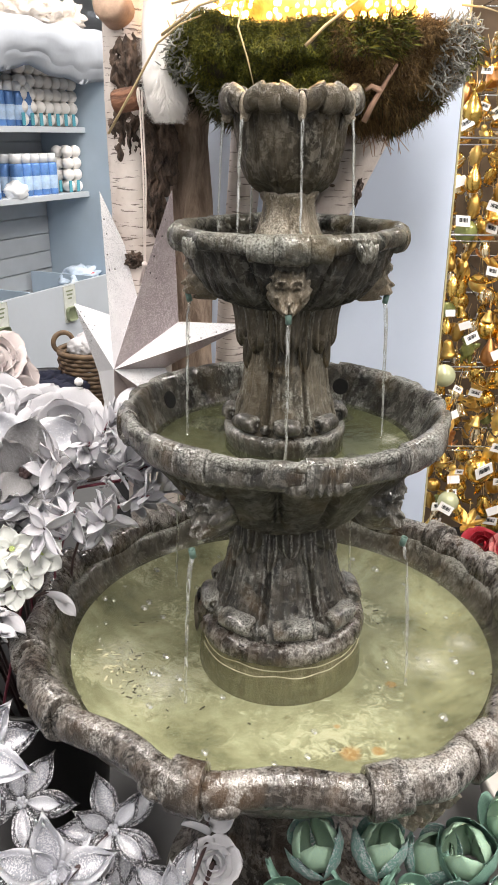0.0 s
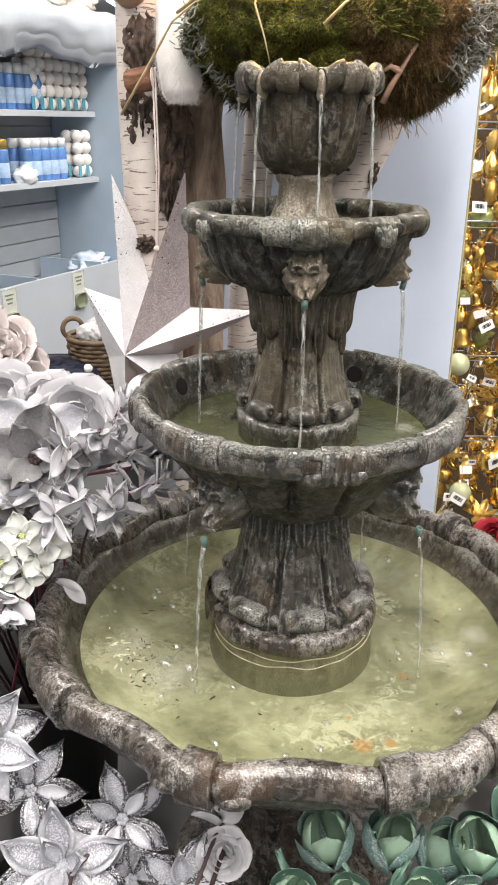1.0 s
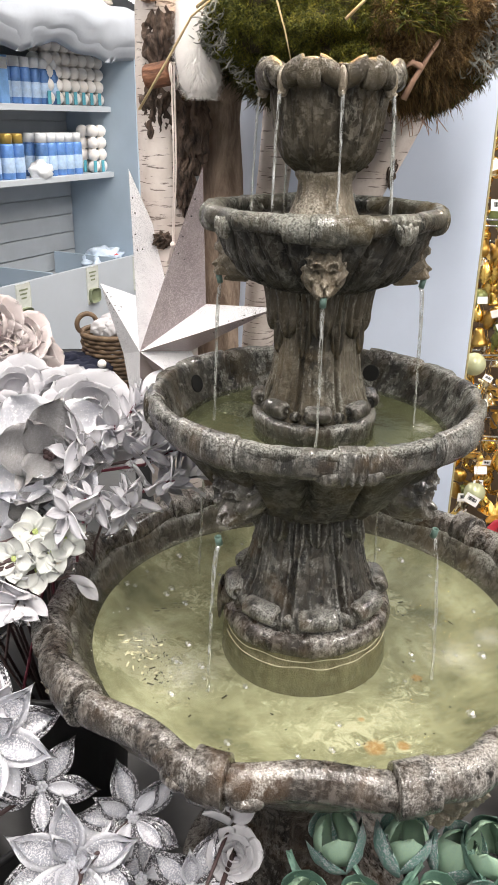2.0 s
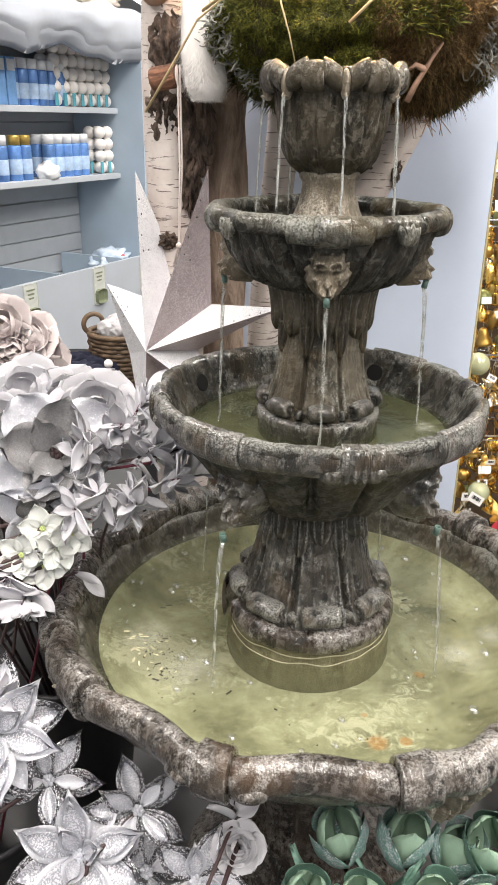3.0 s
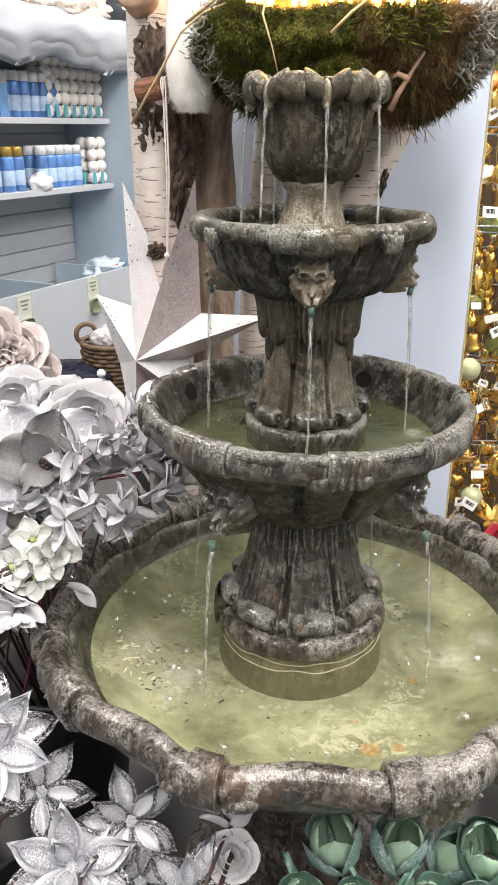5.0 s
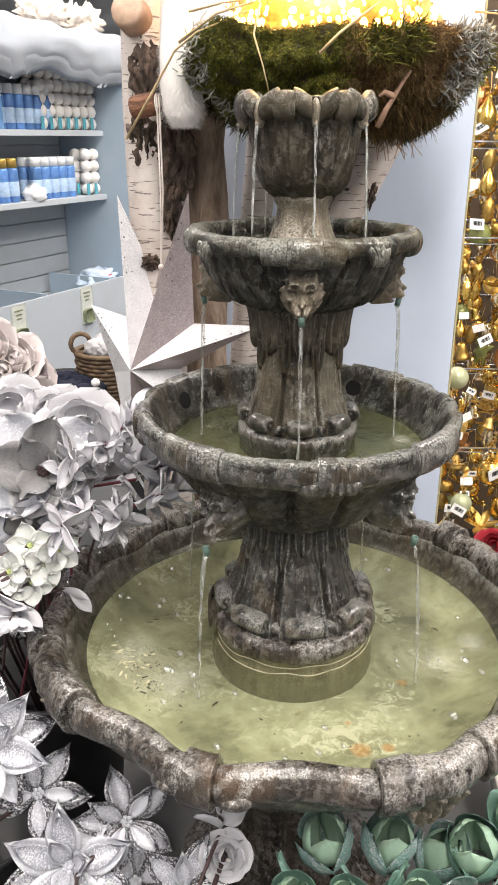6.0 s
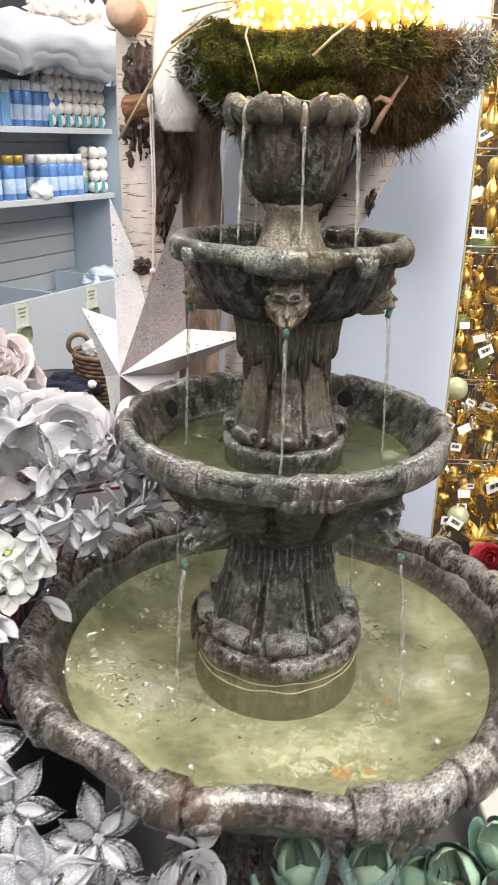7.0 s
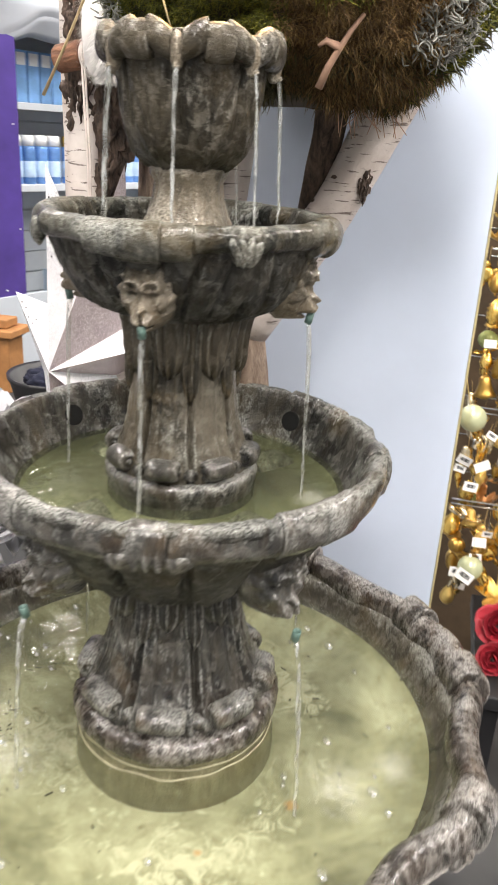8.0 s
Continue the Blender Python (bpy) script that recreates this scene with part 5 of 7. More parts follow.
M_SILVER = glitter("silver_glitter_petal", (0.32, 0.33, 0.37), 0.5, 0.0, 0.10, scale=60)
M_SILVER_D = glitter("dark_glitter_petal", (0.075, 0.075, 0.085), 0.5, 0.0, 0.06, scale=60)
M_SILVER_L = glitter("pale_glitter_petal", (0.54, 0.55, 0.60), 0.6, 0.0, 0.02, scale=60)
M_MINT = petal_material("mint_petal", (0.28, 0.46, 0.37), (0.14, 0.27, 0.22), 0.55, 0.3)
M_MINT_L = petal_material("pale_mint_petal", (0.42, 0.58, 0.40), (0.32, 0.50, 0.42), 0.6, 0.2)
M_MINT_G = glitter("mint_glitter", (0.16, 0.31, 0.27), 0.5, 0.0, 0.06, scale=60)
M_STEMD = plain("dark_stem", (0.06, 0.035, 0.035), 0.6)
M_STEMR = plain("burgundy_stem", (0.16, 0.03, 0.05), 0.6)
M_RED = petal_material("red_petal", (0.42, 0.02, 0.035), (0.22, 0.005, 0.015), 0.5, 0.4)
M_PINK = petal_material("pink_petal", (0.55, 0.20, 0.18), (0.38, 0.09, 0.09), 0.5, 0.3)
PETALS = {}


def petal_mesh(key, *args, **kw):
    if key not in PETALS:
        ob = part("petal", petal(*args, **kw), None)
        PETALS[key] = ob.data
        bpy.data.objects.remove(ob)
    return PETALS[key]


def put_petal(parent, key, args, mat, m, name="petal"):
    me = petal_mesh((key, mat.name), *args)
    if not me.materials:
        me.materials.append(mat)
    o = new(name, me)
    o.parent = parent
    o.matrix_basis = m
    return o


def aim(loc, direction, spin=0.0):
    """A pose whose +z points along direction."""
    q = Vector(direction).normalized().to_track_quat("Z", "Y").to_matrix().to_4x4()
    return Matrix.Translation(loc) @ q @ Matrix.Rotation(radians(spin), 4, "Z")


def stem(parent, loc, foot, r, m):
    """A stem from the flower's base, in the flower's own space, down to its foot in the place."""
    inv = parent.matrix_basis.inverted()
    a, b_ = Vector((0, 0, 0)), inv @ Vector(foot)
    away = Vector((loc[0], loc[1], 0)).normalized()
    mid = inv @ (Vector(loc) + away * 0.10 + Vector((0, 0, -0.03)))
    low = inv @ (Vector(loc) + away * 0.14 + Vector((0, 0, -0.14)))
    return part("stem", tube([a, mid, low, b_], r, 6), m, parent)


BUD = {}


def bud_petal(R, H, half, flare, lip=0.0, close=0.78, crease=0.05):
    """One petal on the side of an egg-shaped bud, facing -y: from the base to a blunt tip."""
    bm = bmesh.new()
    nu, nv = 11, 12
    rows = []
    for j in range(nv + 1):
        v = j / nv
        r = R * (0.16 + 0.84 * math.sin(math.pi * (0.06 + close * v)) ** 0.8) + lip * v ** 5
        w = half * max(0.0, 1 - v ** 5) ** 0.5 * (0.75 + 0.25 * min(1.0, v * 2.5))
        row = []
        for i in range(nu):
            u = i / (nu - 1) * 2 - 1
            a = radians(u * max(w, 3.0))
            q = r + flare * R * abs(u) ** 4 - crease * R * math.exp(-(u / 0.16) ** 2) + 0.012 * R * math.sin(9 * u + 7 * v)
            row.append(bm.verts.new((q * math.sin(a), -q * math.cos(a), H * v - 0.05 * H * u * u * v)))
        rows.append(row)
    for p, q in zip(rows, rows[1:]):
        for i in range(nu - 1):
            bm.faces.new((p[i], p[i + 1], q[i + 1], q[i]))
    r = bmesh.ops.extrude_face_region(bm, geom=list(bm.faces))
    bmesh.ops.translate(bm, vec=(0, 0.0014, 0), verts=[e for e in r["geom"] if isinstance(e, bmesh.types.BMVert)])
    bmesh.ops.recalc_face_normals(bm, faces=bm.faces)
    return bm


def rose(loc, direction, R, rng, mats, label, group, foot, cat="artificial flower", name="rose"):
    f = thing(name, label, cat, group)
    f.matrix_basis = aim(loc, direction, rng.uniform(0, 360))
    # petals in four shells, from the closed heart to the open skirt
    shells = [(3, 0.30, 0.66, 66, 0.02, -0.02, 0.78), (4, 0.46, 0.64, 56, 0.05, 0.04, 0.70), (5, 0.64, 0.56, 50, 0.06, 0.14, 0.60), (6, 0.84, 0.42, 44, 0.06, 0.24, 0.52)]
    for j, (n, wide, high, half, flare, lip, close) in enumerate(shells):
        mat = mats[j % len(mats)]
        key = ("rose", j, mat.name)
        if key not in BUD:
            o = part("petal", bud_petal(wide, high, half, flare, lip, close, -0.02), mat)
            BUD[key] = o.data
            bpy.data.objects.remove(o)
        for k in range(n):
            o = new("petal", BUD[key])
            o.parent = f
            o.matrix_basis = Matrix.Rotation(radians(360 * k / n + j * 31 + rng.uniform(-9, 9)), 4, "Z") @ Matrix.Scale(R * rng.uniform(0.92, 1.08), 4) @ pose(0, 0, 0.03 * rng.uniform(-1, 1), rng.uniform(-3, 8))
    stem(f, loc, foot, 0.004, M_STEMD)
    return f


def star_flower(loc, direction, R, rng, rings, label, group, foot, centre=None, name="glitter_flower", point=1.2, cup=0.22, curl=-0.10):
    f = thing(name, label, "artificial flower", group)
    f.matrix_basis = aim(loc, direction, rng.uniform(0, 60))
    for j, (n, lift, size, width, mat) in enumerate(rings):
        for k in range(n):
            a = 360 * k / n + j * 180 / n + rng.uniform(-7, 7)
            m = Matrix.Rotation(radians(a), 4, "Z") @ pose(0, 0.05 * R, 0.012 * (len(rings) - j) * R) @ pose(0, 0, 0, lift + rng.uniform(-7, 7), rng.uniform(-6, 6)) @ Matrix.Scale(R * size, 4)
            p = put_petal(f, "star%.2f%.1f%.2f" % (width, point, cup), (1.0, width, cup, curl, point, -0.06), mat, m)
            if R > 0.07 and j < 3 and name == "glitter_flower":
                # the raised inner leaf that lines each petal
                q = put_petal(f, "lining%.2f" % width, (0.80, width * 0.66, 0.22, -0.06, point, -0.06), M_SILVER_L if mat is M_SILVER_D and k % 2 else M_SILVER, m @ pose(0, 0.08, 0.022), "petal_lining")
    if centre:
        for k in range(7):
            a = 2 * math.pi * k / 6
            r = 0 if k == 6 else 0.075 * R
            o = part("bead", blob(0.05 * R, 0.05 * R, 0.06 * R, 2), centre, f) if k == 0 else share("bead", o, Matrix.Identity(4), f)
            o.matrix_basis = pose(r * math.cos(a), r * math.sin(a), 0.07 * R)
    stem(f, loc, foot, 0.004, M_STEMD)
    return f


def leaf_spray(loc, direction, L, n, rng, mat, stem_mat, label, group, foot, leaf_l=0.056, leaf_w=0.0235):
    f = thing("leaf_spray", label, "artificial leaves", group)
    f.matrix_basis = aim(loc, direction, rng.uniform(0, 360))
    part("twig", tube([(0, 0, 0), (0.004, 0.002, L * 0.5), (0, 0, L)], [0.0028, 0.002, 0.001], 6), stem_mat, f)
    for k in range(n):
        u = 0.12 + 0.88 * k / n
        m = pose(0, 0, L * u) @ Matrix.Rotation(radians(137 * k + rng.uniform(-20, 20)), 4, "Z") @ pose(0, 0, 0, rng.uniform(25, 85), rng.uniform(-60, 60)) @ Matrix.Scale(rng.uniform(0.6, 1.25), 4)
        put_petal(f, "leaf%.3f" % leaf_l, (leaf_l, leaf_w, 0.16, -0.12, 1.15, -0.12), mat, m, "leaf")
    stem(f, loc, foot, 0.003, stem_mat)
    return f


def bucket(x, y, r, h, label):
    b = thing("flower_bucket", label, "bucket", "flower buckets", at=(x, y, 0))
    part("body", lathe([(0.0, 0.0), (r * 0.8, 0.0), (r, h), (r * 1.04, h), (r * 1.04, h - 0.012), (r * 1.01, h - 0.014), (r * 0.81, 0.006), (0.0, 0.006)], 40), M_BLACKP, b)
    part("rim", lathe([(r * 1.00, h - 0.004), (r * 1.06, h - 0.004), (r * 1.06, h + 0.006), (r * 1.0, h + 0.006)], 40, closed=True), M_BLACKP, b)


M_BLACKP = plain("black_plastic", (0.018, 0.018, 0.02), 0.45)
for x, y, r, h in [(-0.52, 0.12, 0.15, 0.45), (-0.60, -0.22, 0.14, 0.36), (-0.34, -0.50, 0.10, 0.20), (-0.12, -0.44, 0.09, 0.20), (0.14, -0.46, 0.10, 0.20), (0.34, -0.42, 0.10, 0.20), (-0.72, 0.40, 0.14, 0.55)]:
    bucket(x, y, r, h, "black plastic flower bucket full of artificial stems")
F1, F2, F3, F4, F5, F6, F7 = (-0.52, 0.12, 0.15), (-0.60, -0.22, 0.12), (-0.34, -0.50, 0.06), (-0.12, -0.44, 0.06), (0.14, -0.46, 0.06), (0.34, -0.42, 0.06), (-0.72, 0.40, 0.2)

rng = random.Random(21)
G = "white artificial roses"
for loc, d, R in [((-0.435, 0.17, 0.985), (0.25, -0.8, 0.75), 0.085), ((-0.50, 0.20, 0.99), (-0.1, -0.8, 0.8), 0.080), ((-0.51, 0.12, 0.95), (-0.2, -1, 0.4), 0.080),
                  ((-0.39, 0.20, 0.95), (0.5, -0.6, 0.5), 0.075), ((-0.58, 0.10, 0.97), (-0.3, -1, 0.5), 0.08), ((-0.59, 0.22, 1.0), (0, -0.7, 0.8), 0.08), ((-0.45, 0.10, 0.95), (0.0, -1, 0.2), 0.07)]:
    rose(loc, d, R, rng, [M_WHITE], "large white foam artificial rose with broad petals", G, F1)
G = "pale pink artificial peonies"
for loc, d, R in [((-0.625, 0.36, 1.08), (0.1, -0.8, 0.7), 0.055), ((-0.60, 0.35, 1.035), (0.2, -0.9, 0.5), 0.055), ((-0.65, 0.34, 1.06), (0, -1, 0.5), 0.055), ((-0.585, 0.33, 1.00), (0.3, -1, 0.2), 0.05), ((-0.68, 0.36, 1.11), (0, -1, 0.5), 0.06)]:
    rose(loc, d, R * 1.1, rng, [M_BLUSH], "small blush-white artificial peony with ruffled petals", G, F7, name="peony")
# grey frosted magnolia
star_flower((-0.455, -0.015, 0.985), (0.18, -0.95, 0.55), 0.105, rng, [(3, 48, 0.78, 0.72, M_GREYP), (4, 20, 0.95, 0.90, M_GREYP), (4, 0, 1.12, 0.95, M_SILVER_L)], "grey glitter-frosted artificial magnolia", "grey magnolias", F1, M_STEMD, "magnolia", 0.2, 0.28, 0.04)
star_flower((-0.47, -0.06, 0.885), (0.1, -1.0, 0.1), 0.085, rng, [(3, 40, 0.8, 0.8, M_GREYP), (5, 8, 1.0, 0.9, M_SILVER_L)], "grey glitter-frosted artificial magnolia", "grey magnolias", F1, M_STEMD, "magnolia", 0.2, 0.28, 0.04)
# sprays of pale leaves
G = "sprays of white leaves"
SPRAYS = [(-0.30, 0.03, 0.90, 0.6, -0.6, 0.5), (-0.35, 0.0, 0.875, 0.4, -0.8, 0.5), (-0.28, 0.06, 0.89, 0.7, -0.3, 0.5), (-0.37, 0.06, 0.97, 0.3, -0.7, 0.7), (-0.33, 0.05, 0.95, 0.6, -0.6, 0.6), (-0.33, 0.0, 0.90, 0.3, -0.9, 0.3),
          (-0.37, -0.01, 0.91, 0.0, -1, 0.4), (-0.41, -0.06, 0.89, 0.2, -0.8, 0.5), (-0.42, 0.05, 0.93, 0.2, -0.8, 0.6),
          (-0.31, 0.08, 0.93, 0.8, -0.3, 0.5), (-0.47, -0.14, 0.80, 0.1, -1, 0.1),
          (-0.50, -0.10, 0.83, 0.0, -1, 0.0), (-0.35, 0.10, 1.0, 0.5, -0.4, 0.8), (-0.40, 0.02, 0.97, 0.1, -0.9, 0.7), (-0.50, -0.24, 0.66, 0.2, -0.9, 0.4)]
for i, (x, y, z, dx, dy, dz) in enumerate(SPRAYS):
    leaf_spray((x, y, z), (dx, dy, dz), 0.11, 15, rng, M_SPRAY, M_STEMR if i % 3 == 0 else M_STEMD, "spray of white and grey artificial leaves on a dark stem", G, F1 if i < 11 else F2)
leaf_spray((-0.425, -0.075, 0.775), (0.9, 0.4, -0.18), 0.03, 2, rng, M_SPRAY, M_STEMD, "single silvery leaf hanging over the basin rim", G, F1, 0.055, 0.02)
# hellebores
G = "ivory artificial hellebores"
for loc, d in [((-0.452, -0.13, 0.895), (0.3, -0.9, 0.5)), ((-0.425, -0.145, 0.868), (0.5, -0.8, 0.4)), ((-0.445, -0.155, 0.838), (0.2, -1, 0.2)), ((-0.405, -0.13, 0.885), (0.6, -0.8, 0.3)), ((-0.48, -0.16, 0.86), (0, -1, 0.3))]:
    star_flower(loc, d, 0.042, rng, [(5, 18, 1.0, 0.85, M_IVORY)], "small ivory artificial hellebore with a lime-green centre", G, F2, M_GREENC, "hellebore", 0.5)
# silver glitter flowers
G = "silver glitter poinsettias"
for loc, d, R, kind in [((-0.345, -0.385, 0.455), (0.10, -0.72, 0.75), 0.112, 0), ((-0.158, -0.400, 0.440), (0.15, -0.75, 0.65), 0.090, 1), ((-0.262, -0.33, 0.50), (0.2, -0.8, 0.5), 0.085, 2),
                        ((-0.490, -0.33, 0.640), (0.45, -0.70, 0.55), 0.115, 0), ((-0.52, -0.25, 0.56), (0.3, -0.8, 0.2), 0.09, 2), ((-0.41, -0.32, 0.54), (0.2, -0.8, 0.4), 0.085, 2), ((-0.245, -0.36, 0.40), (0.0, -0.8, 0.6), 0.095, 2)]:
    rings = ([(3, 60, 0.72, 0.46, M_SILVER_L), (5, 34, 1.02, 0.48, M_SILVER_L), (5, 4, 1.05, 0.50, M_SILVER_D)],
             [(3, 50, 0.85, 0.44, M_SILVER_L), (5, 16, 1.0, 0.46, M_SILVER_D)],
             [(4, 24, 0.9, 0.48, M_SILVER_D), (5, 0, 1.05, 0.50, M_SILVER_D)])[kind]
    label = ("large silver glitter poinsettia with pointed petals", "silver and dark glitter poinsettia", "dark pewter glitter poinsettia")[kind]
    star_flower(loc, d, R, rng, rings, label, G, F2 if loc[0] < -0.45 else F4 if loc[0] > -0.2 else F3, M_SILVER_L)
rose((-0.098, -0.36, 0.470), (0.2, -0.7, 0.7), 0.040, rng, [M_WHITE], "white artificial rose bud with rolled petals", "white artificial roses", F4)
leaf_spray((-0.105, -0.335, 0.50), (0.05, -0.1, 1), 0.05, 3, rng, M_WHITE, M_STEMD, "white paper leaves rising behind a bud", "sprays of white leaves", F4, 0.06, 0.035)
# mint tulip-like buds


def tulip(loc, direction, H, rng, kind, foot):
    f = thing("tulip", "mint green artificial tulip bud with glitter edges", "artificial flower", G)
    f.matrix_basis = aim(loc, direction, rng.uniform(0, 360))
    for j, (key, R, h, half, flare, lip, mat) in enumerate([("in", 0.34, 0.96, 66, -0.04, -0.03, M_MINT_L), ("out", 0.40, 0.92, 60, 0.08, 0.06, M_MINT_G if kind % 2 else M_MINT)]):
        for k in range(3):
            if (key, mat.name) not in BUD:
                o = part("petal", bud_petal(R, h, half, flare, lip), mat)
                BUD[key, mat.name] = o.data
                bpy.data.objects.remove(o)
            o = new("petal", BUD[key, mat.name])
            o.parent = f
            o.matrix_basis = Matrix.Rotation(radians(120 * k + 60 * j + rng.uniform(-10, 10)), 4, "Z") @ Matrix.Scale(H * rng.uniform(0.93, 1.05), 4) @ pose(0, 0, 0, rng.uniform(-4, 9) if j else 0)
    stem(f, loc, foot, 0.004, M_STEMD)
    return f



G = "mint green artificial tulips"
for i, (x, y, z, R) in enumerate([(0.005, -0.40, 0.425, 0.085), (0.07, -0.31, 0.455, 0.10), (0.115, -0.40, 0.425, 0.085), (0.165, -0.31, 0.455, 0.10), (0.205, -0.40, 0.43, 0.09),
                                  (0.275, -0.41, 0.45, 0.105), (0.315, -0.32, 0.475, 0.105), (0.365, -0.39, 0.45, 0.10), (0.385, -0.29, 0.51, 0.09), (0.24, -0.31, 0.44, 0.09), (0.06, -0.45, 0.40, 0.08), (0.345, -0.47, 0.40, 0.10)]):
    d = (rng.uniform(-0.35, 0.35), rng.uniform(-0.55, -0.15), 0.95)
    tulip((x, y, z - 0.03), d, R * 1.12, random.Random(90 + i), i, F5 if x < 0.2 else F6)
for i, (x, y, z, dx, dy) in enumerate([(0.03, -0.345, 0.47, -0.7, -0.4), (0.13, -0.345, 0.475, -0.8, -0.5), (0.145, -0.35, 0.475, 0.8, -0.5), (0.245, -0.355, 0.475, 0.7, -0.6), (0.30, -0.345, 0.50, -0.6, -0.5), (0.40, -0.34, 0.52, 0.8, -0.4), (0.02, -0.43, 0.42, 0.6, -0.7), (0.17, -0.44, 0.43, 0.2, -0.9), (0.27, -0.45, 0.42, -0.4, -0.8), (0.40, -0.43, 0.45, 0.5, -0.8)]):
    f = thing("tulip_leaf", "broad matt green artificial leaf with a dark midrib", "artificial leaf", "broad leaves among the tulips")
    f.matrix_basis = aim((x, y, z - 0.085), (dx * 0.7, dy * 0.35, 0.8))
    m = pose(0, 0, 0, 90) @ pose(0, 0, 0, 0, 20 * math.sin(i * 2.3))
    put_petal(f, "broadleaf", (0.105, 0.062, 0.14, -0.16, 0.9, -0.05), M_MINT, m, "blade")
    part("midrib", tube([m @ Vector((0, 0.008 * k, 0.0012 - 0.0031 - 0.16 * 0.105 * (0.008 * k / 0.105) ** 2 + 0.003)) for k in range(12)], 0.0011, 5), M_STEMD, f)
    stem(f, (x, y, z), F5 if x < 0.2 else F6, 0.003, M_STEMD)

# white pot with a printed oval
M_CERAM = plain("white_ceramic", (0.58, 0.55, 0.52), 0.35, 0, 0.05, 10)
M_PRINT = plain("brown_print", (0.28, 0.18, 0.14), 0.6)
pot = thing("plant_pot", "white ceramic plant pot with a brown printed oval", "pot", at=(0.52, -0.13, 0))
part("body", lathe([(0.0, 0.0), (0.10, 0.0), (0.115, 0.10), (0.128, 0.38), (0.138, 0.40), (0.140, 0.44), (0.134, 0.445), (0.128, 0.43), (0.12, 0.38), (0.0, 0.36)], 64), M_CERAM, pot)
for i, (w, z) in enumerate([(0.06, 0.36), (0.08, 0.34), (0.07, 0.32)]):
    bm = bmesh.new()
    cols = []
    for k in range(9):
        a = radians(-70 + (k - 4) * w * 55)
        r = 0.1265 - (0.38 - z) * 0.047
        cols.append([bm.verts.new((r * math.sin(a), -r * math.cos(a), z + s)) for s in (-0.004, 0.004)])
    for p, q in zip(cols, cols[1:]):
        bm.faces.new((p[0], q[0], q[1], p[1]))
    part("print", bm, M_PRINT, pot, "brown printed bar")

# ---- ornament display beside the panel ----
def metal(name, colour, rough=0.25, spread=0.5):
    return plain(name, colour, rough, 1.0, 0.15, 40, 0.15, spread)


GOLDS = [metal("gold_foil", (0.80, 0.52, 0.13)), metal("old_gold", (0.55, 0.34, 0.09), 0.35), metal("champagne", (0.80, 0.66, 0.42), 0.2), metal("copper_foil", (0.62, 0.30, 0.12), 0.3),
         plain("olive_glass", (0.22, 0.24, 0.08), 0.15, 0.3, 0.3, 30, 0, 0.4), metal("gold_glitter", (0.85, 0.60, 0.20), 0.45)]
M_CHROME = plain("chrome_wire", (0.62, 0.60, 0.56), 0.25, 1.0)
M_TAG = plain("white_card", (0.82, 0.80, 0.78), 0.6, 0, 0.03, 40, 0, 0.1)
M_INK = plain("black_ink", (0.03, 0.03, 0.03), 0.6)
M_THREAD = plain("gold_thread", (0.65, 0.45, 0.16), 0.5)
M_DARKB = plain("dark_board", (0.10, 0.065, 0.035), 0.7, 0, 0.3, 8)
M_PEARL = plain("pearl_glass", (0.46, 0.48, 0.30), 0.2, 0.2, 0.12, 20)

rack = thing("wire_display_rack", "chrome wire display rack with long hooks for ornaments", "display rack")
part("board", box(1.3, 0.03, 2.4, 0.0, (1.04, 1.30, 1.2)), M_DARKB, rack, "dark brown backing board", smooth=False)
bar = None
for i, z in enumerate([0.62 + 0.115 * k for k in range(12)]):
    p = tube([(0.40, 1.27, z), (1.68, 1.27, z)], 0.003, 6)
    part("cross_bar", p, M_CHROME, rack)
    for x in [0.44 + 0.075 * k for k in range(5)]:
        m = Matrix.Translation((x + 0.02 * (i % 2), 1.27, z))
        if bar is None:
            bar = part("hook", tube([(0, 0, 0), (0, -0.36, -0.006), (0, -0.40, 0.002), (0, -0.41, 0.016)], 0.0026, 6), M_CHROME, rack)
            bar.matrix_basis = m
        else:
            share("hook", bar, m, rack)
for z in (0.735, 0.965, 1.31, 1.54):
    part("front_bar", tube([(0.405, 0.80, z), (0.80, 0.80, z), (1.0, 0.81, z)], 0.003, 6), M_CHROME, rack)
    part("front_bar", tube([(0.405, 0.81, z - 0.016), (0.80, 0.81, z - 0.016), (1.0, 0.82, z - 0.016)], 0.0022, 6), M_CHROME, rack)


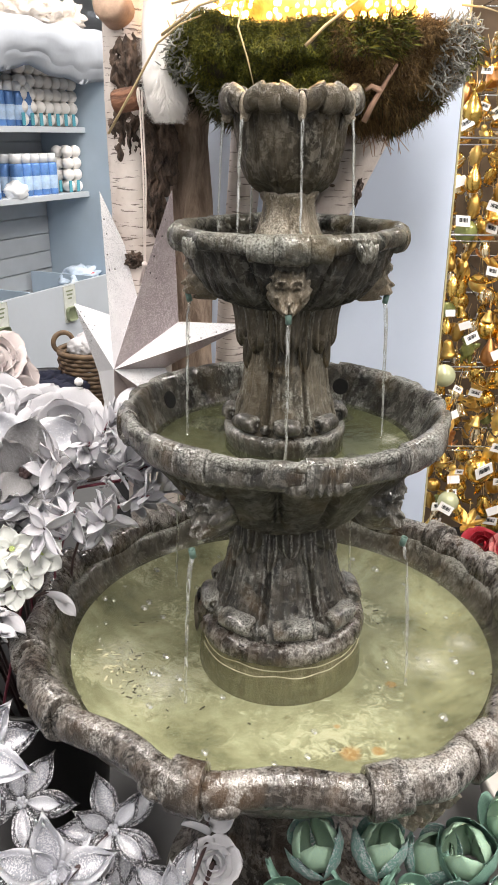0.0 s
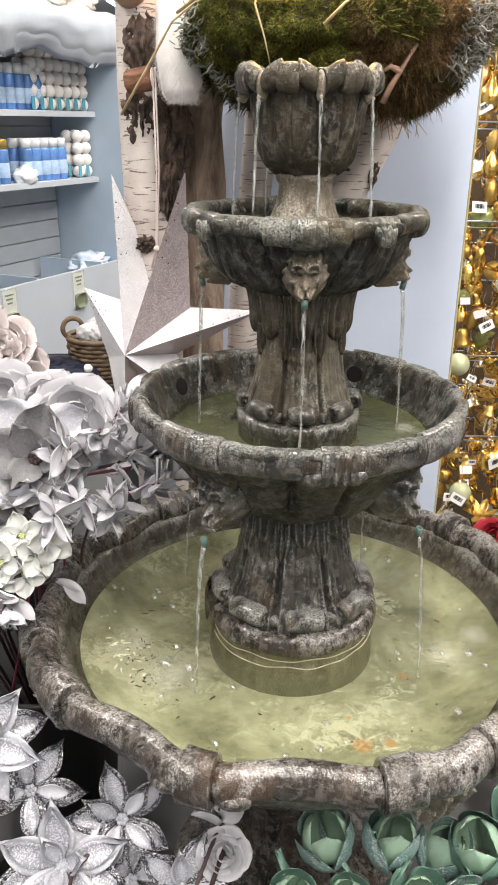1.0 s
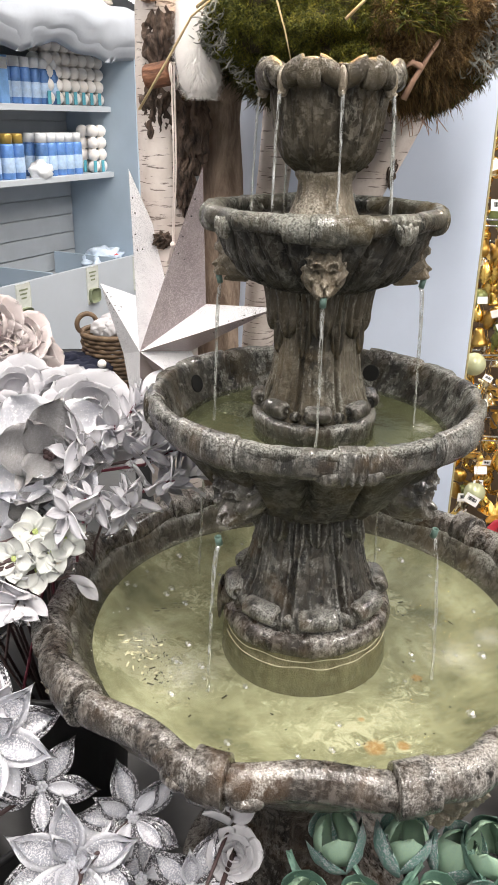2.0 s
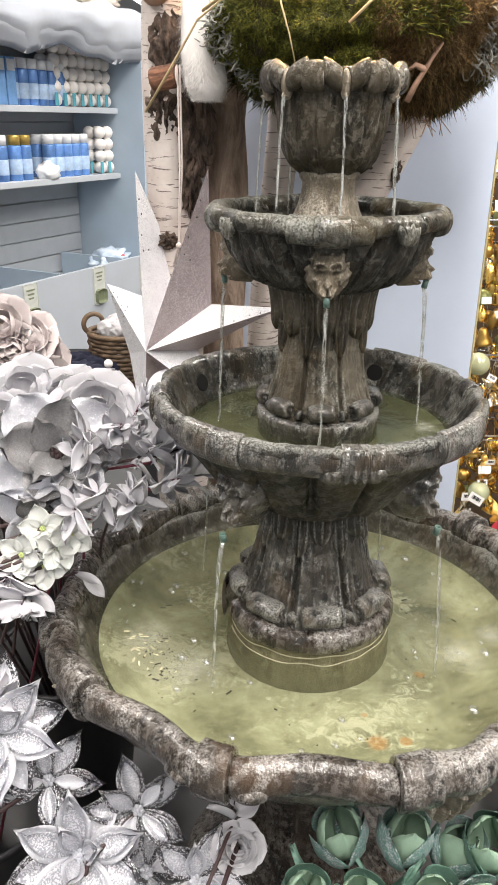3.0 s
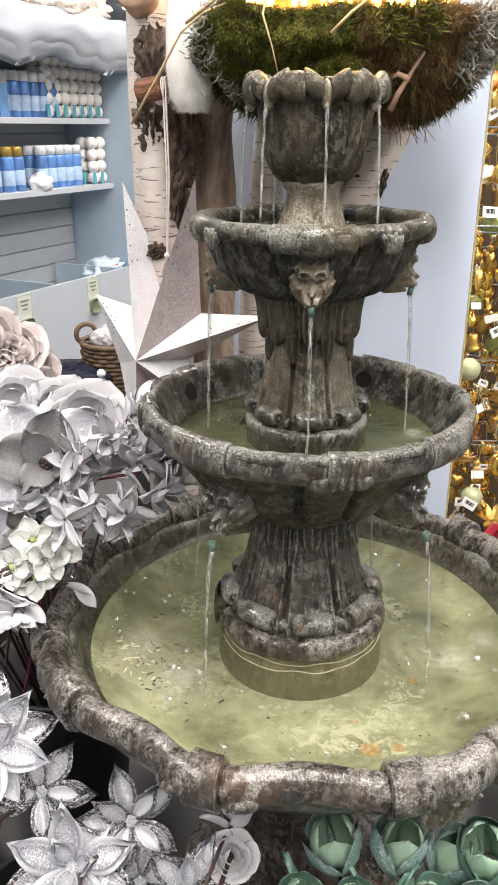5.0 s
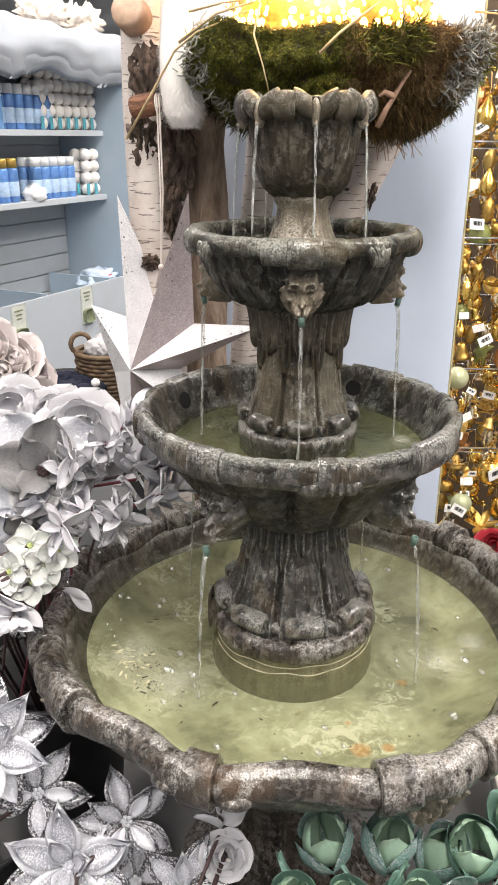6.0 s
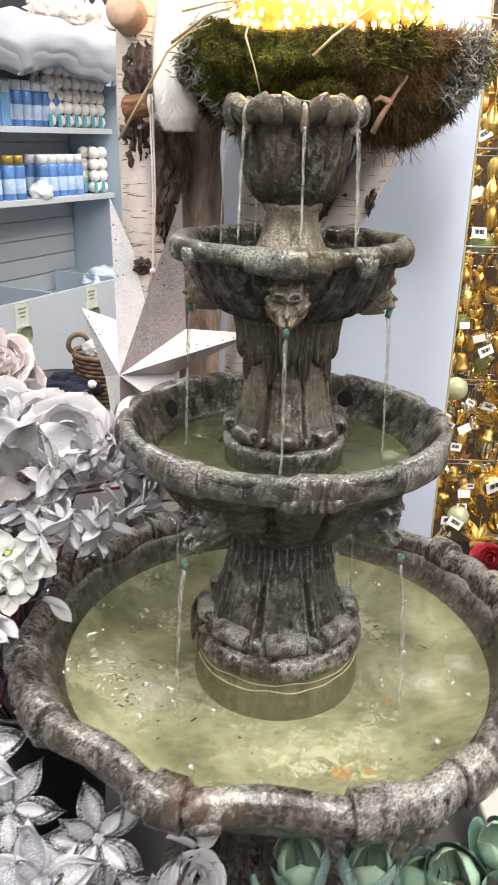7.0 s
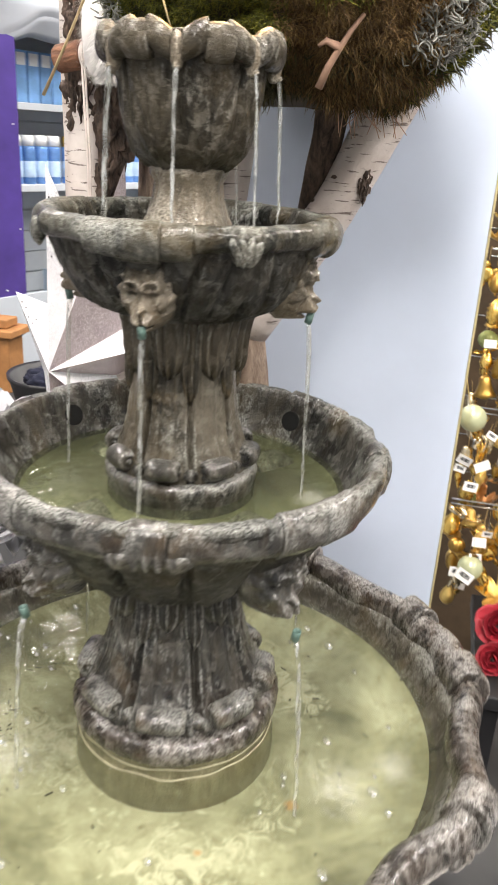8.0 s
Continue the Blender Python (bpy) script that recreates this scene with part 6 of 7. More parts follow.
def ornament_shapes():
    def ball(r):
        return lathe([(0, -r)] + [(r * math.sin(math.pi * k / 12), -r * math.cos(math.pi * k / 12)) for k in range(1, 12)] + [(0, r)], 24)
    kinds = {}
    kinds["ball"] = ball(0.030)
    kinds["ridged_ball"] = lathe([(0, -0.032)] + [(0.032 * math.sin(math.pi * k / 14), -0.032 * math.cos(math.pi * k / 14)) for k in range(1, 14)] + [(0, 0.032)], 40, lambda a, r, z, i: (r * (1 + 0.07 * math.cos(radians(a * 10 + i * 30))), z))
    kinds["drop"] = lathe([(0, -0.036), (0.012, -0.034), (0.022, -0.022), (0.025, -0.008), (0.020, 0.010), (0.010, 0.028), (0.004, 0.042), (0, 0.046)], 20)
    kinds["bell"] = lathe([(0.0, 0.028), (0.008, 0.028), (0.014, 0.022), (0.017, 0.004), (0.024, -0.016), (0.030, -0.024), (0.027, -0.024), (0.014, 0.0), (0.0, 0.015)], 24)
    kinds["cone"] = lathe([(0, -0.042)] + [(0.022 * math.sin(math.pi * (0.1 + 0.85 * k / 12)) * (1.12 if k % 2 else 0.86), -0.042 + 0.084 * k / 12) for k in range(1, 12)] + [(0, 0.042)], 16, lambda a, r, z, i: (r * (1 + 0.10 * math.cos(radians(a * 8 + i * 22))), z))
    kinds["figurine"] = join((blob(0.020, 0.014, 0.026, 3, 0.35, 10, 2), pose(0, 0, -0.010)), (blob(0.012, 0.012, 0.013, 2, 0.3, 9, 4), pose(0.006, -0.006, 0.024)), (blob(0.006, 0.006, 0.022, 2, 0.2), pose(-0.010, 0, -0.034)), (blob(0.006, 0.006, 0.022, 2, 0.2), pose(0.012, 0, -0.034)), (blob(0.022, 0.006, 0.010, 2, 0.3), pose(-0.018, 0, 0.0, 0, 30)))
    kinds["leaf_cluster"] = join(*[(petal(0.055, 0.024, 0.3, 0.3, 1.1), pose(0, 0, 0, 20 * math.sin(k), 0, 60 * k)) for k in range(6)])
    return kinds


KINDS = ornament_shapes()
LABEL = {"ball": "shiny gold glass ball ornament on a thread", "ridged_ball": "ribbed gold ball ornament on a thread", "drop": "gold drop-shaped ornament on a thread", "bell": "small gold bell ornament on a thread",
         "cone": "gold pine-cone ornament on a thread", "figurine": "small gold animal ornament on a thread", "leaf_cluster": "gold leaf ornament on a thread"}
MESH = {}
for k, bm in KINDS.items():
    o = part(k, bm, None)
    MESH[k] = o.data
    bpy.data.objects.remove(o)
CARD = part("price_tag", join((box(0.042, 0.0012, 0.027, 0.0), Matrix.Identity(4))), M_TAG, smooth=False).data
bpy.data.objects.remove(bpy.data.objects["price_tag"])
BARS = part("barcode", join(*[(box(0.0014 + 0.001 * (k % 3), 0.0006, 0.011, 0.0), pose(-0.012 + 0.0034 * k, -0.0012, 0.002)) for k in range(8)]), M_INK, smooth=False).data
bpy.data.objects.remove(bpy.data.objects["barcode"])


def body_mesh(kind, mat):
    key = kind + mat.name
    if key not in MESH:
        me = MESH[kind].copy()
        me.materials.append(mat)
        MESH[key] = me
    return MESH[key]


THREAD = part("thread", tube([(0, 0, 0), (0.002, 0, 0.03), (0, 0, 0.06)], 0.0007, 4), M_THREAD).data
bpy.data.objects.remove(bpy.data.objects["thread"])


def ornament(kind, mat, x, y, z, s, rng, tag, label=""):
    t = thing("ornament_" + kind if kind in ("ball", "bell", "cone", "drop") else kind, label or LABEL[kind], "ornament", "hanging gold ornaments", at=(x, y, z))
    t.rotation_euler = (rng.gauss(0, 0.15), rng.gauss(0, 0.15), rng.uniform(0, 6.28))
    t.scale = (s, s, s)
    b = new("body", body_mesh(kind, mat))
    b.parent = t
    th = new("thread", THREAD)
    th.parent = t
    th.location = (0, 0, 0.028)
    if tag:
        c = new("price_tag", CARD)
        c.parent = t
        # the card hangs beside the body and faces the aisle
        turn = t.rotation_euler.to_matrix().to_4x4().inverted() @ pose(0, 0, 0, rng.uniform(-25, 10), rng.uniform(-35, 35), rng.uniform(-30, 25))
        c.matrix_basis = Matrix.Translation(t.rotation_euler.to_matrix().inverted() @ Vector((rng.uniform(-0.02, 0.02), -0.036, rng.uniform(-0.01, 0.04)))) @ turn
        c["label"] = "white price tag"
        if rng.random() < 0.6:
            k = new("barcode", BARS)
            k.parent = c
    return t


rng = random.Random(77)
names = list(LABEL)
for row in range(25):
    z = 0.48 + 0.053 * row
    for col in range(6):
        for dep in range(2):
            x = 0.420 + 0.052 * col + rng.uniform(-0.02, 0.02) + 0.03 * dep
            y = 0.84 + 0.15 * dep + rng.uniform(-0.04, 0.04)
            kind = rng.choices(names, [1.5, 1.5, 1.5, 2.5, 2.5, 5, 4])[0]
            ornament(kind, rng.choices(GOLDS, [5, 3, 3, 1.5, 0.8, 3])[0], x, y, z + rng.uniform(-0.02, 0.02), rng.uniform(0.55, 0.95), rng, rng.random() < 0.40 and dep == 0)
ornament("ball", M_PEARL, 0.418, 0.745, 0.955, 1.0, rng, False, "pale green pearl glass ball ornament with gold pattern")
ornament("ball", M_PEARL, 0.470, 0.775, 0.575, 1.0, rng, True, "pale green pearl glass ball ornament with a tag")
ornament("drop", GOLDS[0], 0.435, 0.80, 1.60, 1.1, rng, False)
ornament("ball", GOLDS[4], 0.455, 0.83, 1.315, 1.0, rng, True, "olive green glass ball ornament with gold tinsel")
ornament("ball", GOLDS[0], 0.55, 0.80, 0.665, 1.3, rng, True)

# red flowers on a dark shelf below the ornaments
shelf = tagged(part("low_shelf", box(0.9, 0.42, 0.035, 0.004), M_BLACKP, smooth=False), "black low display shelf under the ornaments", "shelf")
shelf.location = (0.95, 0.72, 0.40)
for x in (0.54, 1.36):
    part("leg", box(0.04, 0.38, 0.40, 0.004, (x - 0.95, 0, -0.2175)), M_BLACKP, shelf, smooth=False)
for i, (x, y, z, R, mt) in enumerate([(0.545, 0.66, 0.500, 0.060, M_RED), (0.61, 0.64, 0.50, 0.055, M_PINK), (0.60, 0.58, 0.455, 0.050, M_PINK), (0.535, 0.60, 0.45, 0.045, M_RED), (0.67, 0.66, 0.52, 0.06, M_RED), (0.66, 0.58, 0.47, 0.055, M_PINK)]):
    rose((x, y, z), (-0.15, -0.75, 0.65), R * 0.8, random.Random(300 + i), [mt], "red velvet artificial rose" if mt is M_RED else "dusky pink artificial rose", "red and pink artificial roses", (x + 0.03, 0.70, 0.41))

# ---- shelf unit in the background ----
UX, UY = -1.171, 3.50
unit_pose = Matrix.Translation((UX, UY, 0)) @ Matrix(((-0.37, 0.93, 0, 0), (-0.93, -0.37, 0, 0), (0, 0, 1, 0), (0, 0, 0, 1)))
# in the unit's own space x runs along the shelves and y out to the aisle
M_SLAT = plain("grey_slatwall", (0.42, 0.45, 0.48), 0.6, 0, 0.05, 10)
M_BLUE = plain("pale_blue_board", (0.40, 0.49, 0.58), 0.6, 0, 0.04, 6)
M_SHELF = plain("grey_shelf_steel", (0.52, 0.56, 0.60), 0.45, 0.1, 0.05, 12)
M_BIN = plain("pale_grey_bin", (0.45, 0.49, 0.54), 0.6, 0, 0.04, 5)
unit = thing("shelf_unit", "pale blue and grey shop shelf unit with slatted back, stocked", "shelf unit")
unit.matrix_basis = unit_pose
part("side_panel", box(0.025, 0.62, 2.0, 0.002, (-0.013, -0.14, 1.0)), M_BLUE, unit, "pale blue side panel", smooth=False)
part("back_board", box(2.2, 0.02, 2.0, 0.0, (1.1, -0.33, 1.0)), M_SLAT, unit, smooth=False)
slat = None
for k in range(19):
    m = pose(1.1, -0.313, 0.05 + 0.104 * k + 0.05)
    if slat is None:
        slat = part("slat", box(2.18, 0.012, 0.098, 0.003), M_SLAT, unit, smooth=False)
        slat.matrix_basis = m
    else:
        share("slat", slat, m, unit)
for z in (1.583, 1.235):
    part("shelf", box(2.2, 0.30, 0.022, 0.003, (1.1, -0.155, z - 0.011)), M_SHELF, unit, smooth=False)
    part("price_rail", box(2.2, 0.006, 0.028, 0.001, (1.1, -0.001, z - 0.016)), M_SHELF, unit, smooth=False)
bins = thing("bin_box", "pale grey-blue open bin box under the shelves", "bin")
bins.matrix_basis = unit_pose
part("front", box(2.2, 0.015, 0.62, 0.003, (1.1, 0.17, 0.475)), M_BIN, bins, smooth=False)
part("bottom", box(2.2, 0.46, 0.015, 0.0, (1.1, -0.065, 0.55)), M_BIN, bins, smooth=False)
for x in (0.24, 0.80, 1.4):
    part("divider", box(0.012, 0.44, 0.22, 0.002, (x, -0.06, 0.68)), M_BLUE, bins, smooth=False)
M_LEAFLET = plain("printed_leaflet", (0.58, 0.60, 0.56), 0.6)
M_LEAFGRN = plain("leaflet_green", (0.20, 0.23, 0.14), 0.6)
for x in (0.055, 0.50, 1.05):
    t = thing("leaflet_sign", "small printed leaflet with a green picture on the bin", "sign", "leaflets on the bin")
    t.matrix_basis = unit_pose @ pose(x, 0.181, 0.68)
    part("card", box(0.10, 0.003, 0.20, 0.006), M_LEAFLET, t, smooth=False)
    part("picture", box(0.085, 0.002, 0.075, 0.02, (0, 0.003, -0.055)), M_LEAFGRN, t, smooth=False)
    for i in range(3):
        part("text_bar", box(0.06 - 0.012 * i, 0.0012, 0.008, 0.0, (0, 0.0028, 0.07 - 0.02 * i)), M_LEAFGRN, t, smooth=False)
# plastic bag in the bin
M_BAG = plain("clear_bag", (0.55, 0.65, 0.78), 0.25, 0, 0.2, 20, 0.4)
bag = tagged(part("plastic_bag", blob(0.14, 0.10, 0.07, 4, 0.5, 9, 3), M_BAG), "crumpled blue-white plastic bag lying in the bin", "bag")
bag.matrix_basis = unit_pose @ pose(0.13, 0.0, 0.75)
M_REDS = plain("red_print", (0.55, 0.05, 0.05), 0.4)
o = part("print", blob(0.022, 0.008, 0.014, 2, 0.2), M_REDS, bag, "red print")
o.location = (0.01, 0.09, 0.03)

# cans and foam balls on the shelves
M_CANB = plain("blue_can", (0.12, 0.26, 0.58), 0.35, 0.2, 0.3, 14, 0, 0.5)
M_CANL = plain("light_blue_label", (0.45, 0.60, 0.80), 0.4, 0, 0.2, 30)
M_CANW = plain("white_cap", (0.80, 0.82, 0.84), 0.4)
M_CANG = plain("gold_cap", (0.55, 0.38, 0.10), 0.35, 0.6)
M_FOAM = plain("white_foam", (0.84, 0.81, 0.78), 0.8, 0, 0.04, 40, 0.1)
M_TEAL = plain("teal_label", (0.10, 0.38, 0.48), 0.5)


def can_proto(cap):
    t = thing("spray_can", "blue spray can with a pale cap on a shelf", "spray can", "cans on the shelves")
    part("body", lathe([(0, 0), (0.031, 0), (0.033, 0.004), (0.033, 0.155), (0.030, 0.165), (0, 0.166)], 20), M_CANB, t)
    part("label", lathe([(0.0335, 0.03), (0.0338, 0.031), (0.0338, 0.10), (0.0335, 0.101)], 20), M_CANL, t)
    part("cap", lathe([(0, 0.166), (0.030, 0.166), (0.030, 0.205), (0.027, 0.212), (0, 0.213)], 20), cap, t)
    return t


def ball_proto(n):
    t = thing("foam_ball_pack", "stack of white foam balls with a teal label", "foam balls", "packs of foam balls")
    ball = None
    for k in range(n):
        m = pose(0, 0, 0.032 + 0.062 * k)
        if ball is None:
            ball = part("ball", blob(0.034, 0.034, 0.034, 3), M_FOAM, t)
            ball.matrix_basis = m
        else:
            share("ball", ball, m, t)
    part("label", box(0.026, 0.004, 0.062, 0.001, (0.034, 0.036, 0.034)), M_TEAL, t, "narrow teal label", smooth=False)
    return t


def stock(proto, places, turn=37):
    for i, (x, y, z) in enumerate(places):
        m = unit_pose @ pose(x, -y, z, 0, 0, turn * i)
        if i == 0:
            proto.matrix_basis = m
        else:
            copy_thing(proto, m)


stock(can_proto(M_CANW), [(0.26 + 0.072 * k, 0.06 + 0.075 * d, 1.235) for k in range(5) for d in range(2)] + [(0.42 + 0.072 * k, 0.06, 1.583) for k in range(6)] + [(0.9 + 0.075 * k, 0.06, 1.235) for k in range(4)])
stock(can_proto(M_CANG), [(0.74 + 0.075 * k, 0.05, 1.235) for k in range(2)])
stock(ball_proto(4), [(0.045 + 0.072 * k, 0.05 + 0.07 * d, 1.235) for k in range(2) for d in range(2)], 0)
stock(ball_proto(5), [(0.045 + 0.071 * k, 0.05 + 0.08 * d, 1.583) for k in range(7) for d in range(2)], 0)
M_LIME = plain("lime_label", (0.35, 0.70, 0.08), 0.5)
M_PACK = plain("blue_pack", (0.18, 0.36, 0.66), 0.4, 0, 0.2, 20, 0, 0.4)
for k in range(10):
    x, z = (0.82 + 0.07 * k if k < 5 else 0.60 + 0.07 * k), (1.583 if k < 5 else 1.235)
    t = thing("spray_can_pack", "blue carton with a pale label on a shelf", "carton", "cartons on the shelves")
    t.matrix_basis = unit_pose @ pose(x + (0.22 if k >= 5 else 0), -0.07, z)
    part("box", box(0.062, 0.10, 0.21, 0.003, (0, 0, 0.105)), M_PACK, t, smooth=False)
    part("label", box(0.050, 0.002, 0.05, 0.0, (0, 0.0515, 0.175)), M_LIME if k in (6, 7, 8) else M_CANW, t, smooth=False)
white = tagged(part("paper_bag", blob(0.07, 0.05, 0.05, 3, 0.5, 9, 6), M_CANW), "crumpled white packet on the shelf", "packet")
white.matrix_basis = unit_pose @ pose(0.60, -0.03, 1.265)
# snow blanket over the top
def blanket():
    bm = bmesh.new()
    nx, ny = 64, 22
    grid = []
    for i in range(nx + 1):
        row = []
        x = -0.06 + 2.2 * i / nx
        for j in range(ny + 1):
            v = j / ny
            front = -0.16 - 0.05 * noise.noise(Vector((x * 2.1, 0, 1)))
            hang = 0.21 + 0.09 * noise.noise(Vector((x * 2.4, 3, 0)))
            if v < 0.55:
                y, z = 0.32 + (front - 0.32) * v / 0.55, 2.02 + 0.03 * noise.noise(Vector((x * 5, v * 4, 0)))
            else:
                w = (v - 0.55) / 0.45
                y, z = front - 0.05 * math.sin(w * math.pi), 2.02 - hang * w - 0.0
            y += 0.025 * noise.noise(Vector((x * 6, v * 5, 4)))
            z += 0.02 * noise.noise(Vector((x * 7, v * 6, 9)))
            row.append(bm.verts.new((x, -y, z)))
        grid.append(row)
    for a, b_ in zip(grid, grid[1:]):
        for j in range(ny):
            bm.faces.new((a[j], a[j + 1], b_[j + 1], b_[j]))
    r = bmesh.ops.extrude_face_region(bm, geom=list(bm.faces))
    bmesh.ops.translate(bm, vec=(0, 0.02, 0.035), verts=[e for e in r["geom"] if isinstance(e, bmesh.types.BMVert)])
    bmesh.ops.recalc_face_normals(bm, faces=bm.faces)
    return bm


M_SNOW = plain("snow_batting", (0.42, 0.45, 0.50), 0.95, 0, 0.03, 12, 0.3)
o = tagged(part("snow_blanket", blanket(), M_SNOW), "thick white artificial snow blanket draped over the shelf top", "blanket")
o.matrix_basis = unit_pose
part_top = tagged(part("top_board", box(2.2, 0.5, 0.02, 0.002, (1.1, -0.08, 1.99)), M_SHELF, smooth=False), "grey top board of the shelf unit", "board")
part_top.matrix_basis = unit_pose
for i, (x, y, z, s) in enumerate([(0.10, 0.10, 2.12, 0.13), (0.30, 0.12, 2.14, 0.15), (-0.02, 0.12, 2.13, 0.10)]):
    o = tagged(part("fluffy_garland", blob(s, 0.10, 0.09, 4, 0.9, 14, i), plain("cream_fluff", (0.80, 0.72, 0.64), 0.95, 0, 0.1, 60, 0.6)), "fluffy cream garland heaped on the snow blanket", "garland", "cream garlands")
    o.matrix_basis = unit_pose @ pose(x, -y, z)

# purple board and wooden post farther along the aisle
M_PURPLE = plain("purple_board", (0.06, 0.035, 0.20), 0.4, 0, 0.25, 4)
board = thing("purple_board", "tall deep purple display board with pale specks", "board")
board.matrix_basis = unit_pose @ pose(1.62, 0.16, 0)
part("sheet", box(0.68, 0.02, 2.5, 0.002, (0, 0, 1.25)), M_PURPLE, board, smooth=False)
rng = random.Random(5)
speck = None
for k in range(40):
    m = pose(rng.uniform(-0.33, 0.33), 0.0115, rng.uniform(0.7, 2.4))
    if speck is None:
        speck = part("speck", box(0.007, 0.002, 0.007, 0.0), M_CANW, board, "pale printed speck")
        speck.matrix_basis = m
    else:
        share("speck", speck, m, board)
M_PINE = plain("warm_pine", (0.36, 0.17, 0.06), 0.6, 0, 0.25, 16)
post = thing("wooden_lantern", "small brown wooden lantern house on a white cloth", "lantern", at=(-1.17, 1.50, 0.60))
part("body", box(0.10, 0.10, 0.20, 0.004, (0, 0, 0.10)), M_PINE, post, smooth=False)
part("roof", box(0.15, 0.14, 0.025, 0.004, (0, 0, 0.215)), M_PINE, post, smooth=False)
part("cap", box(0.08, 0.08, 0.03, 0.004, (0, 0, 0.245)), M_PINE, post, smooth=False)

# ---- low tables with baskets and plush between the shelf and the flowers ----
M_CLOTH = plain("dark_table", (0.03, 0.03, 0.032), 0.7)
tab = thing("display_table", "low dark display table", "table", at=(-0.95, 1.42, 0))
part("tabletop", box(0.95, 0.80, 0.03, 0.004, (0, 0, 0.585)), M_CLOTH, tab, smooth=False)
for x in (-0.42, 0.42):
    for y in (-0.34, 0.34):
        part("leg", box(0.05, 0.05, 0.57, 0.004, (x, y, 0.285)), M_CLOTH, tab, smooth=False)


def wicker_material():
    m, nt, b = nodes_of("wicker")
    v = coords(nt)
    n = tex_noise(nt, 30, 4, 0.6, v)
    nt.links.new(ramp(nt, n, [(0.3, (0.045, 0.026, 0.015)), (0.7, (0.17, 0.11, 0.06))]), b.inputs["Base Color"])
    b.inputs["Roughness"].default_value = 0.6
    return m


M_WICKER = wicker_material()
basket = thing("wicker_basket", "brown round wicker basket filled with grey plush", "basket", at=(-0.655, 1.28, 0.60))
for k in range(18):
    z = 0.008 + 0.0145 * k
    r = 0.095 + 0.012 * k / 18
    bm = lathe([(r - 0.005, z - 0.006), (r + 0.004, z - 0.006), (r + 0.006, z), (r + 0.004, z + 0.006), (r - 0.005, z + 0.006)], 56, lambda a, rr, zz, i, k=k: (rr + 0.0035 * math.sin(radians(a * 14 + 180 * (k % 2))), zz), closed=True)
    part("strand", bm, M_WICKER, basket)
part("base", lathe([(0, 0), (0.095, 0), (0.095, 0.01), (0, 0.012)], 32), M_WICKER, basket)
part("rim", lathe([(0.100, 0.262), (0.114, 0.262), (0.116, 0.275), (0.104, 0.278)], 48, lambda a, r, z, i: (r, z + 0.002 * math.sin(radians(a * 24))), closed=True), M_WICKER, basket)
part("handle", lathe([(0.026, -0.007), (0.039, -0.007), (0.041, 0.0), (0.039, 0.007), (0.026, 0.007)], 28, closed=True), M_WICKER, basket).matrix_basis = pose(-0.085, -0.03, 0.300, 90, 0, 30)
M_PLUSHG = plain("grey_plush", (0.42, 0.41, 0.42), 0.95, 0, 0.1, 60, 0.5)
M_NAVY = plain("navy_plush", (0.007, 0.009, 0.024), 0.95, 0, 0.2, 60, 0.5)
for i, (x, y, z, s) in enumerate([(-0.68, 1.25, 0.885, 0.045), (-0.64, 1.24, 0.885, 0.045), (-0.66, 1.30, 0.89, 0.05), (-0.62, 1.28, 0.885, 0.04)]):
    o = tagged(part("plush_ball", blob(s, s, s * 0.75, 4, 0.25, 12, i), M_PLUSHG), "grey plush ball in the wicker basket", "plush", "plush in the basket")
    o.location = (x, y, z)
tray = thing("black_tub", "shallow black plastic tub filled with navy plush", "tub", at=(-0.80, 1.18, 0.60))
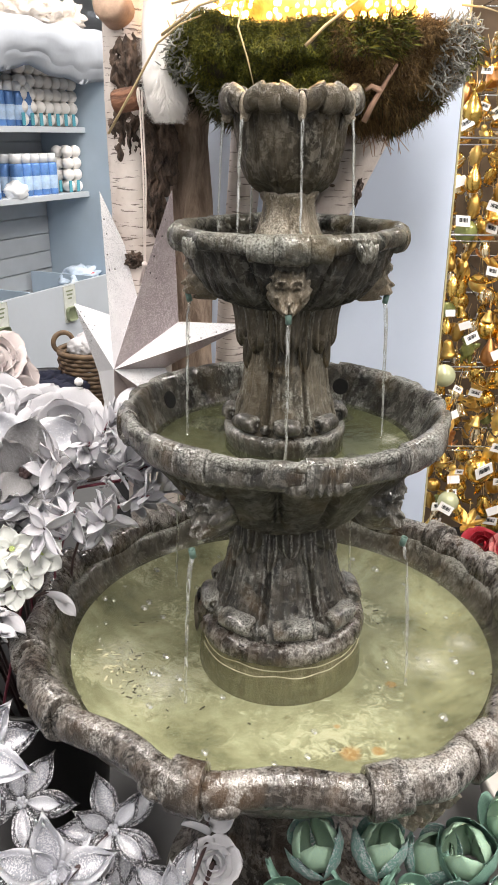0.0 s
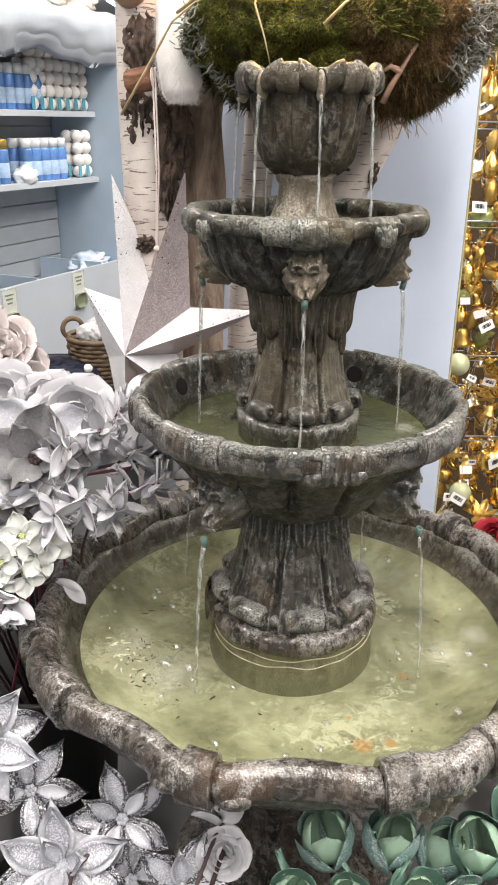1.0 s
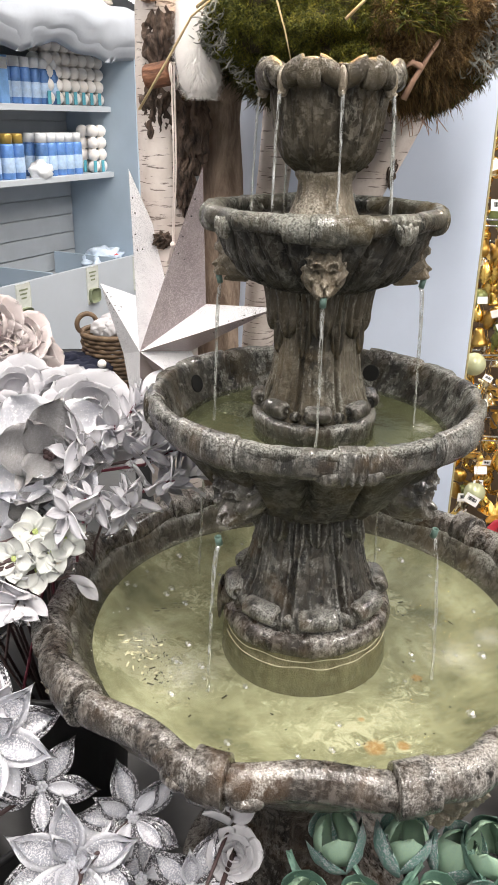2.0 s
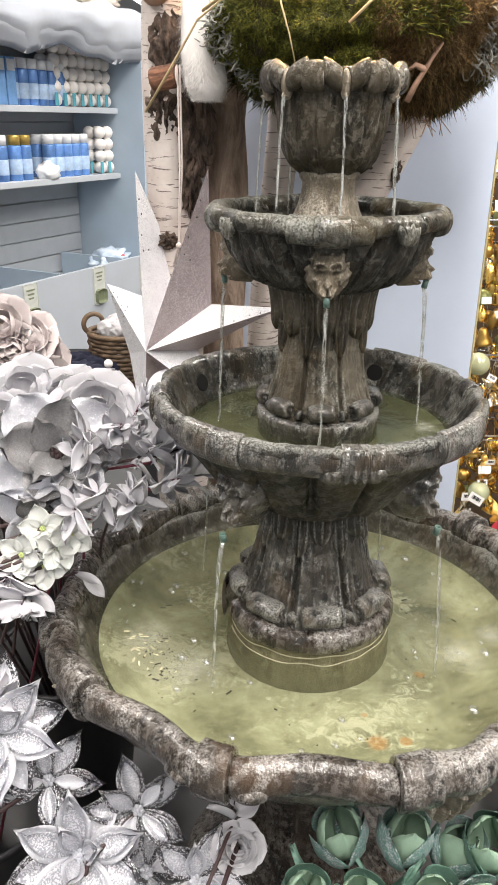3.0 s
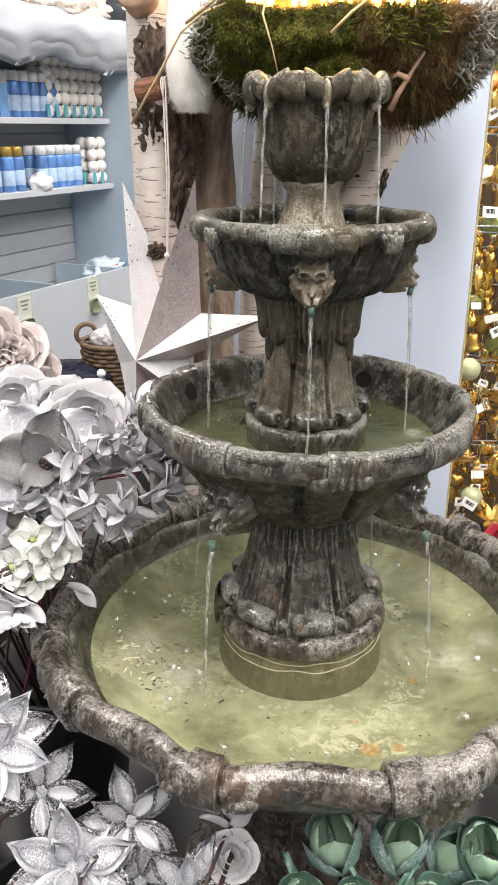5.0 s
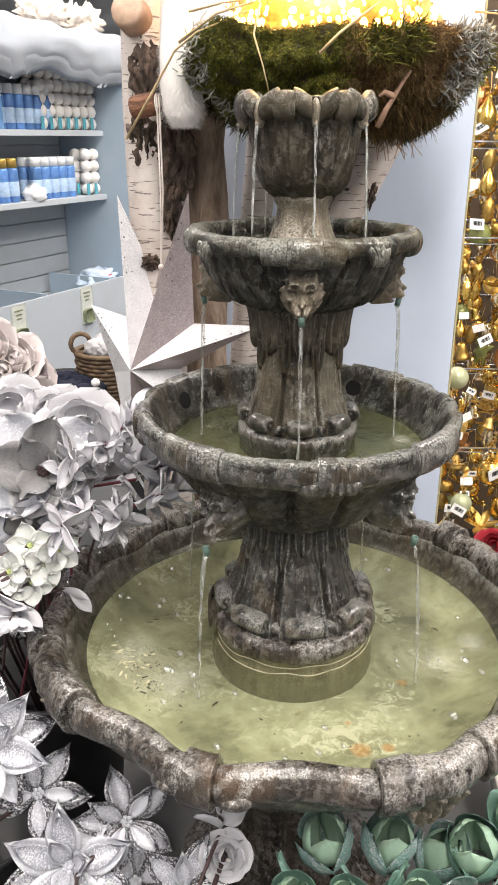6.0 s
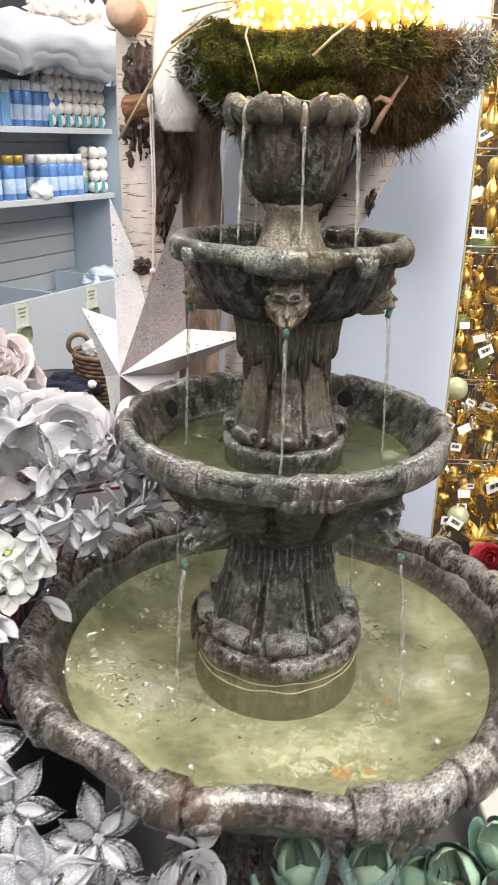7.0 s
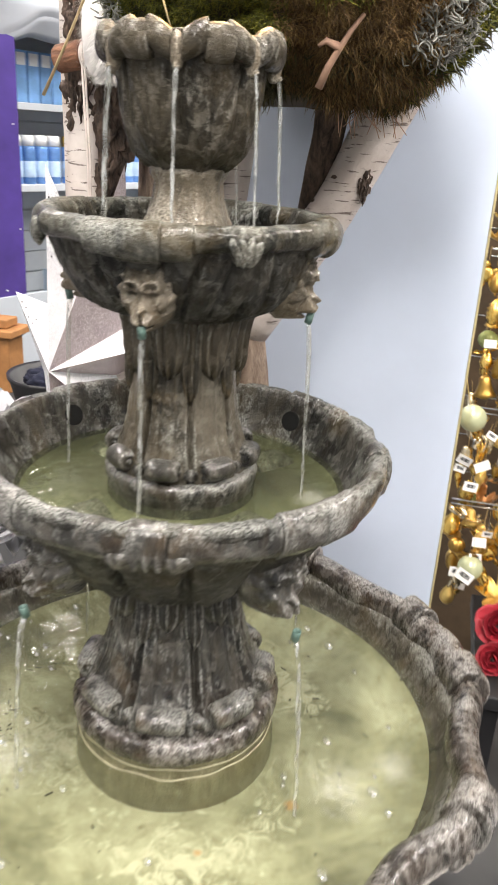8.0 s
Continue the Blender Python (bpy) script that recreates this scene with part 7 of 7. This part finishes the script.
part("body", lathe([(0, 0), (0.10, 0), (0.14, 0.17), (0.148, 0.18), (0.148, 0.19), (0.135, 0.185), (0.10, 0.01), (0, 0.01)], 40), M_BLACKP, tray)
for i, (x, y, z) in enumerate([(-0.75, 1.13, 0.770), (-0.81, 1.13, 0.765), (-0.72, 1.18, 0.770), (-0.85, 1.18, 0.765), (-0.78, 1.20, 0.780)]):
    o = tagged(part("plush_toy", join((blob(0.055, 0.04, 0.036, 4, 0.3, 10, i), Matrix.Identity(4)), (blob(0.03, 0.026, 0.024, 3, 0.3, 10, i + 9), pose(0.05, -0.01, 0.005))), M_NAVY), "navy blue plush toy heaped in a black tub", "plush", "navy plush toys")
    o.location = (x, y, z)
o = tagged(part("pompom", blob(0.014, 0.014, 0.014, 3, 0.2), M_FUR), "small white pompom on the navy plush", "pompom")
o.location = (-0.665, 1.13, 0.80)

# folded cloths on the floor stand beside the pot, and a dried flower on the trunk
M_CLOTHW = plain("white_cloth", (0.70, 0.68, 0.68), 0.9, 0, 0.06, 20, 0.4)
stand = tagged(part("low_stand", box(0.34, 0.50, 0.30, 0.006), M_BLACKP, smooth=False), "low black stand on the floor", "stand")
stand.location = (0.80, 0.14, 0.15)
for i in range(5):
    o = tagged(part("folded_cloth", blob(0.13, 0.10, 0.022, 4, 0.35, 7, i), M_CLOTHW if i % 2 == 0 else M_BLACKP), "folded white cloth lying in a pile" if i % 2 == 0 else "folded black cloth lying in a pile", "cloth", "pile of cloths")
    o.matrix_basis = pose(0.76 + 0.01 * i, 0.12 + 0.015 * i, 0.315 + 0.03 * i, 0, 0, 25 * i)
M_PEACH = petal_material("peach_petal", (0.62, 0.36, 0.27), (0.40, 0.20, 0.15), 0.7, 0.2)
dried = thing("dried_flower", "dried peach flower tucked behind the trunk", "dried flower", at=(-0.015, 0.545, 1.235))
for k in range(9):
    put_petal(dried, "dried", (0.03, 0.022, 0.3, 0.1, 0.6, 0.0), M_PEACH, Matrix.Rotation(radians(40 * k), 4, "Y") @ pose(0, -0.006, 0, 40 * math.sin(k)))
